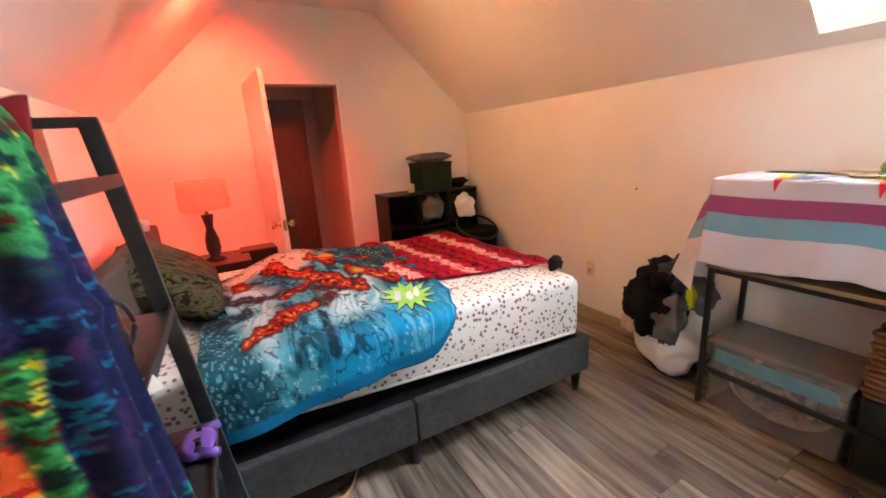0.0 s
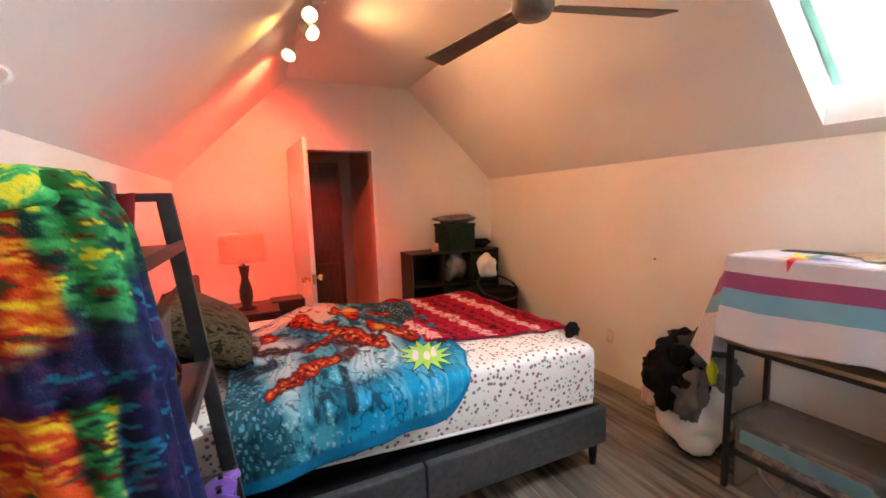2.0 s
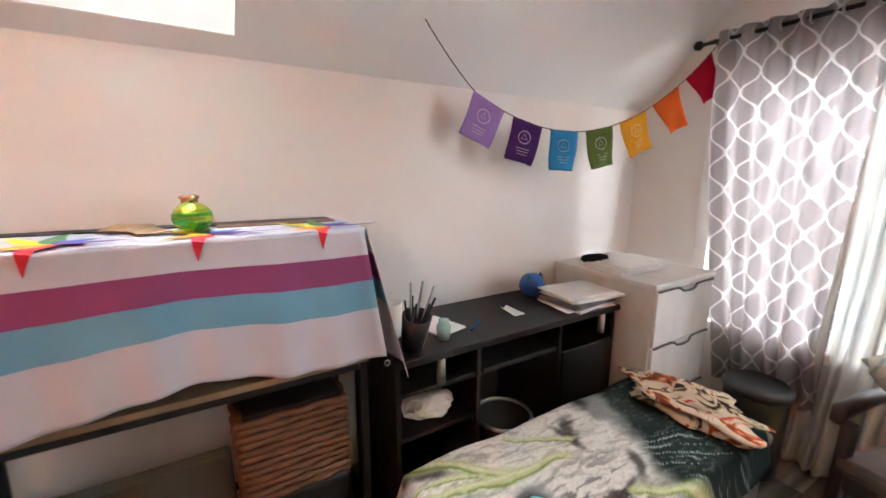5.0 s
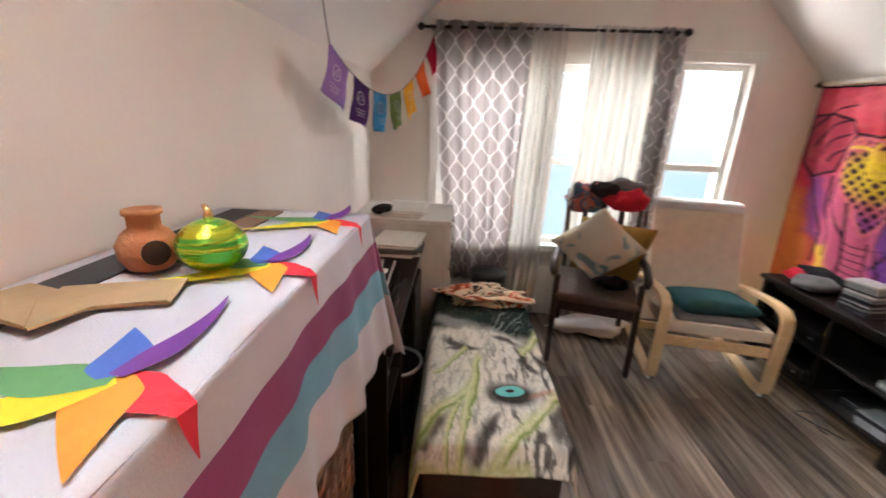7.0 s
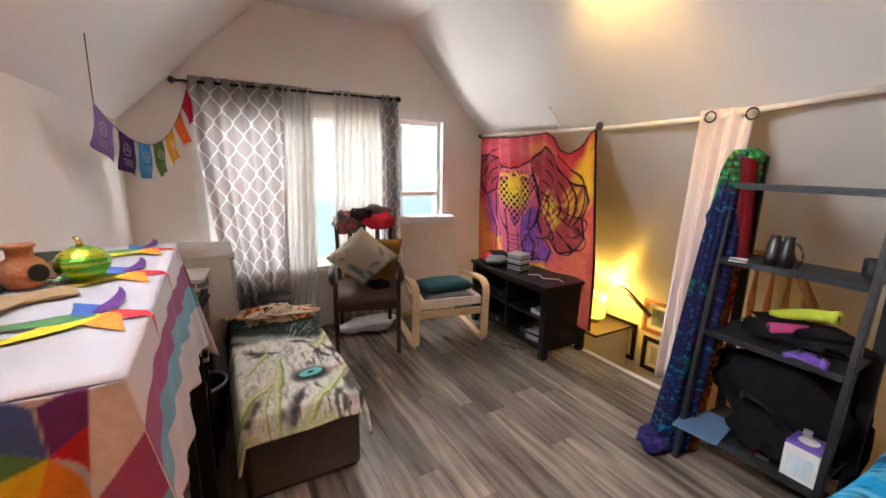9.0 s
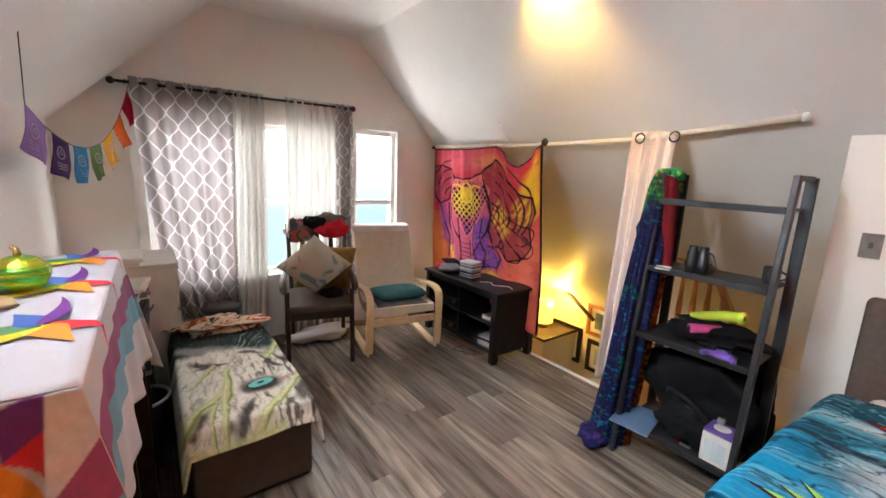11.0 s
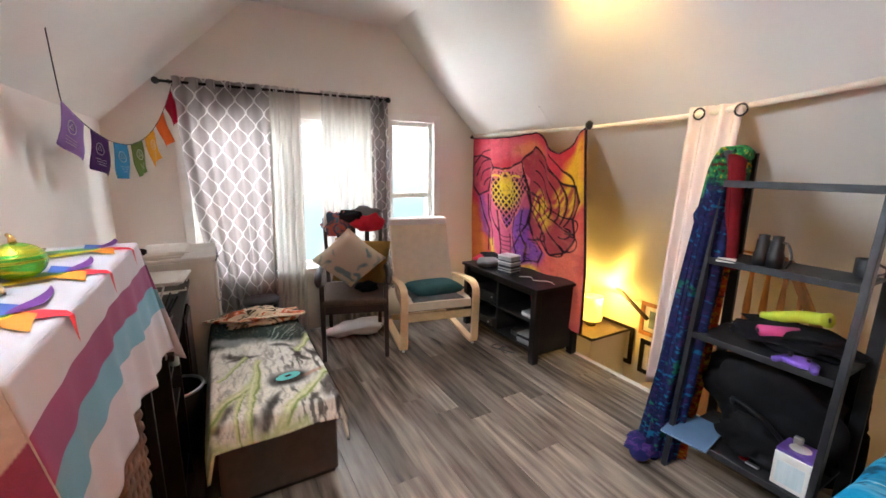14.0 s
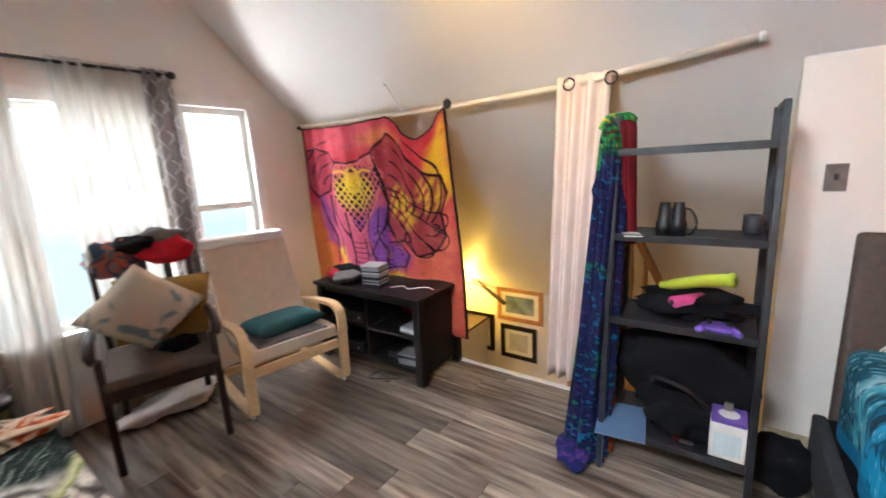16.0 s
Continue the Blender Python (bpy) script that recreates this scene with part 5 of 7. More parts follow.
part("top", box(-0.225, XE - 0.016, -1.81, -1.285, 0.866, 0.89, 0.005), GREYD, dw)
for z0, z1 in ((0.05, 0.31), (0.32, 0.58), (0.59, 0.85)):
    d_ = part("drawer_front", box(-0.224, -0.206, -1.79, -1.305, z0, z1, 0.004), GREYD, dw)
    part("grip", tube(curve_through([(-0.225, -1.785, z1 + 0.004), (-0.226, -1.64, z1 + 0.004), (-0.232, -1.60, z1 - 0.012), (-0.234, -1.55, z1 - 0.016), (-0.232, -1.50, z1 - 0.012), (-0.226, -1.46, z1 + 0.004), (-0.225, -1.31, z1 + 0.004)]), 0.0055, 8), GREYC, d_, "grey wavy finger grip", smooth=True)


def papers(name, cx, cy, z, n, w, d, label, seed):
    """A stack of sheets and magazines, each a little askew."""
    rnd = random.Random(seed)
    t = thing(name, pose(cx, cy, z), label, "papers")
    for i in range(n):
        h = rnd.choice((0.004, 0.008, 0.012))
        a = rnd.uniform(-9, 9)
        c = rnd.choice((0, 0, 0, 1))
        part("sheet", moved(box(-w / 2, w / 2, -d / 2, d / 2, 0, h, 0.0005), pose(rnd.uniform(-0.02, 0.02), rnd.uniform(-0.02, 0.02), 0, 0, 0, a) @ Matrix.Translation((0, 0, sum_h[0]))), PAPER if not c else GREYC, t, local=True)
        sum_h[0] += h + 0.0003
    sum_h[0] = 0.0


sum_h = [0.0]
papers("document_pile", 0.05, -1.12, 0.762, 7, 0.22, 0.29, "stack of white papers and magazines on the desk", 2)
papers("document_pile", 0.06, -1.5, 0.891, 4, 0.24, 0.34, "loose papers spread on the drawer cabinet", 5)
solid("dark_hat", moved(lump(0.13, 0.17, 0.05, 44, 0.4), Matrix.Translation((0.2, -1.42, 0.892))), DARKF, "small dark cloth on the drawer cabinet", "cloth", smooth=True, m=pose(0.2, -1.42, 0.892))
BLUEG = mat("blue_glazed_ceramic", (0.015, 0.06, 0.20), (0.02, 0.09, 0.27), 0.2, 8)
pg = thing("round_jar", pose(0.25, -1.0, 0.762), "round blue glazed ceramic jar with two small ears", "jar")
part("body", lathe([(0.03, 0), (0.055, 0.02), (0.066, 0.055), (0.055, 0.095), (0.03, 0.115), (0.005, 0.12)], (0.25, -1.0, 0.763), 24), BLUEG, pg, smooth=True)
for y in (-1.04, -0.965):
    part("ear", moved(lathe([(0.014, 0), (0.008, 0.02), (0.001, 0.032)], sides=10), Matrix.Translation((0.235, y, 0.855))), BLUEG, pg, smooth=True)
pc = thing("pen_cup", pose(0.02, -0.20, 0.762, 0, -18, 0), "black shiny cup full of pens and brushes", "pen cup")
part("cup", lathe([(0.04, 0), (0.046, 0.06), (0.052, 0.13), (0.048, 0.131), (0.04, 0.1)], (0, 0, 0.012), 22), BLACKP, pc, smooth=True, local=True)
for i in range(9):
    a = i * 2.4
    part("pen", tube([(0.015 * math.cos(a), 0.015 * math.sin(a), 0.06), (0.05 * math.cos(a), 0.05 * math.sin(a), 0.19 + 0.03 * (i % 3))], 0.004, 6), (BLACKP, GREYM, STEEL)[i % 3], pc, local=True)
solid("glass_jar", lathe([(0.025, 0), (0.028, 0.05), (0.02, 0.06), (0.02, 0.075), (0.003, 0.076)], (0.03, -0.34, 0.763), 16), mat("green_glass_jar", (0.35, 0.5, 0.45), None, 0.1), "small pale green glass jar on the desk", "jar", smooth=True, m=pose(0.03, -0.34, 0.763))
solid("open_notebook", moved(box(-0.09, 0.09, -0.07, 0.07, 0, 0.006, 0.001), pose(0.14, -0.38, 0.764, 0, 0, 15)), PAPER, "small open notebook on the desk", "notebook", m=pose(0.14, -0.38, 0.764))
solid("white_mug", lathe([(0.032, 0), (0.036, 0.02), (0.038, 0.13), (0.034, 0.132), (0.03, 0.11)], (0.15, -0.185, 0.763), 20), TRIM, "tall white ceramic mug behind the pen cup", "mug", smooth=True, m=pose(0.15, -0.185, 0.763))
solid("blue_pen", tube([(0.03, -0.47, 0.768), (0.10, -0.56, 0.768)], 0.006, 8), BLUEG, "blue pen lying on the desk", "pen", m=pose(0.06, -0.5, 0.764))
solid("paper_scrap", sheet(lambda u, v: (0.06 + 0.10 * u, -0.72 - 0.06 * v * (1 - 0.4 * u), 0.768 + 0.03 * abs(v - 0.5) * u), 8, 6, 0.001), PAPER, "folded scrap of white paper on the desk", "paper", m=pose(0.1, -0.74, 0.764))
bk = thing("wire_bin", pose(-0.12, -0.35, 0), "round waste bin with a pale rim under the desk", "waste bin")
part("wall", lathe([(0.09, 0), (0.12, 0.36), (0.115, 0.36), (0.085, 0.02)], (-0.0, -0.62, 0.005), 24), BLACKM, bk, smooth=True)
part("rim", tube([(0.0 + 0.12 * math.cos(i * math.tau / 24), -0.62 + 0.12 * math.sin(i * math.tau / 24), 0.37) for i in range(24)], 0.008, 8, close=True), STEEL, bk, smooth=True)

# ---- bench with the printed blanket ----
TAUPEL = mat("taupe_faux_leather", (0.080, 0.064, 0.057), (0.062, 0.050, 0.044), 0.5, 20, bump=0.15, bscale=200)
bn = thing("storage_bench", pose(-0.42, -0.72, 0), "long taupe storage bench with a padded lid", "bench")
part("body", box(-0.67, -0.17, -1.36, -0.105, 0.025, 0.36, 0.012), TAUPEL, bn)
part("lid", box(-0.685, -0.155, -1.375, -0.09, 0.362, 0.412, 0.02, seg=3), TAUPEL, bn)
part("plinth", box(-0.655, -0.185, -1.34, -0.125, 0.001, 0.024), BLACKP, bn)
bb = thing("bench_blanket", pose(-0.42, -0.7, 0.42), "fleece blanket printed with black, white, green splashes", "blanket")


def bench_cloth(u, v):
    y = -1.30 + 1.32 * v
    a = (u - 0.5) * 2
    x = -0.42 - a * 0.285
    z = 0.428 + 0.010 * noise.noise(Vector((x * 6, y * 5, 0))) + 0.006 * math.sin(y * 13 + x * 9)
    over = max(0, abs(a) - 0.90)
    z -= over * 1.1 + (0.02 if abs(a) > 0.9 else 0) * over * 8
    if y > -0.075:
        z -= (y + 0.075) * 1.0
        y = -0.075 + (y + 0.075) * 0.35
    return Vector((x, y, z))


def bench_print(nu, nv):
    """Pale fur with dark markings, yellow-green grass blades and a dark far end with thin white hairs."""
    u, v = grid_uv(nu, nv)
    w = v ** 1.5
    X = (215 + 350 * u) * (1 - w) + (180 + 555 * u) * w
    Y = (432 - 25 * u) * (1 - w) + (850 - 75 * u) * w
    X0, Y0 = X, Y
    X, Y = X + 30 * (fbm(X / 50, Y / 40, 21) - 0.5), Y + 24 * (fbm(X / 50, Y / 40, 22) - 0.5)
    d = Dyed(X, Y, (0.73, 0.69, 0.60))
    fur = fbm((X + 0.5 * Y) / 9, (Y - 0.4 * X) / 38, 23, 4)
    d.lay(ease(0.54, 0.74, fur) * 0.6, (0.24, 0.23, 0.21))
    d.lay(ease(0.48, 0.30, fur) * 0.6, (0.74, 0.72, 0.68))
    d.area([(160, 380), (620, 380), (610, 510), (520, 510), (430, 490), (330, 500), (200, 530)], (0.014, 0.026, 0.023), 14)
    d.spot(285, 492, 75, 14, (0.30, 0.31, 0.30), 0.5, 0.85)
    d.spot(330, 470, 60, 12, (0.03, 0.045, 0.04), 0.5, 0.9)
    hair = fbm((X + 1.1 * Y) / 5, (X - 0.6 * Y) / 120, 25, 3)
    d.lay(ease(0.62, 0.70, hair) * ease(400, 460, X) * (1 - ease(495, 515, Y)) * 0.85, (0.34, 0.40, 0.38))
    stripe_ = fbm((X - 0.4 * Y) / 16, (Y + 0.5 * X) / 46, 27, 3)
    d.lay(ease(0.56, 0.64, stripe_) * ease(500, 560, Y) * (0.35 + 0.65 * ease(380, 520, X)) * 0.85, (0.05, 0.042, 0.038))
    for cx, cy, rx, ry, tl in ((600, 560, 40, 10, 0.5), (560, 585, 34, 8, 0.3), (480, 520, 40, 8, 0.2), (300, 548, 45, 9, 0.1), (330, 560, 60, 7, -0.1), (655, 695, 26, 52, 0.35), (405, 775, 20, 58, 0.55), (440, 735, 12, 40, 0.6), (255, 770, 48, 15, -0.6), (350, 800, 26, 12, -0.5), (215, 800, 20, 12, 0.2), (440, 655, 24, 18, 0.6), (590, 735, 30, 12, -0.6), (530, 560, 30, 7, 0.7), (690, 745, 14, 24, 0.2)):
        d.spot(cx, cy, rx, ry, (0.045, 0.036, 0.032), 0.55, 0.9, tl)
    for pts, ww in (([(190, 800), (260, 735), (370, 660)], 16), ([(325, 850), (350, 760), (385, 590)], 14), ([(430, 830), (500, 760), (660, 630)], 16), ([(530, 545), (560, 520), (592, 480)], 10), ([(180, 845), (300, 850), (420, 820), (560, 800)], 18), ([(235, 640), (300, 600), (340, 560)], 7), ([(300, 840), (290, 790), (330, 700)], 9)):
        d.stroke(pts, ww, (0.52, 0.55, 0.26), 0.75)
        d.stroke([(a + ww * 0.7, b + 3) for a, b in pts], ww * 0.22, (0.20, 0.27, 0.07), 0.6)
        d.stroke([(a - ww * 0.3, b) for a, b in pts], ww * 0.22, (0.66, 0.66, 0.40), 0.8)
    d.X, d.Y = X0, Y0
    d.spot(520, 655, 92, 30, (0.70, 0.67, 0.62), 0.4, 0.8)
    d.spot(500, 655, 80, 23, (0.04, 0.035, 0.03), 0.35, 1.0, -0.06)
    d.spot(600, 640, 40, 6, (0.42, 0.20, 0.12), 0.6, 0.7, -0.3)
    d.lay(ease(0.6, 0.7, fbm(X / 6, Y / 6, 29, 3)) * 0.25, (0.2, 0.2, 0.18))
    return d.c


part("cloth", printed(bench_cloth, bench_print(110, 190), 0.014), dyed_cloth("pale_splashed_fleece"), bb, smooth=True)


def on_bench(u, v, up=0.0):
    return bench_cloth(u, v) + Vector((0, 0, 0.008 + up))


TURQ = mat("turquoise_print", (0.10, 0.45, 0.45), (0.16, 0.55, 0.52), 0.9, 20)
part("spot_print", print_patch(on_bench, blob(0.635, 0.715, 0.10, 0.024, 0.0, 4, 20, 0.05), 0.635, 0.715, 3, 0.0015), TURQ, bb, "turquoise oval print")
part("spot_print", print_patch(on_bench, blob(0.635, 0.715, 0.03, 0.007, 0.0, 4, 14, 0.05), 0.635, 0.715, 2, 0.003), BROWNP, bb, "dark dot print")
RUST = bands("rust_and_white_cloth", [(0.0, (0.02, 0.015, 0.012)), (0.40, (0.05, 0.03, 0.02)), (0.45, (0.55, 0.42, 0.28)), (0.55, (0.62, 0.50, 0.38)), (0.59, (0.50, 0.09, 0.02)), (0.64, (0.16, 0.05, 0.02)), (1.0, (0.3, 0.14, 0.06))], scale=9)
solid("folded_cloth", moved(lump(0.44, 0.22, 0.06, 52, 0.95, 4), Matrix.Translation((-0.45, -1.22, 0.435))), RUST, "crumpled rust and white patterned cloth on the bench", "cloth", smooth=True, m=pose(-0.45, -1.22, 0.435))

rb = thing("round_bin", pose(-0.5, -1.70, 0), "black round lidded bin beside the drawer cabinet", "bin")
part("body", lathe([(0.10, 0.0), (0.115, 0.02), (0.125, 0.40), (0.12, 0.405)], (-0.50, -1.70, 0.0), 32), BLACKP, rb, smooth=True)
part("lid", lathe([(0.132, 0.406), (0.135, 0.43), (0.115, 0.445), (0.02, 0.45)], (-0.50, -1.70, 0.0), 32), BLACKP, rb, "glossy black lid", smooth=True)
part("mark", box(-0.378, -0.3755, -1.71, -1.69, 0.33, 0.35), WHITEF, rb, "small pale mark")

# ---- armchair with cushions ----
ch = thing("wooden_armchair", pose(-1.19, -1.50, 0, 0, 0, -17), "dark-stained wooden armchair with a taupe padded seat", "chair")
for sx in (-1, 1):
    part("front_leg", beam((0.235 * sx, 0.30, 0.0), (0.235 * sx, 0.28, 0.60), 0.035, 0.035, 0.006), BROWNW, ch, local=True)
    part("back_leg", beam((0.215 * sx, -0.27, 0.0), (0.215 * sx, -0.21, 0.42), 0.032, 0.04, 0.006), BROWNW, ch, local=True)
    part("back_post", beam((0.215 * sx, -0.21, 0.42), (0.245 * sx, -0.38, 1.02), 0.032, 0.036, 0.006), BROWNW, ch, local=True)
    part("arm", tube([(0.225 * sx, -0.27, 0.64), (0.25 * sx, -0.1, 0.66), (0.27 * sx, 0.12, 0.645), (0.26 * sx, 0.29, 0.625), (0.25 * sx, 0.32, 0.60)], [0.018, 0.022, 0.026, 0.026, 0.018], 10), BROWNW, ch, smooth=True, local=True)
    part("side_rail", beam((0.222 * sx, -0.20, 0.40), (0.232 * sx, 0.28, 0.40), 0.022, 0.06, 0.004), BROWNW, ch, local=True)
part("seat_rail", box(-0.23, 0.23, 0.27, 0.295, 0.37, 0.43, 0.004), BROWNW, ch, local=True)
part("seat", box(-0.245, 0.245, -0.22, 0.31, 0.43, 0.485, 0.022, seg=3), TAUPEF, ch, "taupe padded seat", local=True)
part("top_rail", beam((-0.245, -0.375, 0.99), (0.245, -0.375, 0.99), 0.05, 0.03, 0.008), BROWNW, ch, local=True)
for x in (-0.12, 0.0, 0.12):
    part("back_slat", beam((x, -0.23, 0.50), (x, -0.37, 0.97), 0.04, 0.014, 0.003), BROWNW, ch, local=True)
CHM = PLACE[ch]
MOTTLE = bands("cream_blue_print_cushion", [(0.0, (0.12, 0.20, 0.22)), (0.36, (0.20, 0.30, 0.32)), (0.41, (0.60, 0.54, 0.43)), (1.0, (0.66, 0.60, 0.49))], scale=5.5, warp=0.5, detail=2)
c1 = thing("throw_cushion", CHM @ pose(0.03, 0.06, 0.50, 66, 0, 0), "cream cushion with blue-grey print, set on its corner", "cushion")
part("pad", moved(cushion(0.40, 0.40, 0.15, 0.4, seed=1), Matrix.Translation((0, 0.275, -0.05)) @ Matrix.Rotation(radians(45), 4, "Z")), MOTTLE, c1, smooth=True, local=True)
c2 = thing("throw_cushion", CHM @ pose(-0.06, -0.06, 0.49, 70, 0, 0), "mustard yellow cushion behind the cream cushion", "cushion")
part("pad", moved(cushion(0.44, 0.42, 0.13, 0.4, seed=2), Matrix.Translation((0, 0.21, -0.03)) @ Matrix.Rotation(radians(6), 4, "Z")), MUSTF, c2, smooth=True, local=True)
for i, (x, y, z, w, d, h, mm, lb_) in enumerate(((-0.13, -0.34, 0.90, 0.24, 0.12, 0.15, REDF, "crumpled red garment over the chair back"), (0.14, -0.36, 0.86, 0.24, 0.12, 0.20, bands("patterned_scarf", [(0.0, (0.02, 0.03, 0.06)), (0.45, (0.05, 0.08, 0.13)), (0.5, (0.4, 0.08, 0.04)), (0.6, (0.08, 0.16, 0.2)), (1.0, (0.03, 0.03, 0.04))], scale=9), "dark patterned scarf over the chair back"),
                                                  (-0.10, -0.40, 0.98, 0.30, 0.14, 0.13, GREYC, "grey shirt heaped on the chair back"), (0.02, -0.36, 0.98, 0.2, 0.14, 0.10, DARKF, "black shirt heaped on the chair back"), (-0.10, 0.10, 0.485, 0.16, 0.12, 0.07, DARKF, "small dark bag on the chair seat"))):
    solid("garment", moved(lump(w, d, h, 60 + i, 0.6), CHM @ Matrix.Translation((x, y, z))), mm, lb_, "garment", smooth=True, m=CHM @ Matrix.Translation((x, y, z)))
solid("fallen_cloth", moved(lump(0.50, 0.26, 0.10, 71, 0.6), Matrix.Translation((-1.25, -1.70, 0.002))), WHITEF, "crumpled white cloth on the floor under the chair", "cloth", smooth=True, m=pose(-1.25, -1.70, 0))

# ---- bentwood lounge chair ----
pn = thing("bentwood_armchair", pose(-1.82, -1.38, 0, 0, 0, -11), "pale birch bentwood lounge chair with cream cushion", "armchair")


def strip(points, w, t):
    """A bent laminated strip w wide (x) and t thick along points in y and z."""
    own = bmesh.new()
    pts = [Vector((0, *q)) for q in points]
    rows = []
    for i, q in enumerate(pts):
        d = (pts[min(i + 1, len(pts) - 1)] - pts[max(i - 1, 0)]).normalized()
        n = Vector((0, -d.z, d.y)) * t / 2
        rows.append([own.verts.new(q + n + Vector((s * w / 2, 0, 0))) for s in (-1, 1)] + [own.verts.new(q - n + Vector((s * w / 2, 0, 0))) for s in (1, -1)])
    for a, b in zip(rows, rows[1:]):
        for k in range(4):
            own.faces.new((a[k], a[(k + 1) % 4], b[(k + 1) % 4], b[k]))
    own.faces.new(rows[0])
    own.faces.new(rows[-1][::-1])
    return own


side = curve_through([(-0.36, 0.45), (-0.10, 0.50), (0.18, 0.535), (0.295, 0.52), (0.335, 0.45), (0.325, 0.22), (0.315, 0.06), (0.25, 0.022), (0.0, 0.020), (-0.36, 0.022)])
for sx in (-1, 1):
    part("side_frame", moved(strip(side, 0.058, 0.024), Matrix.Translation((0.30 * sx, 0, 0))), BIRCH, pn, smooth=False, local=True)
    back = curve_through([(0.26, 0.34), (0.0, 0.30), (-0.15, 0.33), (-0.26, 0.48), (-0.36, 0.72), (-0.44, 0.96)])
    part("back_frame", moved(strip(back, 0.045, 0.02), Matrix.Translation((0.235 * sx, 0, 0))), BIRCH, pn, local=True)
    part("glide", lathe([(0.012, 0), (0.012, 0.009)], (0.30 * sx, 0.29, 0.0), 10), TRIM, pn, local=True)
part("front_rail", box(-0.27, 0.27, 0.296, 0.318, 0.255, 0.315, 0.004), BIRCH, pn, local=True)
part("rear_rail", box(-0.27, 0.27, -0.34, -0.32, 0.035, 0.09, 0.004), BIRCH, pn, local=True)
seatc = curve_through([(0.31, 0.375), (0.15, 0.375), (0.0, 0.35), (-0.13, 0.38), (-0.22, 0.50), (-0.32, 0.73), (-0.40, 0.955)], 8)
part("cushion", moved(strip(seatc, 0.54, 0.065), Matrix()), CREAMF, pn, "cream fabric cushion", local=True)
part("head_pad", box(-0.275, 0.275, -0.48, -0.355, 0.925, 1.0, 0.025, seg=3), WHITEF, pn, "white headrest cover", local=True)
PNM = PLACE[pn]
c3 = thing("seat_cushion", PNM @ pose(-0.02, 0.06, 0.405, 4, 0, 6), "dark teal cushion lying on the lounge chair", "cushion")
part("pad", cushion(0.46, 0.36, 0.10, 0.4, seed=5), TEALF, c3, smooth=True, local=True)
c4 = thing("seat_cushion", PNM @ pose(0.0, 0.10, 0.385, 2, 0, 0), "thin grey seat pad under the teal cushion", "cushion")
part("pad", cushion(0.44, 0.40, 0.04, 0.3, seed=6), GREYC, c4, smooth=True, local=True)

# ---- media stand ----
tv = thing("media_stand", pose(-2.46, -0.97, 0), "black-brown wooden media stand with open shelves", "media stand")
TX0, TX1, TY0, TY1 = -2.70, -2.235, -1.475, -0.485
part("top", box(TX0 - 0.015, TX1 + 0.015, TY0 - 0.015, TY1 + 0.015, 0.575, 0.60, 0.004), BLACKW, tv)
for x in (TX0 + 0.03, TX1 - 0.03):
    for y in (TY0 + 0.03, TY1 - 0.03):
        part("leg", box(x - 0.028, x + 0.028, y - 0.028, y + 0.028, 0.0, 0.574, 0.003), BLACKW, tv)
part("side_panel", box(TX0 + 0.06, TX1 - 0.06, TY1 - 0.045, TY1 - 0.025, 0.06, 0.574), BLACKW, tv)
part("side_panel", box(TX0 + 0.06, TX1 - 0.06, TY0 + 0.025, TY0 + 0.045, 0.06, 0.574), BLACKW, tv)
part("divider", box(TX0 + 0.03, TX1 - 0.03, -1.0, -0.98, 0.10, 0.52), BLACKW, tv)
part("apron", box(TX1 - 0.05, TX1 - 0.03, TY0 + 0.06, TY1 - 0.06, 0.525, 0.574), BLACKW, tv)
part("back", box(TX0 + 0.01, TX0 + 0.016, TY0 + 0.06, TY1 - 0.06, 0.08, 0.57), BLACKW, tv)
part("bottom_shelf", box(TX0 + 0.02, TX1 - 0.02, TY0 + 0.06, TY1 - 0.06, 0.08, 0.10), BLACKW, tv)
part("shelf", box(TX0 + 0.02, TX1 - 0.03, TY0 + 0.06, -1.001, 0.30, 0.315), BLACKW, tv)
part("shelf", box(TX0 + 0.02, TX1 - 0.03, -0.979, TY1 - 0.06, 0.30, 0.315), BLACKW, tv)
CASES = [mat("cd_case_" + n, c, None, 0.25, 30) for n, c in (("grey", (0.3, 0.32, 0.33)), ("white", (0.62, 0.62, 0.62)), ("dark", (0.04, 0.04, 0.05)))]


def case_stack(cx, cy, z, n, seed, rz=0.0):
    rnd = random.Random(seed)
    for i in range(n):
        c = solid("disc_case", moved(box(-0.06, 0.06, -0.07, 0.07, 0, 0.0095, 0.001), pose(cx + rnd.uniform(-0.004, 0.004), cy + rnd.uniform(-0.004, 0.004), z + i * 0.0102, 0, 0, rz + rnd.uniform(-3, 3))), CASES[rnd.choice((0, 0, 1, 2))], "thin plastic disc case in a stack", "disc case", "stacked disc cases", m=pose(cx, cy, z + i * 0.0102))


case_stack(-2.33, -0.93, 0.602, 16, 3, 10)
case_stack(-2.36, -0.64, 0.317, 4, 4)
case_stack(-2.34, -0.66, 0.102, 7, 5, 6)
sum_h[0] = 0.0
for i, (x, y, z, w, d, h, mm, nm, lb_) in enumerate(((-2.38, -1.36, 0.602, 0.18, 0.22, 0.07, REDF, "baseball_cap", "red and dark cap on the media stand"), (-2.33, -1.22, 0.602, 0.2, 0.2, 0.08, GREYC, "knitted_hat", "grey knit cap on the media stand"), (-2.42, -1.30, 0.602, 0.16, 0.3, 0.10, DARKF, "wool_hat", "black cap on the media stand"))):
    solid(nm, moved(lump(w, d, h, 80 + i, 0.35), Matrix.Translation((x, y, z))), mm, lb_, "cap", smooth=True, m=pose(x, y, z))
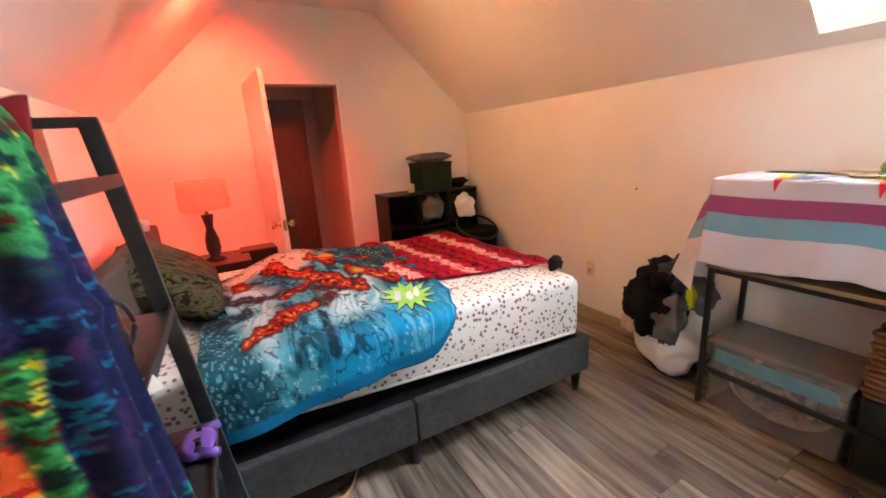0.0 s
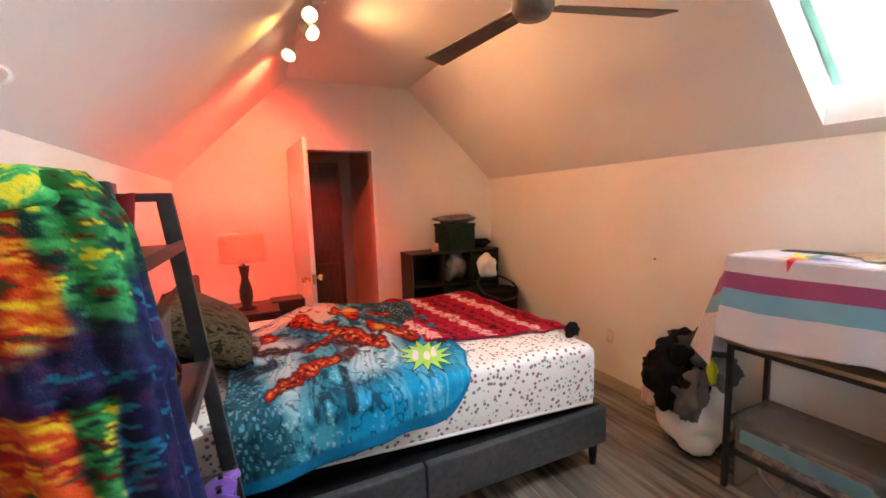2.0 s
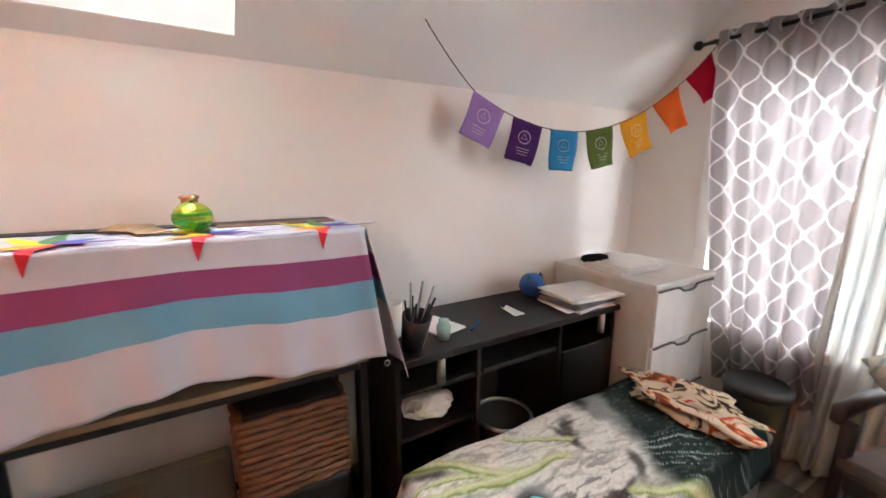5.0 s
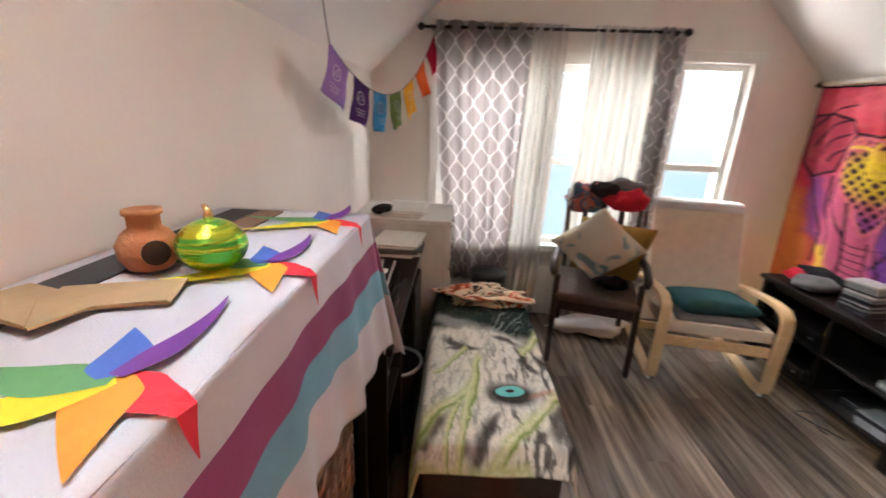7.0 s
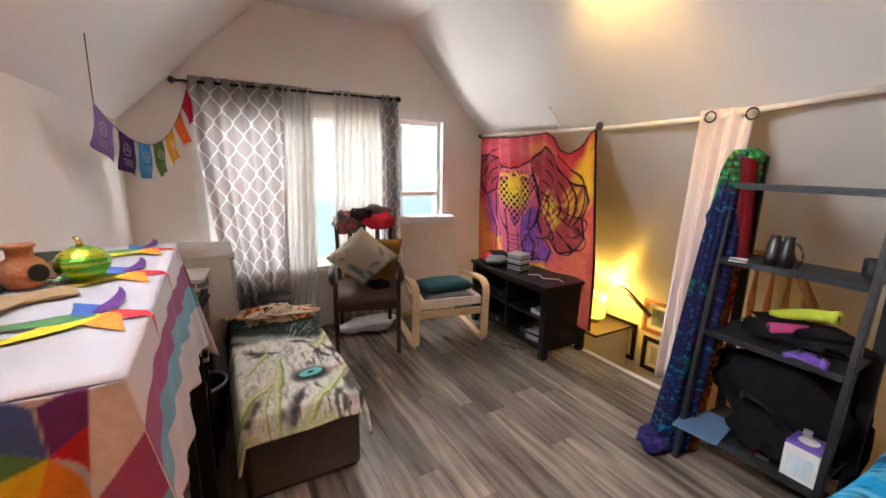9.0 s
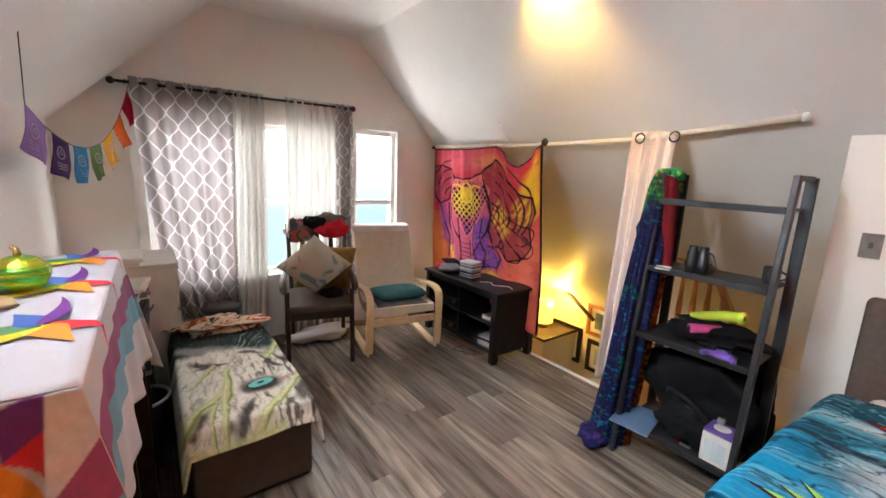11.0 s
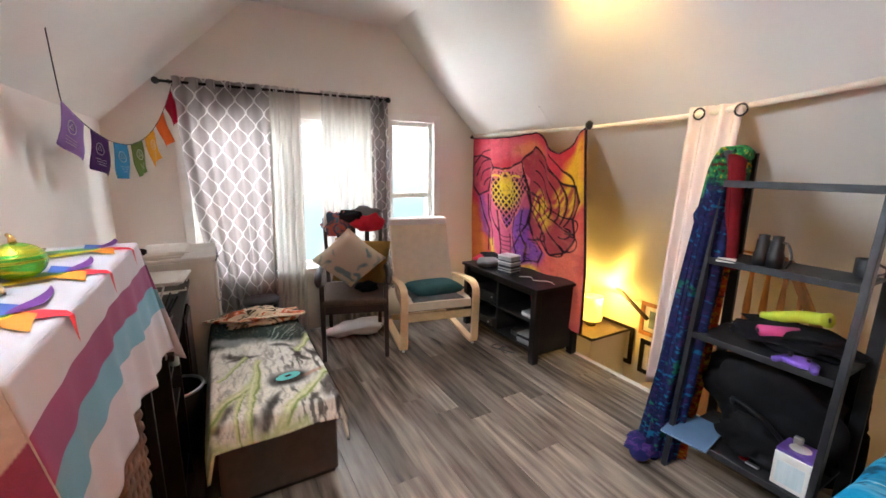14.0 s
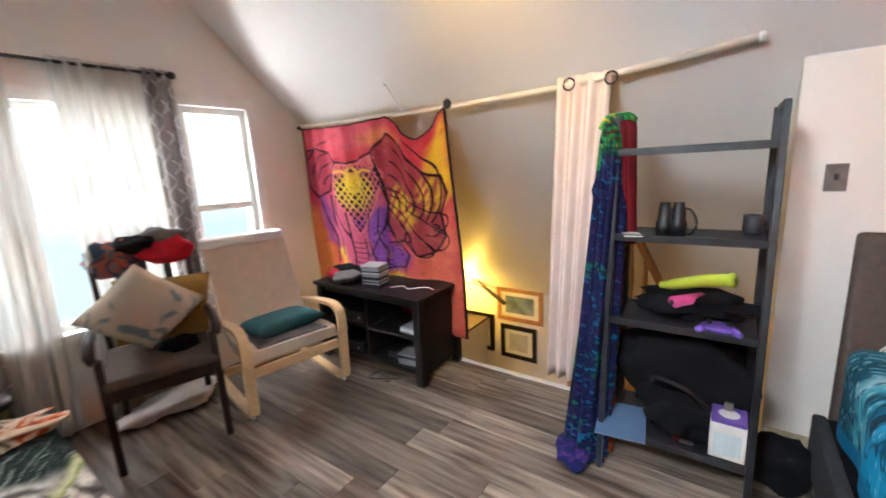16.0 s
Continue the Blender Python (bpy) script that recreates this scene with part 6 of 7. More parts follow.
solid("charging_cable", tube(curve_through([(-2.35, -0.82, 0.604), (-2.42, -0.76, 0.604), (-2.38, -0.68, 0.604), (-2.46, -0.60, 0.604), (-2.44, -0.52, 0.604)]), 0.003, 6), TRIM, "thin white charging cord on the media stand", "cord", m=pose(-2.4, -0.7, 0.602))
for i, (x, y, z, w, d, h, mm, nm, lb_) in enumerate(((-2.42, -0.78, 0.102, 0.20, 0.16, 0.05, BLACKP, "disc_player", "flat black player on the bottom shelf"), (-2.40, -1.22, 0.102, 0.28, 0.34, 0.07, BLACKP, "video_recorder", "black video recorder on the bottom shelf"), (-2.42, -1.22, 0.317, 0.26, 0.34, 0.08, BLACKP, "media_box", "black media box on the middle shelf"))):
    t_ = thing(nm, pose(x, y, z), lb_, "electronics")
    part("case", box(x - w / 2, x + w / 2, y - d / 2, y + d / 2, z, z + h, 0.006), mm, t_)
    part("face", box(x + w / 2 + 0.0005, x + w / 2 + 0.004, y - d / 2 + 0.02, y + d / 2 - 0.02, z + 0.015, z + h - 0.015), GREYM, t_)
    part("button", box(x + w / 2 + 0.004, x + w / 2 + 0.007, y + d / 2 - 0.05, y + d / 2 - 0.035, z + h / 2 - 0.006, z + h / 2 + 0.006), STEEL, t_)
solid("tangled_cable", tube(curve_through([(-2.2 + 0.06 * math.sin(i * 2.3), -0.80 + 0.02 * i * math.cos(i * 1.7), 0.012 + 0.01 * (i % 2)) for i in range(9)]), 0.004, 6), BLACKP, "tangle of black cables below the media stand", "cable", m=pose(-2.2, -0.8, 0))

# ---- pole, tapestry, white curtain ----
pole = thing("hanging_pole", pose(-2.58, -0.4, 1.76), "long white pole hung from the sloped ceiling", "curtain pole")
part("pole", tube([(-2.60, -1.94, 1.775), (-2.595, -0.43, 1.748), (-2.585, 0.3, 1.758), (-2.57, 1.08, 1.825)], 0.016, 14), mat("cream_pole_paint", (0.72, 0.66, 0.56), (0.66, 0.60, 0.5), 0.5, 10), pole, smooth=True)
for y, zz in ((-0.80, 1.76), (1.05, 1.82)):
    part("cord", tube([(-2.585, y, zz), (-2.62 + 0.12, y - 0.06, zz + 0.17)], 0.005, 6), TRIM, pole, "short hanging cord")
    part("hook", lathe([(0.012, 0), (0.009, 0.012), (0.003, 0.014)], (-2.50, y - 0.06, zz + 0.165), 8), STEEL, pole)
part("finial", moved(lathe([(0.012, -0.03), (0.026, -0.012), (0.026, 0.012), (0.01, 0.03)], sides=14), Matrix.Translation((-2.575, -0.43, 1.765))), BLACKP, pole, "black round knob", smooth=True)
part("end_cap", lathe([(0.016, 0), (0.024, 0.015), (0.008, 0.035)], (-2.59, -1.93, 1.75), 12), BLACKP, pole, smooth=True)
part("end_cap", moved(lathe([(0.02, 0), (0.02, 0.02), (0.012, 0.025)], sides=12), Matrix.Translation((-2.57, 1.075, 1.825)) @ Matrix.Rotation(radians(-90), 4, "X")), TRIM, pole, smooth=True)


def math_node(nt, op, a, b=None, c=None):
    n = nt.nodes.new("ShaderNodeMath")
    n.operation = op
    for i, v in enumerate((a, b, c)):
        if v is None:
            continue
        if isinstance(v, (int, float)):
            n.inputs[i].default_value = v
        else:
            nt.links.new(v, n.inputs[i])
    return n.outputs[0]


tp = thing("tapestry", pose(-2.585, -1.15, 1.76), "tie-dyed cotton tapestry in red, orange and violet with dark linework", "tapestry")


def tapestry(u, v):
    y = -1.88 + 1.43 * u + 0.10 * v * (u - 0.0) - 0.02 * v
    scallop = 0.015 * math.sin(math.pi * min(1, u / 0.66)) + 0.17 * math.sin(math.pi * max(0, (u - 0.66) / 0.34)) ** 1.3
    if u > 0.60:
        y -= 0.0
    z = 1.745 - scallop * (1 - v) ** 1.5 - 1.52 * v
    x = -2.572 + 0.016 * math.sin(u * 26 + 2 * v) * (0.3 + v) + 0.03 * math.sin(u * 9 + 4 * v) * v + 0.012 * math.sin(u * 60) * (1 - v)
    return Vector((max(-2.71, min(-2.53, x)) - 0.05 * (1 if v > 0.7 else v / 0.7) * 0.9, y, z))


def arc(cx, cy, rx, ry, a0, a1, n=14):
    return [(cx + rx * math.cos(math.radians(a0 + (a1 - a0) * k / n)), cy + ry * math.sin(math.radians(a0 + (a1 - a0) * k / n))) for k in range(n + 1)]


def elephant_print(nu, nv):
    """A tie-dyed ground with an elephant's head drawn in black: spread ears, a lattice brow, a scaled trunk."""
    u, v = grid_uv(nu, nv)
    X, Y = 200 + 595 * u, 140 + 859 * v
    wx, wy = X + 60 * (fbm(X / 90, Y / 90, 31) - 0.5), Y + 60 * (fbm(X / 90, Y / 90, 32) - 0.5)
    d = Dyed(wx, wy, (0.55, 0.045, 0.075))
    d.spot(430, 190, 170, 60, (0.70, 0.13, 0.17), 0.8, 0.8)
    d.spot(540, 215, 70, 30, (0.72, 0.26, 0.10), 0.8, 0.8)
    d.area([(640, 560), (800, 480), (800, 1000), (600, 1000)], (0.72, 0.16, 0.10), 60)
    d.area([(190, 480), (250, 520), (300, 1000), (190, 1000)], (0.70, 0.20, 0.05), 30)
    d.area([(740, 190), (790, 160), (795, 420), (700, 500), (690, 420)], (0.75, 0.46, 0.03), 26)
    d.area([(255, 450), (300, 440), (330, 640), (300, 700), (265, 640)], (0.22, 0.05, 0.20), 18)
    d.area([(300, 420), (540, 400), (560, 640), (625, 690), (600, 750), (490, 790), (420, 860), (300, 700)], (0.50, 0.09, 0.17), 18)
    d.area([(460, 500), (560, 480), (570, 640), (625, 690), (600, 750), (500, 770), (450, 640)], (0.19, 0.055, 0.30), 22)
    d.area([(480, 800), (560, 760), (620, 790), (620, 900), (470, 900)], (0.70, 0.44, 0.04), 22)
    d.area([(290, 690), (340, 690), (350, 770), (310, 780)], (0.68, 0.42, 0.04), 16)
    d.X, d.Y = X, Y
    ear_r = [(510, 262), (580, 200), (680, 262), (760, 345), (776, 425), (742, 482), (750, 580), (712, 640), (655, 672), (612, 625), (575, 640), (548, 560), (556, 480), (546, 400), (530, 330)]
    ear_l = [(205, 240), (262, 226), (320, 250), (347, 292), (318, 340), (300, 420), (245, 450), (216, 400)]
    mr = d.area(ear_r, (0.30, 0.042, 0.060), 3, 0.88)
    ml = d.area(ear_l, (0.34, 0.045, 0.075), 3, 0.85)
    streak = fbm((X + 0.45 * Y) / 12, (Y - 0.45 * X) / 60, 35, 3)
    d.lay(mr * ease(0.42, 0.62, streak) * (1 - ease(0.5, 1.1, np.hypot((X - 615) / 60, (Y - 480) / 100))), (0.66, 0.42, 0.03))
    d.lay(mr * ease(0.35, 0.6, streak) * (1 - ease(0.6, 1.1, np.hypot((X - 715) / 48, (Y - 390) / 90))), (0.70, 0.45, 0.03))
    ink = (0.018, 0.008, 0.016)
    for k in range(6):
        d.stroke(arc(545, 470 - 20 * k, 60 + 30 * k, 60 + 34 * k, -80 + 4 * k, 18 + 4 * k), 3.4, ink)
    for a, b in (((560, 500), (650, 668)), ((560, 470), (700, 640)), ((565, 440), (745, 560)), ((560, 420), (740, 480)), ((600, 560), (610, 620))):
        d.stroke([a, ((a[0] + b[0]) / 2 + 14, (a[1] + b[1]) / 2 - 12), b], 3.2, ink)
    for cx, cy, r in ((735, 520, 32), (722, 600, 38), (668, 640, 34), (612, 600, 26), (705, 545, 28)):
        d.stroke(arc(cx, cy, r, r, -70, 130), 3.4, ink)
    for k in range(4):
        d.stroke(arc(330, 400 - 18 * k, 50 + 24 * k, 60 + 30 * k, 190, 262), 3.2, ink)
    # brow lattice
    brow = [(318, 385), (345, 292), (410, 312), (502, 276), (546, 350), (540, 405), (482, 520), (412, 620), (362, 520), (320, 440)]
    inb = d.area(brow, (0.60, 0.12, 0.16), 3, 0.9)
    d.lay(inb * (1 - ease(0.6, 1.15, np.hypot((X - 412) / 95, (Y - 420) / 95))), (0.74, 0.50, 0.03))
    d.lay(inb * ease(520, 580, Y), (0.32, 0.06, 0.26))
    A, B = (X - 412) / 27 + (Y - 620) / 38, (X - 412) / 27 - (Y - 620) / 38
    fa, fb_ = np.abs(A - np.round(A)), np.abs(B - np.round(B))
    dia = ease(0.12, 0.17, np.minimum(fa, fb_))
    core = 1 - ease(0.8, 1.0, np.hypot((X - 412) / 36, (Y - 385) / 52))
    d.lay(inb * dia * (1 - core) * ease(300, 318, Y), (0.026, 0.012, 0.03))
    fine = np.abs(fbm(X / 9, Y / 9, 37, 2) - 0.5)
    d.lay(core * (1 - ease(0.02, 0.05, fine)) * 0.8, (0.22, 0.12, 0.02))
    for cx, cy, sx in ((355, 315, 1), (500, 300, -1)):
        d.stroke(arc(cx, cy, 26, 24, 20, 330), 5.5, (0.64, 0.14, 0.16))
        d.stroke(arc(cx, cy, 10, 10, 0, 300), 4, (0.64, 0.16, 0.14))
    for sx in (-1, 1):
        d.stroke(arc(412 + sx * 55, 372, 50, 40, 180 if sx > 0 else 0, 300 if sx > 0 else -120), 5, (0.74, 0.48, 0.05))
    d.stroke([(412, 305), (392, 340), (412, 372), (432, 340), (412, 305)], 4.5, (0.74, 0.44, 0.06))
    d.stroke(brow + [brow[0]], 4.5, (0.62, 0.14, 0.17))
    for ln in (ear_r + [ear_r[0]], ear_l + [ear_l[0]], [(345, 290), (400, 298), (440, 290), (505, 262)]):
        d.stroke(ln, 4.6, ink)
    # cheeks, scaled trunk and jaw
    cell = np.abs(fbm(X / 34, Y / 48, 39, 2) - 0.5)
    lowm = ease(560, 600, Y) * (1 - ease(760, 800, Y)) * ease(430, 450, X) * (1 - ease(600, 625, X)) + ease(450, 520, Y) * (1 - ease(640, 680, Y)) * ease(475, 490, X) * (1 - ease(545, 560, X))
    d.lay((1 - ease(0.006, 0.02, cell)) * np.clip(lowm, 0, 1), ink)
    for pts in ([(540, 405), (556, 480), (540, 570), (500, 640), (470, 700)], [(300, 440), (300, 560), (330, 640), (330, 720)], [(548, 640), (590, 640), (622, 680), (600, 740), (540, 750), (490, 790)], [(362, 520), (372, 640), (380, 720), (372, 860)], [(430, 640), (440, 720), (470, 860)], [(320, 440), (310, 520), (350, 600), (372, 640)], [(250, 460), (275, 560), (300, 640), (290, 760)], [(470, 520), (455, 640), (490, 720), (480, 800)], [(520, 500), (505, 600), (540, 680), (530, 740)]):
        d.stroke(pts, 3.8, ink)
    for k in range(9):
        y = 650 + 24 * k
        d.stroke(arc(406 + 2 * k, y, 30, 9, 10, 170, 8), 2.0, ink)
    for k in range(5):
        d.stroke([(492 + 24 * k, 800 - 4 * k), (484 + 26 * k, 900)], 2.6, (0.16, 0.07, 0.02))
    d.lay(ease(0.55, 0.75, fbm(X / 30, Y / 30, 41)) * 0.22, (0.16, 0.02, 0.05))
    d.lay(ease(0.55, 0.75, fbm(X / 26, Y / 26, 43)) * 0.10, (0.78, 0.36, 0.22))
    return d.c * 0.84


part("cloth", printed(tapestry, elephant_print(210, 220), 0.003), dyed_cloth("sunset_tie_dye_cotton"), tp, smooth=True)
LINE = mat("black_line_dye", (0.02, 0.008, 0.015), None, 0.9)
part("hem", tube([tapestry(1, i / 20) + Vector((0.003, 0, 0)) for i in range(21)], 0.010, 6), LINE, tp, "dark hem")
part("hem", tube([tapestry(i / 40, 0) + Vector((0.003, 0, 0.002)) for i in range(41)], 0.006, 6), LINE, tp, "dark hem")
wc = thing("white_curtain", pose(-2.58, 0.4, 1.75), "narrow pinkish-white grommet curtain gathered on the pole", "curtain")


def wcurt(u, v):
    w = 0.27 - 0.05 * v
    y = 0.26 + w * u - 0.06 * v
    return (-2.578 + 0.03 * math.sin(u * 22) * (0.6 + 0.4 * v), y, 1.80 - 1.66 * v)


part("cloth", sheet(wcurt, 60, 24, 0.003), mat("pinkish_white_cotton", (0.74, 0.62, 0.57), (0.70, 0.58, 0.53), 0.9, 6, bump=0.2, bscale=350), wc, smooth=True)
for y in (0.33, 0.53):
    part("grommet", tube([(-2.545, y + 0.028 * math.cos(i * math.tau / 18), 1.76 + 0.028 * math.sin(i * math.tau / 18)) for i in range(18)], 0.005, 8, close=True), GREYM, wc, "dark metal grommet ring", smooth=True)

# ---- ladder shelf ----
ls = thing("ladder_shelf", pose(-2.3, 0.9, 0), "dark grey metal ladder shelf with four shelves and clutter", "shelf")
LY0, LY1, LB = 0.625, 1.165, -2.52


def front_x(z):
    return -2.135 - 0.168 * z / 1.557


for y in (LY0, LY1):
    part("front_post", beam((front_x(0), y, 0.0), (front_x(1.55), y, 1.55), 0.024, 0.042, 0.003), GREYM, ls)
    part("back_post", beam((LB, y, 0.0), (LB, y, 1.55), 0.022, 0.045, 0.003), GREYM, ls)
    part("top_bar", beam((LB, y, 1.545), (front_x(1.55) + 0.02, y, 1.545), 0.022, 0.024, 0.003), GREYM, ls)
for z in (0.20, 0.70, 1.06, 1.41):
    fx = front_x(z)
    part("shelf_board", box(LB + 0.012, fx + 0.012, LY0 + 0.013, LY1 - 0.013, z - 0.01, z + 0.004, 0.002), GREYM, ls)
    part("front_lip", box(fx + 0.0125, fx + 0.022, LY0 + 0.013, LY1 - 0.013, z - 0.016, z + 0.014, 0.002), GREYM, ls)


def bunny_mug(name, x, y, z, label):
    t = thing(name, pose(x, y, z), label, "mug")
    part("body", lathe([(0.028, 0), (0.034, 0.01), (0.034, 0.075), (0.031, 0.076), (0.03, 0.06)], (x, y, z), 18), GREYM, t, smooth=True)
    part("handle", tube([(x, y + 0.034, z + 0.06), (x, y + 0.055, z + 0.05), (x, y + 0.055, z + 0.03), (x, y + 0.034, z + 0.018)], 0.005, 6), GREYM, t)


bunny_mug("grey_mug", -2.42, 1.11, 1.066, "dark grey enamel mug on the ladder shelf")
bn_ = thing("binoculars", pose(-2.30, 0.84, 1.066), "black binoculars standing on end with a strap", "binoculars")
for dy in (-0.025, 0.025):
    part("barrel", lathe([(0.030, 0), (0.032, 0.05), (0.026, 0.065), (0.024, 0.11), (0.02, 0.115), (0.02, 0.135)], (-2.30, 0.84 + dy, 1.066), 16), BLACKP, bn_, smooth=True)
part("bridge", box(-2.312, -2.288, 0.82, 0.86, 1.10, 1.15, 0.004), BLACKP, bn_)
part("strap", tube(curve_through([(-2.30, 0.875, 1.18), (-2.28, 0.91, 1.17), (-2.27, 0.93, 1.12), (-2.28, 0.915, 1.08), (-2.30, 0.90, 1.075)]), 0.005, 6), BLACKP, bn_, "black neck strap")
solid("small_card", moved(box(-0.05, 0.05, -0.035, 0.035, 0, 0.004, 0.001), pose(-2.26, 0.70, 1.066, 0, 0, 20)), PAPER, "small pale card on the ladder shelf", "card", m=pose(-2.26, 0.70, 1.066))
ym = thing("rolled_mat", pose(-2.42, 0.98, 0.706), "yellow-green foam roll with a spiral end", "foam roll")
part("roll", tube(curve_through([(-2.46, 0.80, 0.80), (-2.42, 0.88, 0.83), (-2.37, 0.97, 0.868), (-2.32, 1.065, 0.895)]), [0.020] * 4 + [0.026] * 14 + [0.031], 16), mat("yellow_green_foam", (0.42, 0.50, 0.03), (0.36, 0.43, 0.03), 0.8, 20), ym, smooth=True)
# the roll is solid; a black disc shows the shade in its end
part("hole_shade", moved(lathe([(0.012, 0), (0.010, 0.003), (0.001, 0.0035)], sides=12), Matrix.Translation((-2.3185, 1.068, 0.896)) @ Matrix.Rotation(radians(-80), 4, "X")), BLACKP, ym)
# pink foam roller
pk = thing("pink_roller", pose(-2.30, 0.90, 0.706), "pink foam roller lying on the ladder shelf", "foam roller")
part("roll", tube([(-2.38, 0.97, 0.79), (-2.265, 0.865, 0.79)], 0.025, 16), mat("pink_foam", (0.5, 0.05, 0.2), (0.42, 0.04, 0.17), 0.7, 20), pk, smooth=True)
# black disc again for the shaded hollow of the roller
part("hole_shade", moved(lathe([(0.012, 0), (0.010, 0.003), (0.001, 0.0035)], sides=12), look((-2.2635, 0.8636, 0.79), (-2.38, 0.97, 0.79))), BLACKP, pk)
VIOL = mat("violet_plastic", (0.14, 0.07, 0.36), (0.11, 0.055, 0.30), 0.4, 20)
pp = thing("game_controller", pose(-2.24, 1.03, 0.706), "violet plastic game controller on the ladder shelf", "controller")
part("body", moved(lump(0.09, 0.13, 0.035, 91, 0.15), Matrix.Translation((-2.23, 1.03, 0.706))), VIOL, pp, smooth=True)
for dy in (-0.06, 0.06):
    part("grip", tube([(-2.23, 1.03 + dy * 0.7, 0.722), (-2.18, 1.03 + dy * 1.1, 0.722)], [0.018, 0.012], 10), VIOL, pp, smooth=True)
    part("stick", lathe([(0.008, 0), (0.006, 0.012), (0.01, 0.016), (0.002, 0.019)], (-2.225, 1.03 + dy * 0.5, 0.738), 10), BLACKP, pp)
bp_ = thing("backpack", pose(-2.38, 0.97, 0.206), "black backpack slumped on the low shelf", "backpack")
part("body", moved(lump(0.25, 0.46, 0.42, 93, 0.6, 4), Matrix.Translation((-2.42, 0.90, 0.206))), DARKF, bp_, smooth=True)
part("front_pocket", moved(lump(0.14, 0.24, 0.17, 95, 0.7, 4), Matrix.Translation((-2.26, 0.92, 0.206))), DARKF, bp_, "black zipped pocket", smooth=True)
part("strap", tube(curve_through([(-2.30, 0.80, 0.40), (-2.22, 0.84, 0.46), (-2.20, 0.95, 0.44), (-2.24, 1.02, 0.36), (-2.22, 1.08, 0.30)]), 0.010, 6), BLACKP, bp_, "looped strap", smooth=True)
part("buckle", box(-2.215, -2.195, 1.07, 1.10, 0.40, 0.43, 0.004), STEEL, bp_)
solid("dark_blanket", moved(lump(0.24, 0.40, 0.10, 94, 0.7, 4), Matrix.Translation((-2.40, 0.93, 0.706))), DARKF, "folded dark blanket on the shelf", "blanket", smooth=True, m=pose(-2.42, 0.92, 0.706))
bf = thing("blue_folder", pose(-2.20, 0.70, 0.216, 0, 4, 8), "slate blue folder jutting out over the shelf edge", "folder")
part("cover", box(-0.12, 0.12, -0.10, 0.10, 0, 0.004, 0.001), mat("slate_blue_card", (0.10, 0.17, 0.28), (0.08, 0.14, 0.24), 0.45, 10), bf, local=True)
part("pages", box(-0.115, 0.118, -0.098, 0.098, 0.0045, 0.006), PAPER, bf, local=True)
part("cover", box(-0.12, 0.12, -0.10, 0.10, 0.0065, 0.010, 0.001), mat("slate_blue_card", (0.10, 0.17, 0.28), (0.08, 0.14, 0.24), 0.45, 10), bf, local=True)
rt = thing("red_tool", pose(-2.24, 0.93, 0.208), "small red and black folding tool", "tool")
part("body", box(-2.28, -2.20, 0.90, 0.93, 0.206, 0.222, 0.006), REDF, rt)
part("blade", box(-2.21, -2.19, 0.93, 0.98, 0.206, 0.214, 0.002), STEEL, rt)
tb_ = thing("tissue_box", pose(-2.225, 1.09, 0.206), "white and violet tissue box on the low shelf", "tissue box")
part("box", box(-2.285, -2.165, 1.03, 1.15, 0.206, 0.355, 0.004), PAPER, tb_)
part("top_panel", box(-2.283, -2.167, 1.032, 1.148, 0.3555, 0.372, 0.003), VIOL, tb_, "violet top panel")
part("opening", lathe([(0.036, 0), (0.030, 0.002), (0.002, 0.0025)], (-2.225, 1.09, 0.3725), 18), PAPER, tb_, "pale oval opening")
part("printed_mark", box(-2.1645, -2.1635, 1.045, 1.135, 0.225, 0.32), mat("pale_teal_print", (0.48, 0.58, 0.60), (0.62, 0.68, 0.70), 0.6, 40, stretch=(1, 1, 0.1)), tb_, "pale printed panel")

# tie-dyed garment draped over the shelf end
sc = thing("tie_dye_robe", pose(-2.3, 0.56, 0), "long tie-dyed robe hanging over the shelf end", "robe")


def robe(u, v):
    """A hanging gathered tube of cloth, open at the back."""
    a = math.radians(-165 + 320 * u)
    f = (0.012 * math.sin(u * 34 + 3 * v) + 0.008 * math.sin(u * 71 - 2 * v)) * (0.3 + v)
    neck = 1 - 0.35 * max(0, 1 - v * 14) ** 2
    z = 1.57 - 1.56 * v + 0.01 * math.sin(u * 20) * v
    fold = 0.012 * max(0.0, 1 - abs(v - 0.20) * 40) if u < 0.55 else 0.0
    return (-2.39 + 0.168 * v + (0.124 - 0.005 * v + f + fold) * neck * math.cos(a), 0.605 - 0.055 * v + (0.060 + 0.032 * v + f + fold) * neck * math.sin(a), z)


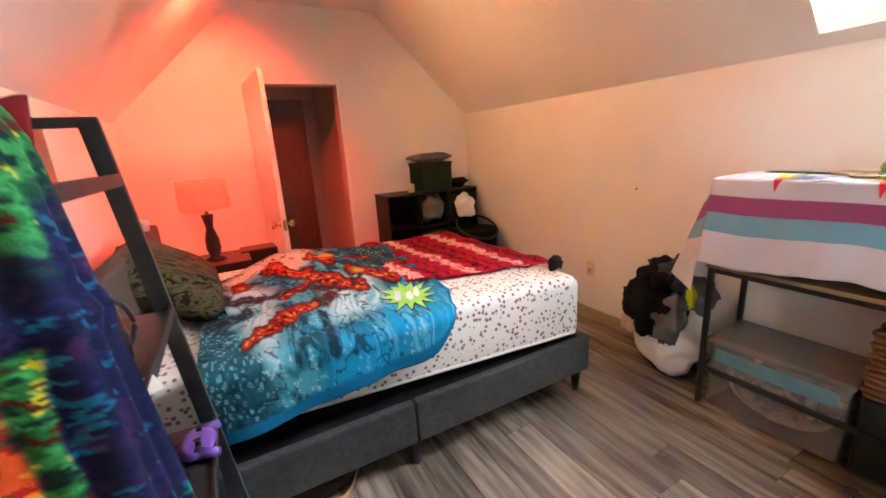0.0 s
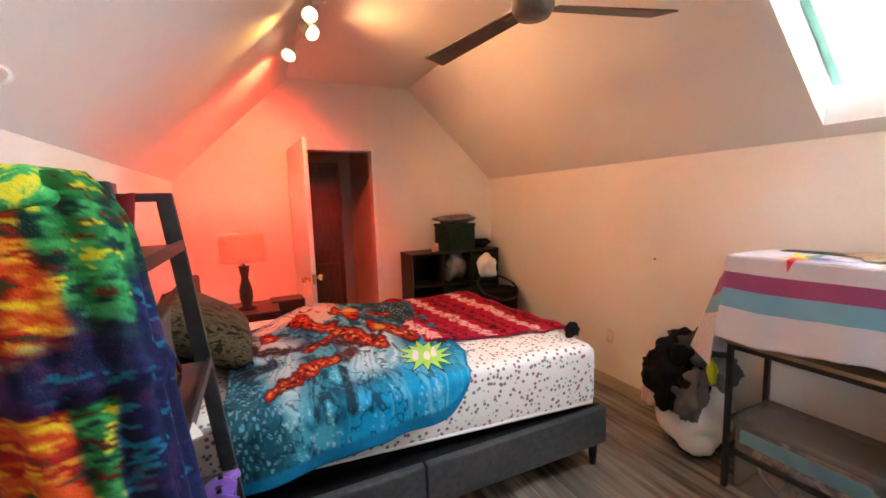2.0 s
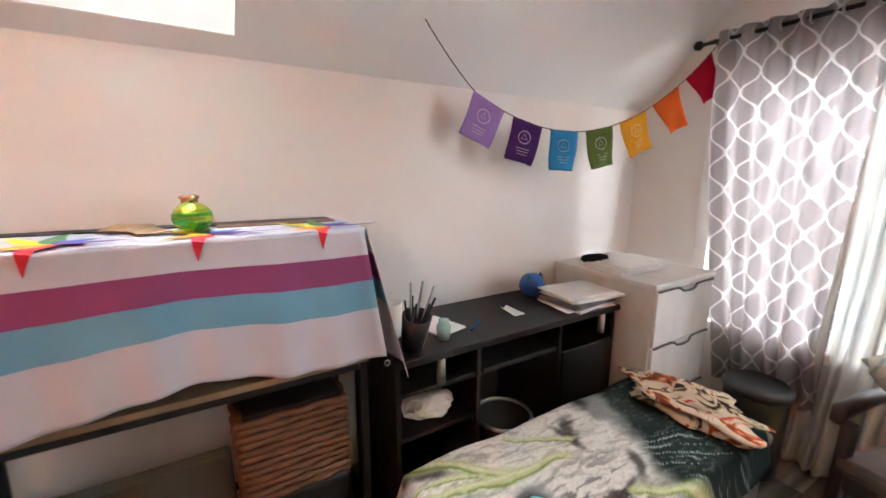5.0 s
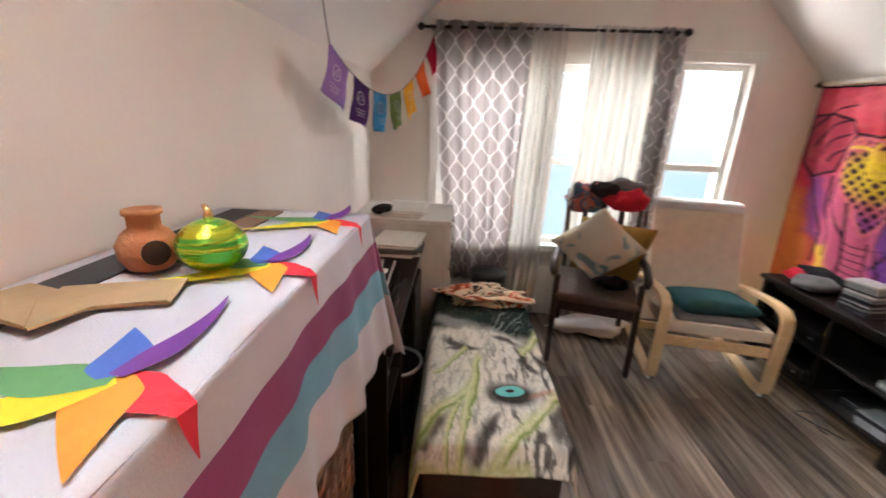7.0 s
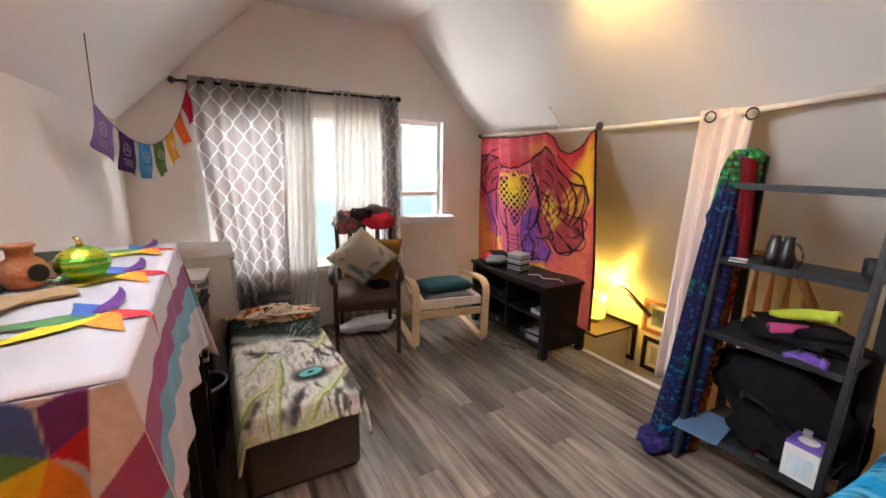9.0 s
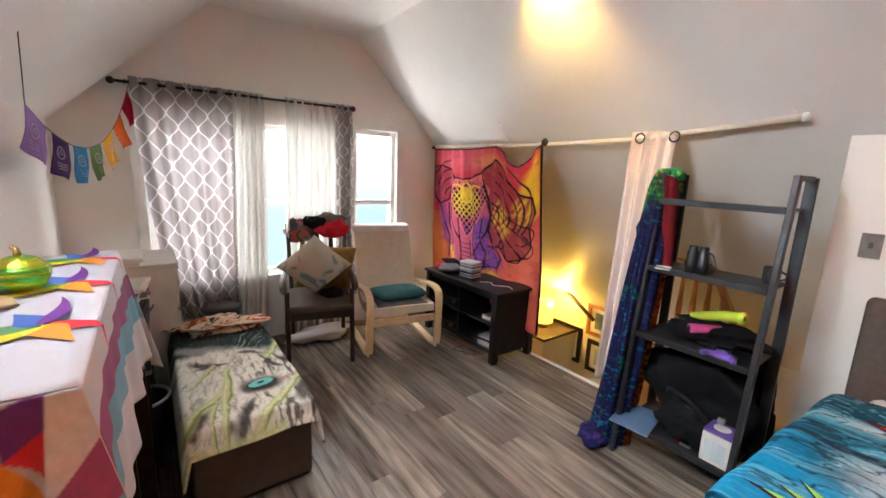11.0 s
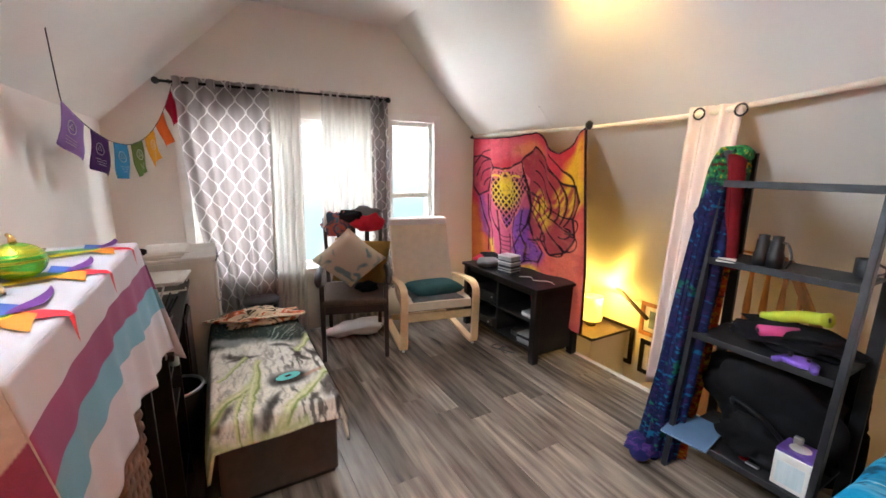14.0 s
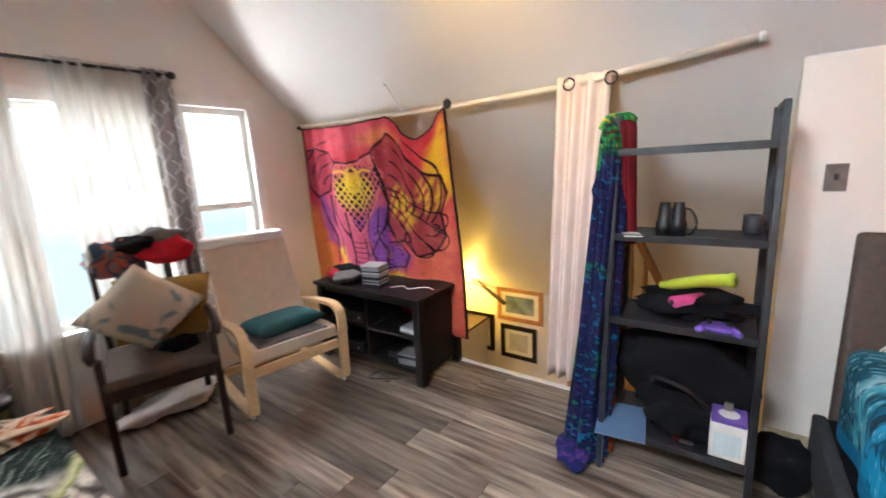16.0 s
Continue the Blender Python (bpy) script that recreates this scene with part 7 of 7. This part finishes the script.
def robe_print(nu, nv):
    """Ice-dyed cotton: fire colours, green and navy in patches, with slanting flecks."""
    u, v = grid_uv(nu, nv)
    X, Y = u * 0.75, v * 1.56
    wu = u + 0.10 * (fbm(X * 9, Y * 6, 51) - 0.5)
    wv = v + 0.05 * (fbm(X * 9, Y * 12, 52) - 0.5)
    d = Dyed(X, Y, (0.008, 0.011, 0.050))
    a = fbm(X * 26 + Y * 10, Y * 80 - X * 14, 53, 3)
    b = fbm(X * 22 + Y * 9, Y * 70 - X * 12, 54, 3)
    d.lay(ease(0.58, 0.66, a), (0.014, 0.018, 0.09))
    d.lay(ease(0.66, 0.71, b), (0.010, 0.13, 0.24))
    d.lay(ease(0.64, 0.70, fbm(X * 30, Y * 40, 56, 3)) * ease(0.5, 0.6, fbm(X * 5, Y * 5, 58, 2)), (0.012, 0.15, 0.09))
    d.lay(ease(0.64, 0.70, fbm(X * 30, Y * 44, 60, 3)) * 0.5, (0.06, 0.016, 0.09))
    g = Dyed(X, Y, (0.02, 0.17, 0.05))
    g.lay(ease(0.50, 0.62, a), (0.05, 0.33, 0.10))
    g.lay(ease(0.46, 0.36, b), (0.008, 0.035, 0.035))
    g.lay(ease(0.68, 0.72, b), (0.62, 0.56, 0.02))
    g.lay(ease(0.34, 0.30, a), (0.10, 0.02, 0.015))
    f = Dyed(X, Y, (0.55, 0.07, 0.015))
    f.lay(ease(0.50, 0.58, a), (0.68, 0.26, 0.02))
    f.lay(ease(0.46, 0.38, b), (0.34, 0.008, 0.012))
    f.lay(ease(0.70, 0.75, a), (0.75, 0.55, 0.02))
    f.lay(ease(0.33, 0.28, b), (0.06, 0.05, 0.02))

    def over(top, m):
        d.c = d.c * (1 - m[..., None]) + top * m[..., None]
    over(g.c * 0.8, 1 - ease(0.07, 0.12, wv))
    south = 1 - ease(0.41, 0.46, wu)
    over(g.c, south * (1 - ease(0.12, 0.16, wv)))
    over(f.c, (1 - ease(0.24, 0.28, wu)) * ease(0.02, 0.05, wv) * (1 - ease(0.145, 0.175, wv)))
    low = ease(0.212, 0.216, v) * (1 - ease(0.72, 0.80, wv))
    over(f.c, low * (1 - ease(0.25, 0.27, wu)))
    over(g.c, low * ease(0.25, 0.27, wu) * (1 - ease(0.32, 0.335, wu)))
    over(f.c * np.array((0.75, 0.9, 0.8)), ease(0.80, 0.83, wu) * ease(0.25, 0.3, wv))
    return d.c * 0.8


TIEDYE = dyed_cloth("tie_dye_cotton", 0.85)
part("body", printed(robe, robe_print(150, 340), 0.005), TIEDYE, sc, smooth=True)
GREENDYE = bands("green_dyed_cotton", [(0.0, (0.02, 0.05, 0.04)), (0.42, (0.02, 0.17, 0.05)), (0.55, (0.05, 0.33, 0.10)), (0.62, (0.55, 0.5, 0.02)), (1.0, (0.1, 0.3, 0.05))], scale=22)
NAVYDYE = bands("navy_dyed_cotton", [(0.0, (0.008, 0.011, 0.05)), (0.5, (0.012, 0.015, 0.08)), (0.6, (0.06, 0.02, 0.12)), (1.0, (0.01, 0.12, 0.2))], scale=20)
part("sleeve", sheet(lambda u, v: (-2.305 + 0.045 * math.cos(u * math.tau) * (1 - 0.3 * v) - 0.05 * v, 0.660 + 0.032 * math.sin(u * math.tau) + 0.01 * v, 1.52 - 0.50 * v + 0.02 * math.cos(u * math.tau)), 24, 20, 0.004), mat("dark_red_lining", (0.14, 0.008, 0.012), (0.10, 0.006, 0.010), 0.9, 14), sc, "dark red lining", smooth=True)
part("hood", moved(lump(0.17, 0.14, 0.08, 97, 0.4), Matrix.Translation((-2.40, 0.60, 1.50))), GREENDYE, sc, smooth=True)
part("trailing_hem", moved(lump(0.24, 0.16, 0.08, 98, 0.5), Matrix.Translation((-2.13, 0.52, 0.0))), NAVYDYE, sc, smooth=True)

# ---- west wall by the bed ----
lsw = thing("light_switch", pose(XW, 1.37, 1.26), "steel light switch plate on the knee wall", "light switch")
part("plate", box(XW + 0.001, XW + 0.006, 1.335, 1.405, 1.21, 1.32, 0.002), FANM, lsw)
part("toggle", box(XW + 0.006, XW + 0.016, 1.363, 1.377, 1.255, 1.28, 0.002), GREYM, lsw)
wp = thing("wall_picture", pose(XW, 2.04, 1.36), "red-brown picture in a dark frame hung above the headboard", "picture")
part("frame", box(XW + 0.001, XW + 0.022, 1.84, 2.24, 1.36, 1.645, 0.004), BROWNW, wp)
part("print", box(XW + 0.0222, XW + 0.025, 1.865, 2.215, 1.385, 1.62), mat("red_brown_print", (0.25, 0.06, 0.04), (0.35, 0.12, 0.08), 0.6, 6), wp)
solid("garment_bag", moved(lump(0.15, 0.36, 0.66, 113, 0.35, 4), Matrix.Translation((-2.595, 1.02, 0.0))), DARKF, "tall black soft bag standing behind the ladder shelf", "bag", smooth=True, m=pose(-2.595, 1.02, 0))
solid("cloth_bag", moved(lump(0.16, 0.2, 0.24, 101, 0.4), Matrix.Translation((-2.38, 1.28, 0.0))), DARKF, "black cloth bag on the floor beside the shelf", "bag", smooth=True, m=pose(-2.38, 1.28, 0))
solid("white_cable", tube(curve_through([(-2.66, 1.30, 0.01), (-2.5, 1.27, 0.008), (-2.36, 1.32, 0.008), (-2.25, 1.28, 0.008)]), 0.005, 6), TRIM, "white power cable on the floor", "cable", m=pose(-2.4, 1.3, 0))

# ---- stairwell ----


def picture(y0, y1, z0, z1, wood, tint, label):
    t = thing("framed_picture", pose(XL, (y0 + y1) / 2, (z0 + z1) / 2), label, "picture", "stairwell pictures")
    w = 0.05
    for a, b, c, d in ((y0, y1, z0, z0 + w), (y0, y1, z1 - w, z1), (y0, y0 + w, z0 + w, z1 - w), (y1 - w, y1, z0 + w, z1 - w)):
        part("frame", box(XL + 0.002, XL + 0.028, a, b, c, d, 0.003), wood, t)
    part("mat", box(XL + 0.003, XL + 0.012, y0 + w, y1 - w, z0 + w, z1 - w), PAPER, t)
    part("print", box(XL + 0.0125, XL + 0.015, y0 + w + 0.06, y1 - w - 0.06, z0 + w + 0.05, z1 - w - 0.05), tint, t)


picture(-1.20, -0.62, -0.47, -0.06, OAK, mat("blue_grey_print", (0.25, 0.33, 0.36), (0.1, 0.14, 0.16), 0.4, 6), "landscape print in a brown wooden frame")
picture(-1.16, -0.70, -0.95, -0.53, BLACKW, mat("pale_print", (0.5, 0.5, 0.47), (0.42, 0.42, 0.4), 0.4, 6), "pale document in a black frame")
picture(-1.72, -1.26, -0.92, -0.44, BLACKW, mat("amber_print", (0.45, 0.28, 0.1), (0.25, 0.15, 0.06), 0.4, 6), "amber picture in a black frame")
YEL = mat("yellow_lit_lampshade", (0.8, 0.6, 0.25), (0.75, 0.55, 0.2), 0.9, 20, glow=((1.0, 0.52, 0.06), 2.2))
st = thing("stair_lamp", pose(-4.28, -1.66, -0.47), "glowing yellow table lamp on a ledge by the stairs", "lamp")
part("shade", sheet(lambda u, v: (-4.28 + 0.12 * math.cos(u * math.tau), -1.66 + 0.12 * math.sin(u * math.tau), -0.40 + 0.30 * v), 28, 3, 0.003), YEL, st, "glowing yellow cylinder shade", smooth=True)
part("base", lathe([(0.06, 0), (0.06, 0.015), (0.012, 0.02), (0.012, 0.1)], (-4.28, -1.66, -0.47), 18), BROWNW, st, smooth=True)
lg = thing("stair_ledge", pose(-4.25, -1.65, LOW), "brown wooden ledge cabinet below the stair lamp", "cabinet")
part("body", box(XL + 0.002, -3.95, YS + 0.002, -1.36, LOW, -0.505, 0.004), WALL, lg)
part("top", box(XL + 0.002, -3.92, YS + 0.002, -1.33, -0.504, -0.471, 0.004), BROWNW, lg)
solid("wall_handrail", beam((-4.50, -1.60, 0.10), (-4.50, -1.05, -0.24), 0.035, 0.045, 0.01), BROWNW, "dark wooden handrail sloping down the stair wall", "handrail", m=pose(-4.5, -1.3, 0))
bl_ = thing("stair_balustrade", pose(-3.6, 0.35, 0), "golden oak stair railing with turned balusters", "balustrade")
part("handrail", beam((-3.6, 0.02, 0.93), (-3.6, 0.46, 0.88), 0.06, 0.05, 0.01), OAK, bl_)
part("handrail", beam((-3.6, 0.46, 0.88), (-3.6, 0.80, 0.20), 0.06, 0.05, 0.01), OAK, bl_)
part("bottom_rail", beam((-3.6, 0.0, 0.08), (-3.6, 0.80, 0.08), 0.06, 0.05, 0.006), OAK, bl_)
part("stringer", box(-3.64, -3.56, 0.0, 0.82, LOW, 0.054, 0.004), OAK, bl_)
for i in range(7):
    y = 0.06 + i * 0.10
    h = (0.80 if y < 0.46 else 0.80 - (y - 0.46) * 2.0) - 0.03
    if h > 0.12:
        part("baluster", lathe([(0.016, 0), (0.016, 0.10), (0.026, 0.16), (0.018, 0.24), (0.024, h * 0.5), (0.014, h * 0.8), (0.018, h * 0.9), (0.016, h)], (-3.6, y, 0.105), 12), OAK, bl_, smooth=True)

# ---- curtains at the south windows ----
TREL = bpy.data.materials.new("grey_trellis_cotton")
TREL.use_nodes = True
tr_n = TREL.node_tree
trb = tr_n.nodes["Principled BSDF"]
trb.inputs["Roughness"].default_value = 0.85
uvn = tr_n.nodes.new("ShaderNodeAttribute")
uvn.attribute_name = "weave"
sp_ = tr_n.nodes.new("ShaderNodeSeparateXYZ")
tr_n.links.new(uvn.outputs["Vector"], sp_.inputs[0])
px = math_node(tr_n, "DIVIDE", sp_.outputs[0], 0.135)
cz = math_node(tr_n, "MULTIPLY_ADD", math_node(tr_n, "COSINE", math_node(tr_n, "MULTIPLY", sp_.outputs[1], math.tau / 0.185)), 0.235, 0.25)


def near_line(v):
    return math_node(tr_n, "ABSOLUTE", math_node(tr_n, "SUBTRACT", math_node(tr_n, "FRACT", math_node(tr_n, "ADD", v, 0.5)), 0.5))


dmin = math_node(tr_n, "MINIMUM", near_line(math_node(tr_n, "SUBTRACT", px, cz)), near_line(math_node(tr_n, "ADD", px, cz)))
rg_ = tr_n.nodes.new("ShaderNodeMapRange")
tr_n.links.new(dmin, rg_.inputs["Value"])
rg_.inputs["From Min"].default_value, rg_.inputs["From Max"].default_value = 0.034, 0.056
mx_ = tr_n.nodes.new("ShaderNodeMix")
mx_.data_type = "RGBA"
tr_n.links.new(rg_.outputs[0], mx_.inputs["Factor"])
mx_.inputs[6].default_value, mx_.inputs[7].default_value = (0.84, 0.82, 0.80, 1), (0.42, 0.385, 0.38, 1)
tr_n.links.new(mx_.outputs[2], trb.inputs["Base Color"])
tl_n, ms_n = tr_n.nodes.new("ShaderNodeBsdfTranslucent"), tr_n.nodes.new("ShaderNodeMixShader")
tr_n.links.new(mx_.outputs[2], tl_n.inputs["Color"])
ms_n.inputs[0].default_value = 0.62
tr_n.links.new(trb.outputs[0], ms_n.inputs[1])
tr_n.links.new(tl_n.outputs[0], ms_n.inputs[2])
tr_n.links.new(ms_n.outputs[0], tr_n.nodes["Material Output"].inputs["Surface"])

SHEER = bpy.data.materials.new("white_sheer_voile")
SHEER.use_nodes = True
sn = SHEER.node_tree
sbs = sn.nodes["Principled BSDF"]
sbs.inputs["Base Color"].default_value, sbs.inputs["Roughness"].default_value = (0.80, 0.78, 0.74, 1), 0.9
stl, stt, sm1, sm2 = sn.nodes.new("ShaderNodeBsdfTranslucent"), sn.nodes.new("ShaderNodeBsdfTransparent"), sn.nodes.new("ShaderNodeMixShader"), sn.nodes.new("ShaderNodeMixShader")
stl.inputs["Color"].default_value = (0.82, 0.80, 0.76, 1)
sm1.inputs[0].default_value, sm2.inputs[0].default_value = 0.07, 0.30
sn.links.new(sbs.outputs[0], sm1.inputs[1])
sn.links.new(stl.outputs[0], sm1.inputs[2])
sn.links.new(sm1.outputs[0], sm2.inputs[1])
sn.links.new(stt.outputs[0], sm2.inputs[2])
sn.links.new(sm2.outputs[0], sn.nodes["Material Output"].inputs["Surface"])
YC = YS + 0.075
rod = thing("curtain_rod", pose(-0.8, YC, 2.03), "dark bronze curtain rod with round finials", "curtain rod")
part("rod", tube([(0.02, YC, 2.025), (-1.65, YC, 2.04)], 0.010, 12), BLACKM, rod, smooth=True)
for x in (0.035, -1.665):
    fb = bmesh.new()
    bmesh.ops.create_uvsphere(fb, u_segments=16, v_segments=10, radius=0.024, matrix=Matrix.Translation((x, YC, 2.025 if x > 0 else 2.04)))
    part("finial", fb, BLACKM, rod, smooth=True)
for x in (-0.04, -0.72, -1.60):
    part("bracket", beam((x, YS + 0.002, 2.03), (x, YC, 2.03), 0.012, 0.02, 0.002), BLACKM, rod)


def curtain(name, x_top, x_bot, z1, material, folds, depth, label, rings, dy=0.0, wide=1.6):
    t = thing(name, pose((x_top[0] + x_top[1]) / 2, YC, z1), label, "curtain")
    nu, nv = folds * 9, 40

    def fn(u, v):
        xa = x_top[0] + (x_top[1] - x_top[0]) * u
        xb = x_bot[0] + (x_bot[1] - x_bot[0]) * u
        k = v ** 1.6
        return (xa + (xb - xa) * k + 0.012 * math.sin(u * folds * math.tau * 0.5 + 1) * v, YC + dy + depth * math.sin(u * folds * math.tau) * (0.75 + 0.4 * v) + 0.01 * math.sin(u * 7 + v * 5), 2.065 - (2.065 - z1) * v)
    own = sheet(fn, nu, nv, 0.002)
    lay = own.verts.layers.float_vector.new("weave")
    width = abs(x_top[1] - x_top[0]) * wide
    for v in own.verts:
        tz = (2.065 - v.co.z) / (2.065 - z1)
        k = max(0, tz) ** 1.6
        a = x_top[0] + (x_bot[0] - x_top[0]) * k
        b = x_top[1] + (x_bot[1] - x_top[1]) * k
        v[lay] = Vector(((v.co.x - a) / (b - a) * width, v.co.z, 0))
    c = part("cloth", own, material, t, smooth=True)
    for i in range(rings):
        x = x_top[0] + (x_top[1] - x_top[0]) * (i + 0.5) / rings
        part("grommet", tube([(x, YC + 0.024 * math.cos(j * math.tau / 14), 2.03 + 0.024 * math.sin(j * math.tau / 14)) for j in range(14)], 0.005, 6, close=True), STEEL, t, "steel ring", smooth=True)


curtain("trellis_curtain", (-0.06, -0.68), (-0.24, -0.66), 0.30, TREL, 6, 0.026, "grey cotton curtain with a white trellis pattern", 6, wide=1.05)
curtain("trellis_curtain", (-1.50, -1.655), (-1.52, -1.69), 0.30, TREL, 3, 0.03, "narrow gathered grey curtain with a white trellis pattern", 2, wide=1.9)
curtain("sheer_curtain", (-0.68, -0.91), (-0.58, -0.87), 0.02, SHEER, 5, 0.022, "sheer white voile curtain reaching the floor", 3, -0.01)
curtain("sheer_curtain", (-1.08, -1.50), (-1.02, -1.52), 0.02, SHEER, 7, 0.022, "sheer white voile curtain reaching the floor", 3, -0.01)

# ---- flag string ----
fs = thing("flag_string", pose(0.15, -1.1, 1.6), "string of small coloured cloth flags across the corner", "bunting")


def string_at(s):
    return Vector((min(0.20 + 0.30 * s, 0.318 - 0.38 * s), -0.358 - 1.545 * s, 1.928 + 0.092 * s - 1.64 * s * (1 - s)))


part("string", tube([string_at(i / 40) for i in range(41)], 0.0022, 5), GREYM, fs)
part("hook", tube(curve_through([string_at(0), string_at(0) + Vector((-0.006, 0.008, 0.006)), string_at(0) + Vector((0.004, 0.0, 0.016))]), 0.003, 6), STEEL, fs, "small steel screw hook")
FLAGS = [("lilac", (0.28, 0.17, 0.45)), ("dark violet", (0.05, 0.012, 0.10)), ("blue", (0.03, 0.20, 0.42)), ("olive green", (0.10, 0.15, 0.035)), ("amber", (0.72, 0.34, 0.02)), ("orange", (0.70, 0.13, 0.02)), ("crimson", (0.38, 0.004, 0.03))]
for i, (nm, c) in enumerate(FLAGS):
    s0 = 0.17 + i * 0.118
    a, b = string_at(s0), string_at(s0 + 0.092)
    d = (b - a)
    down = Vector((0, 0, -1)) - d.normalized() * (-d.normalized().z) * 0.85
    down.normalize()
    curl = 0.5 if i >= 5 else 0.12

    def flag(u, v, a=a, d=d, down=down, curl=curl, i=i):
        q = a + d * (u + (0.5 - u) * curl * v * 1.1) + down * 0.18 * v
        return q + Vector((-1, 0, 0)) * (0.010 * math.sin(u * 5 + v * 4 + i) * v + curl * 0.05 * v * u)
    fl = part("flag", sheet(flag, 10, 12, 0.0015), mat("flag_" + nm.replace(" ", "_"), c, tuple(k * 0.9 for k in c), 0.85, 12, bump=0.2, bscale=400), fs, nm + " cloth flag", smooth=True)
    if i < 5:
        ink = mat("pale_flag_print", tuple(0.45 + 0.45 * k for k in c), None, 0.85)
        w_ = Vector((-0.0022, 0, 0))
        ring = [Vector(flag(0.5 + 0.2 * math.cos(k * math.tau / 16), 0.38 + 0.15 * math.sin(k * math.tau / 16))) + w_ for k in range(16)]
        part("emblem", tube(ring, 0.0022, 4, close=True), ink, fl, "pale ring emblem")
        ring = [Vector(flag(0.5 + 0.11 * math.cos(k * math.tau / 3 + 0.5), 0.38 + 0.085 * math.sin(k * math.tau / 3 + 0.5))) + w_ for k in range(3)]
        part("emblem", tube(ring, 0.002, 4, close=True), ink, fl, "pale triangle emblem")
        for k in range(3):
            part("writing_bar", tube([Vector(flag(0.3 + 0.03 * k, 0.66 + 0.07 * k)) + w_, Vector(flag(0.72 - 0.03 * k, 0.66 + 0.07 * k)) + w_], 0.0015, 4), ink, fl)

# ---- floor planks ----
PW_, PL_ = 0.152, 1.22
rnd = random.Random(11)
FLOOR_M = PLACE[floor]
shapes = {}
x = XW + 0.003
col = 0
while x < XE - 0.01:
    w = min(PW_, XE - x)
    y = YS - rnd.uniform(0.0, PL_)
    while y < YN:
        y0, y1 = max(y, YS), min(y + PL_, YN)
        y += PL_
        if y1 - y0 < 0.02:
            continue
        key = (round(w, 3), round(y1 - y0, 3))
        if key not in shapes:
            shapes[key] = mesh_of("plank", box(0.0007, w - 0.0007, 0.0007, y1 - y0 - 0.0007, -0.0118, 0.0, 0.0012, seg=1), PLANK)
        pk_ = new("plank", shapes[key])
        pk_.parent = floor
        pk_.location = (x, y0, 0)
    x += PW_
    col += 1
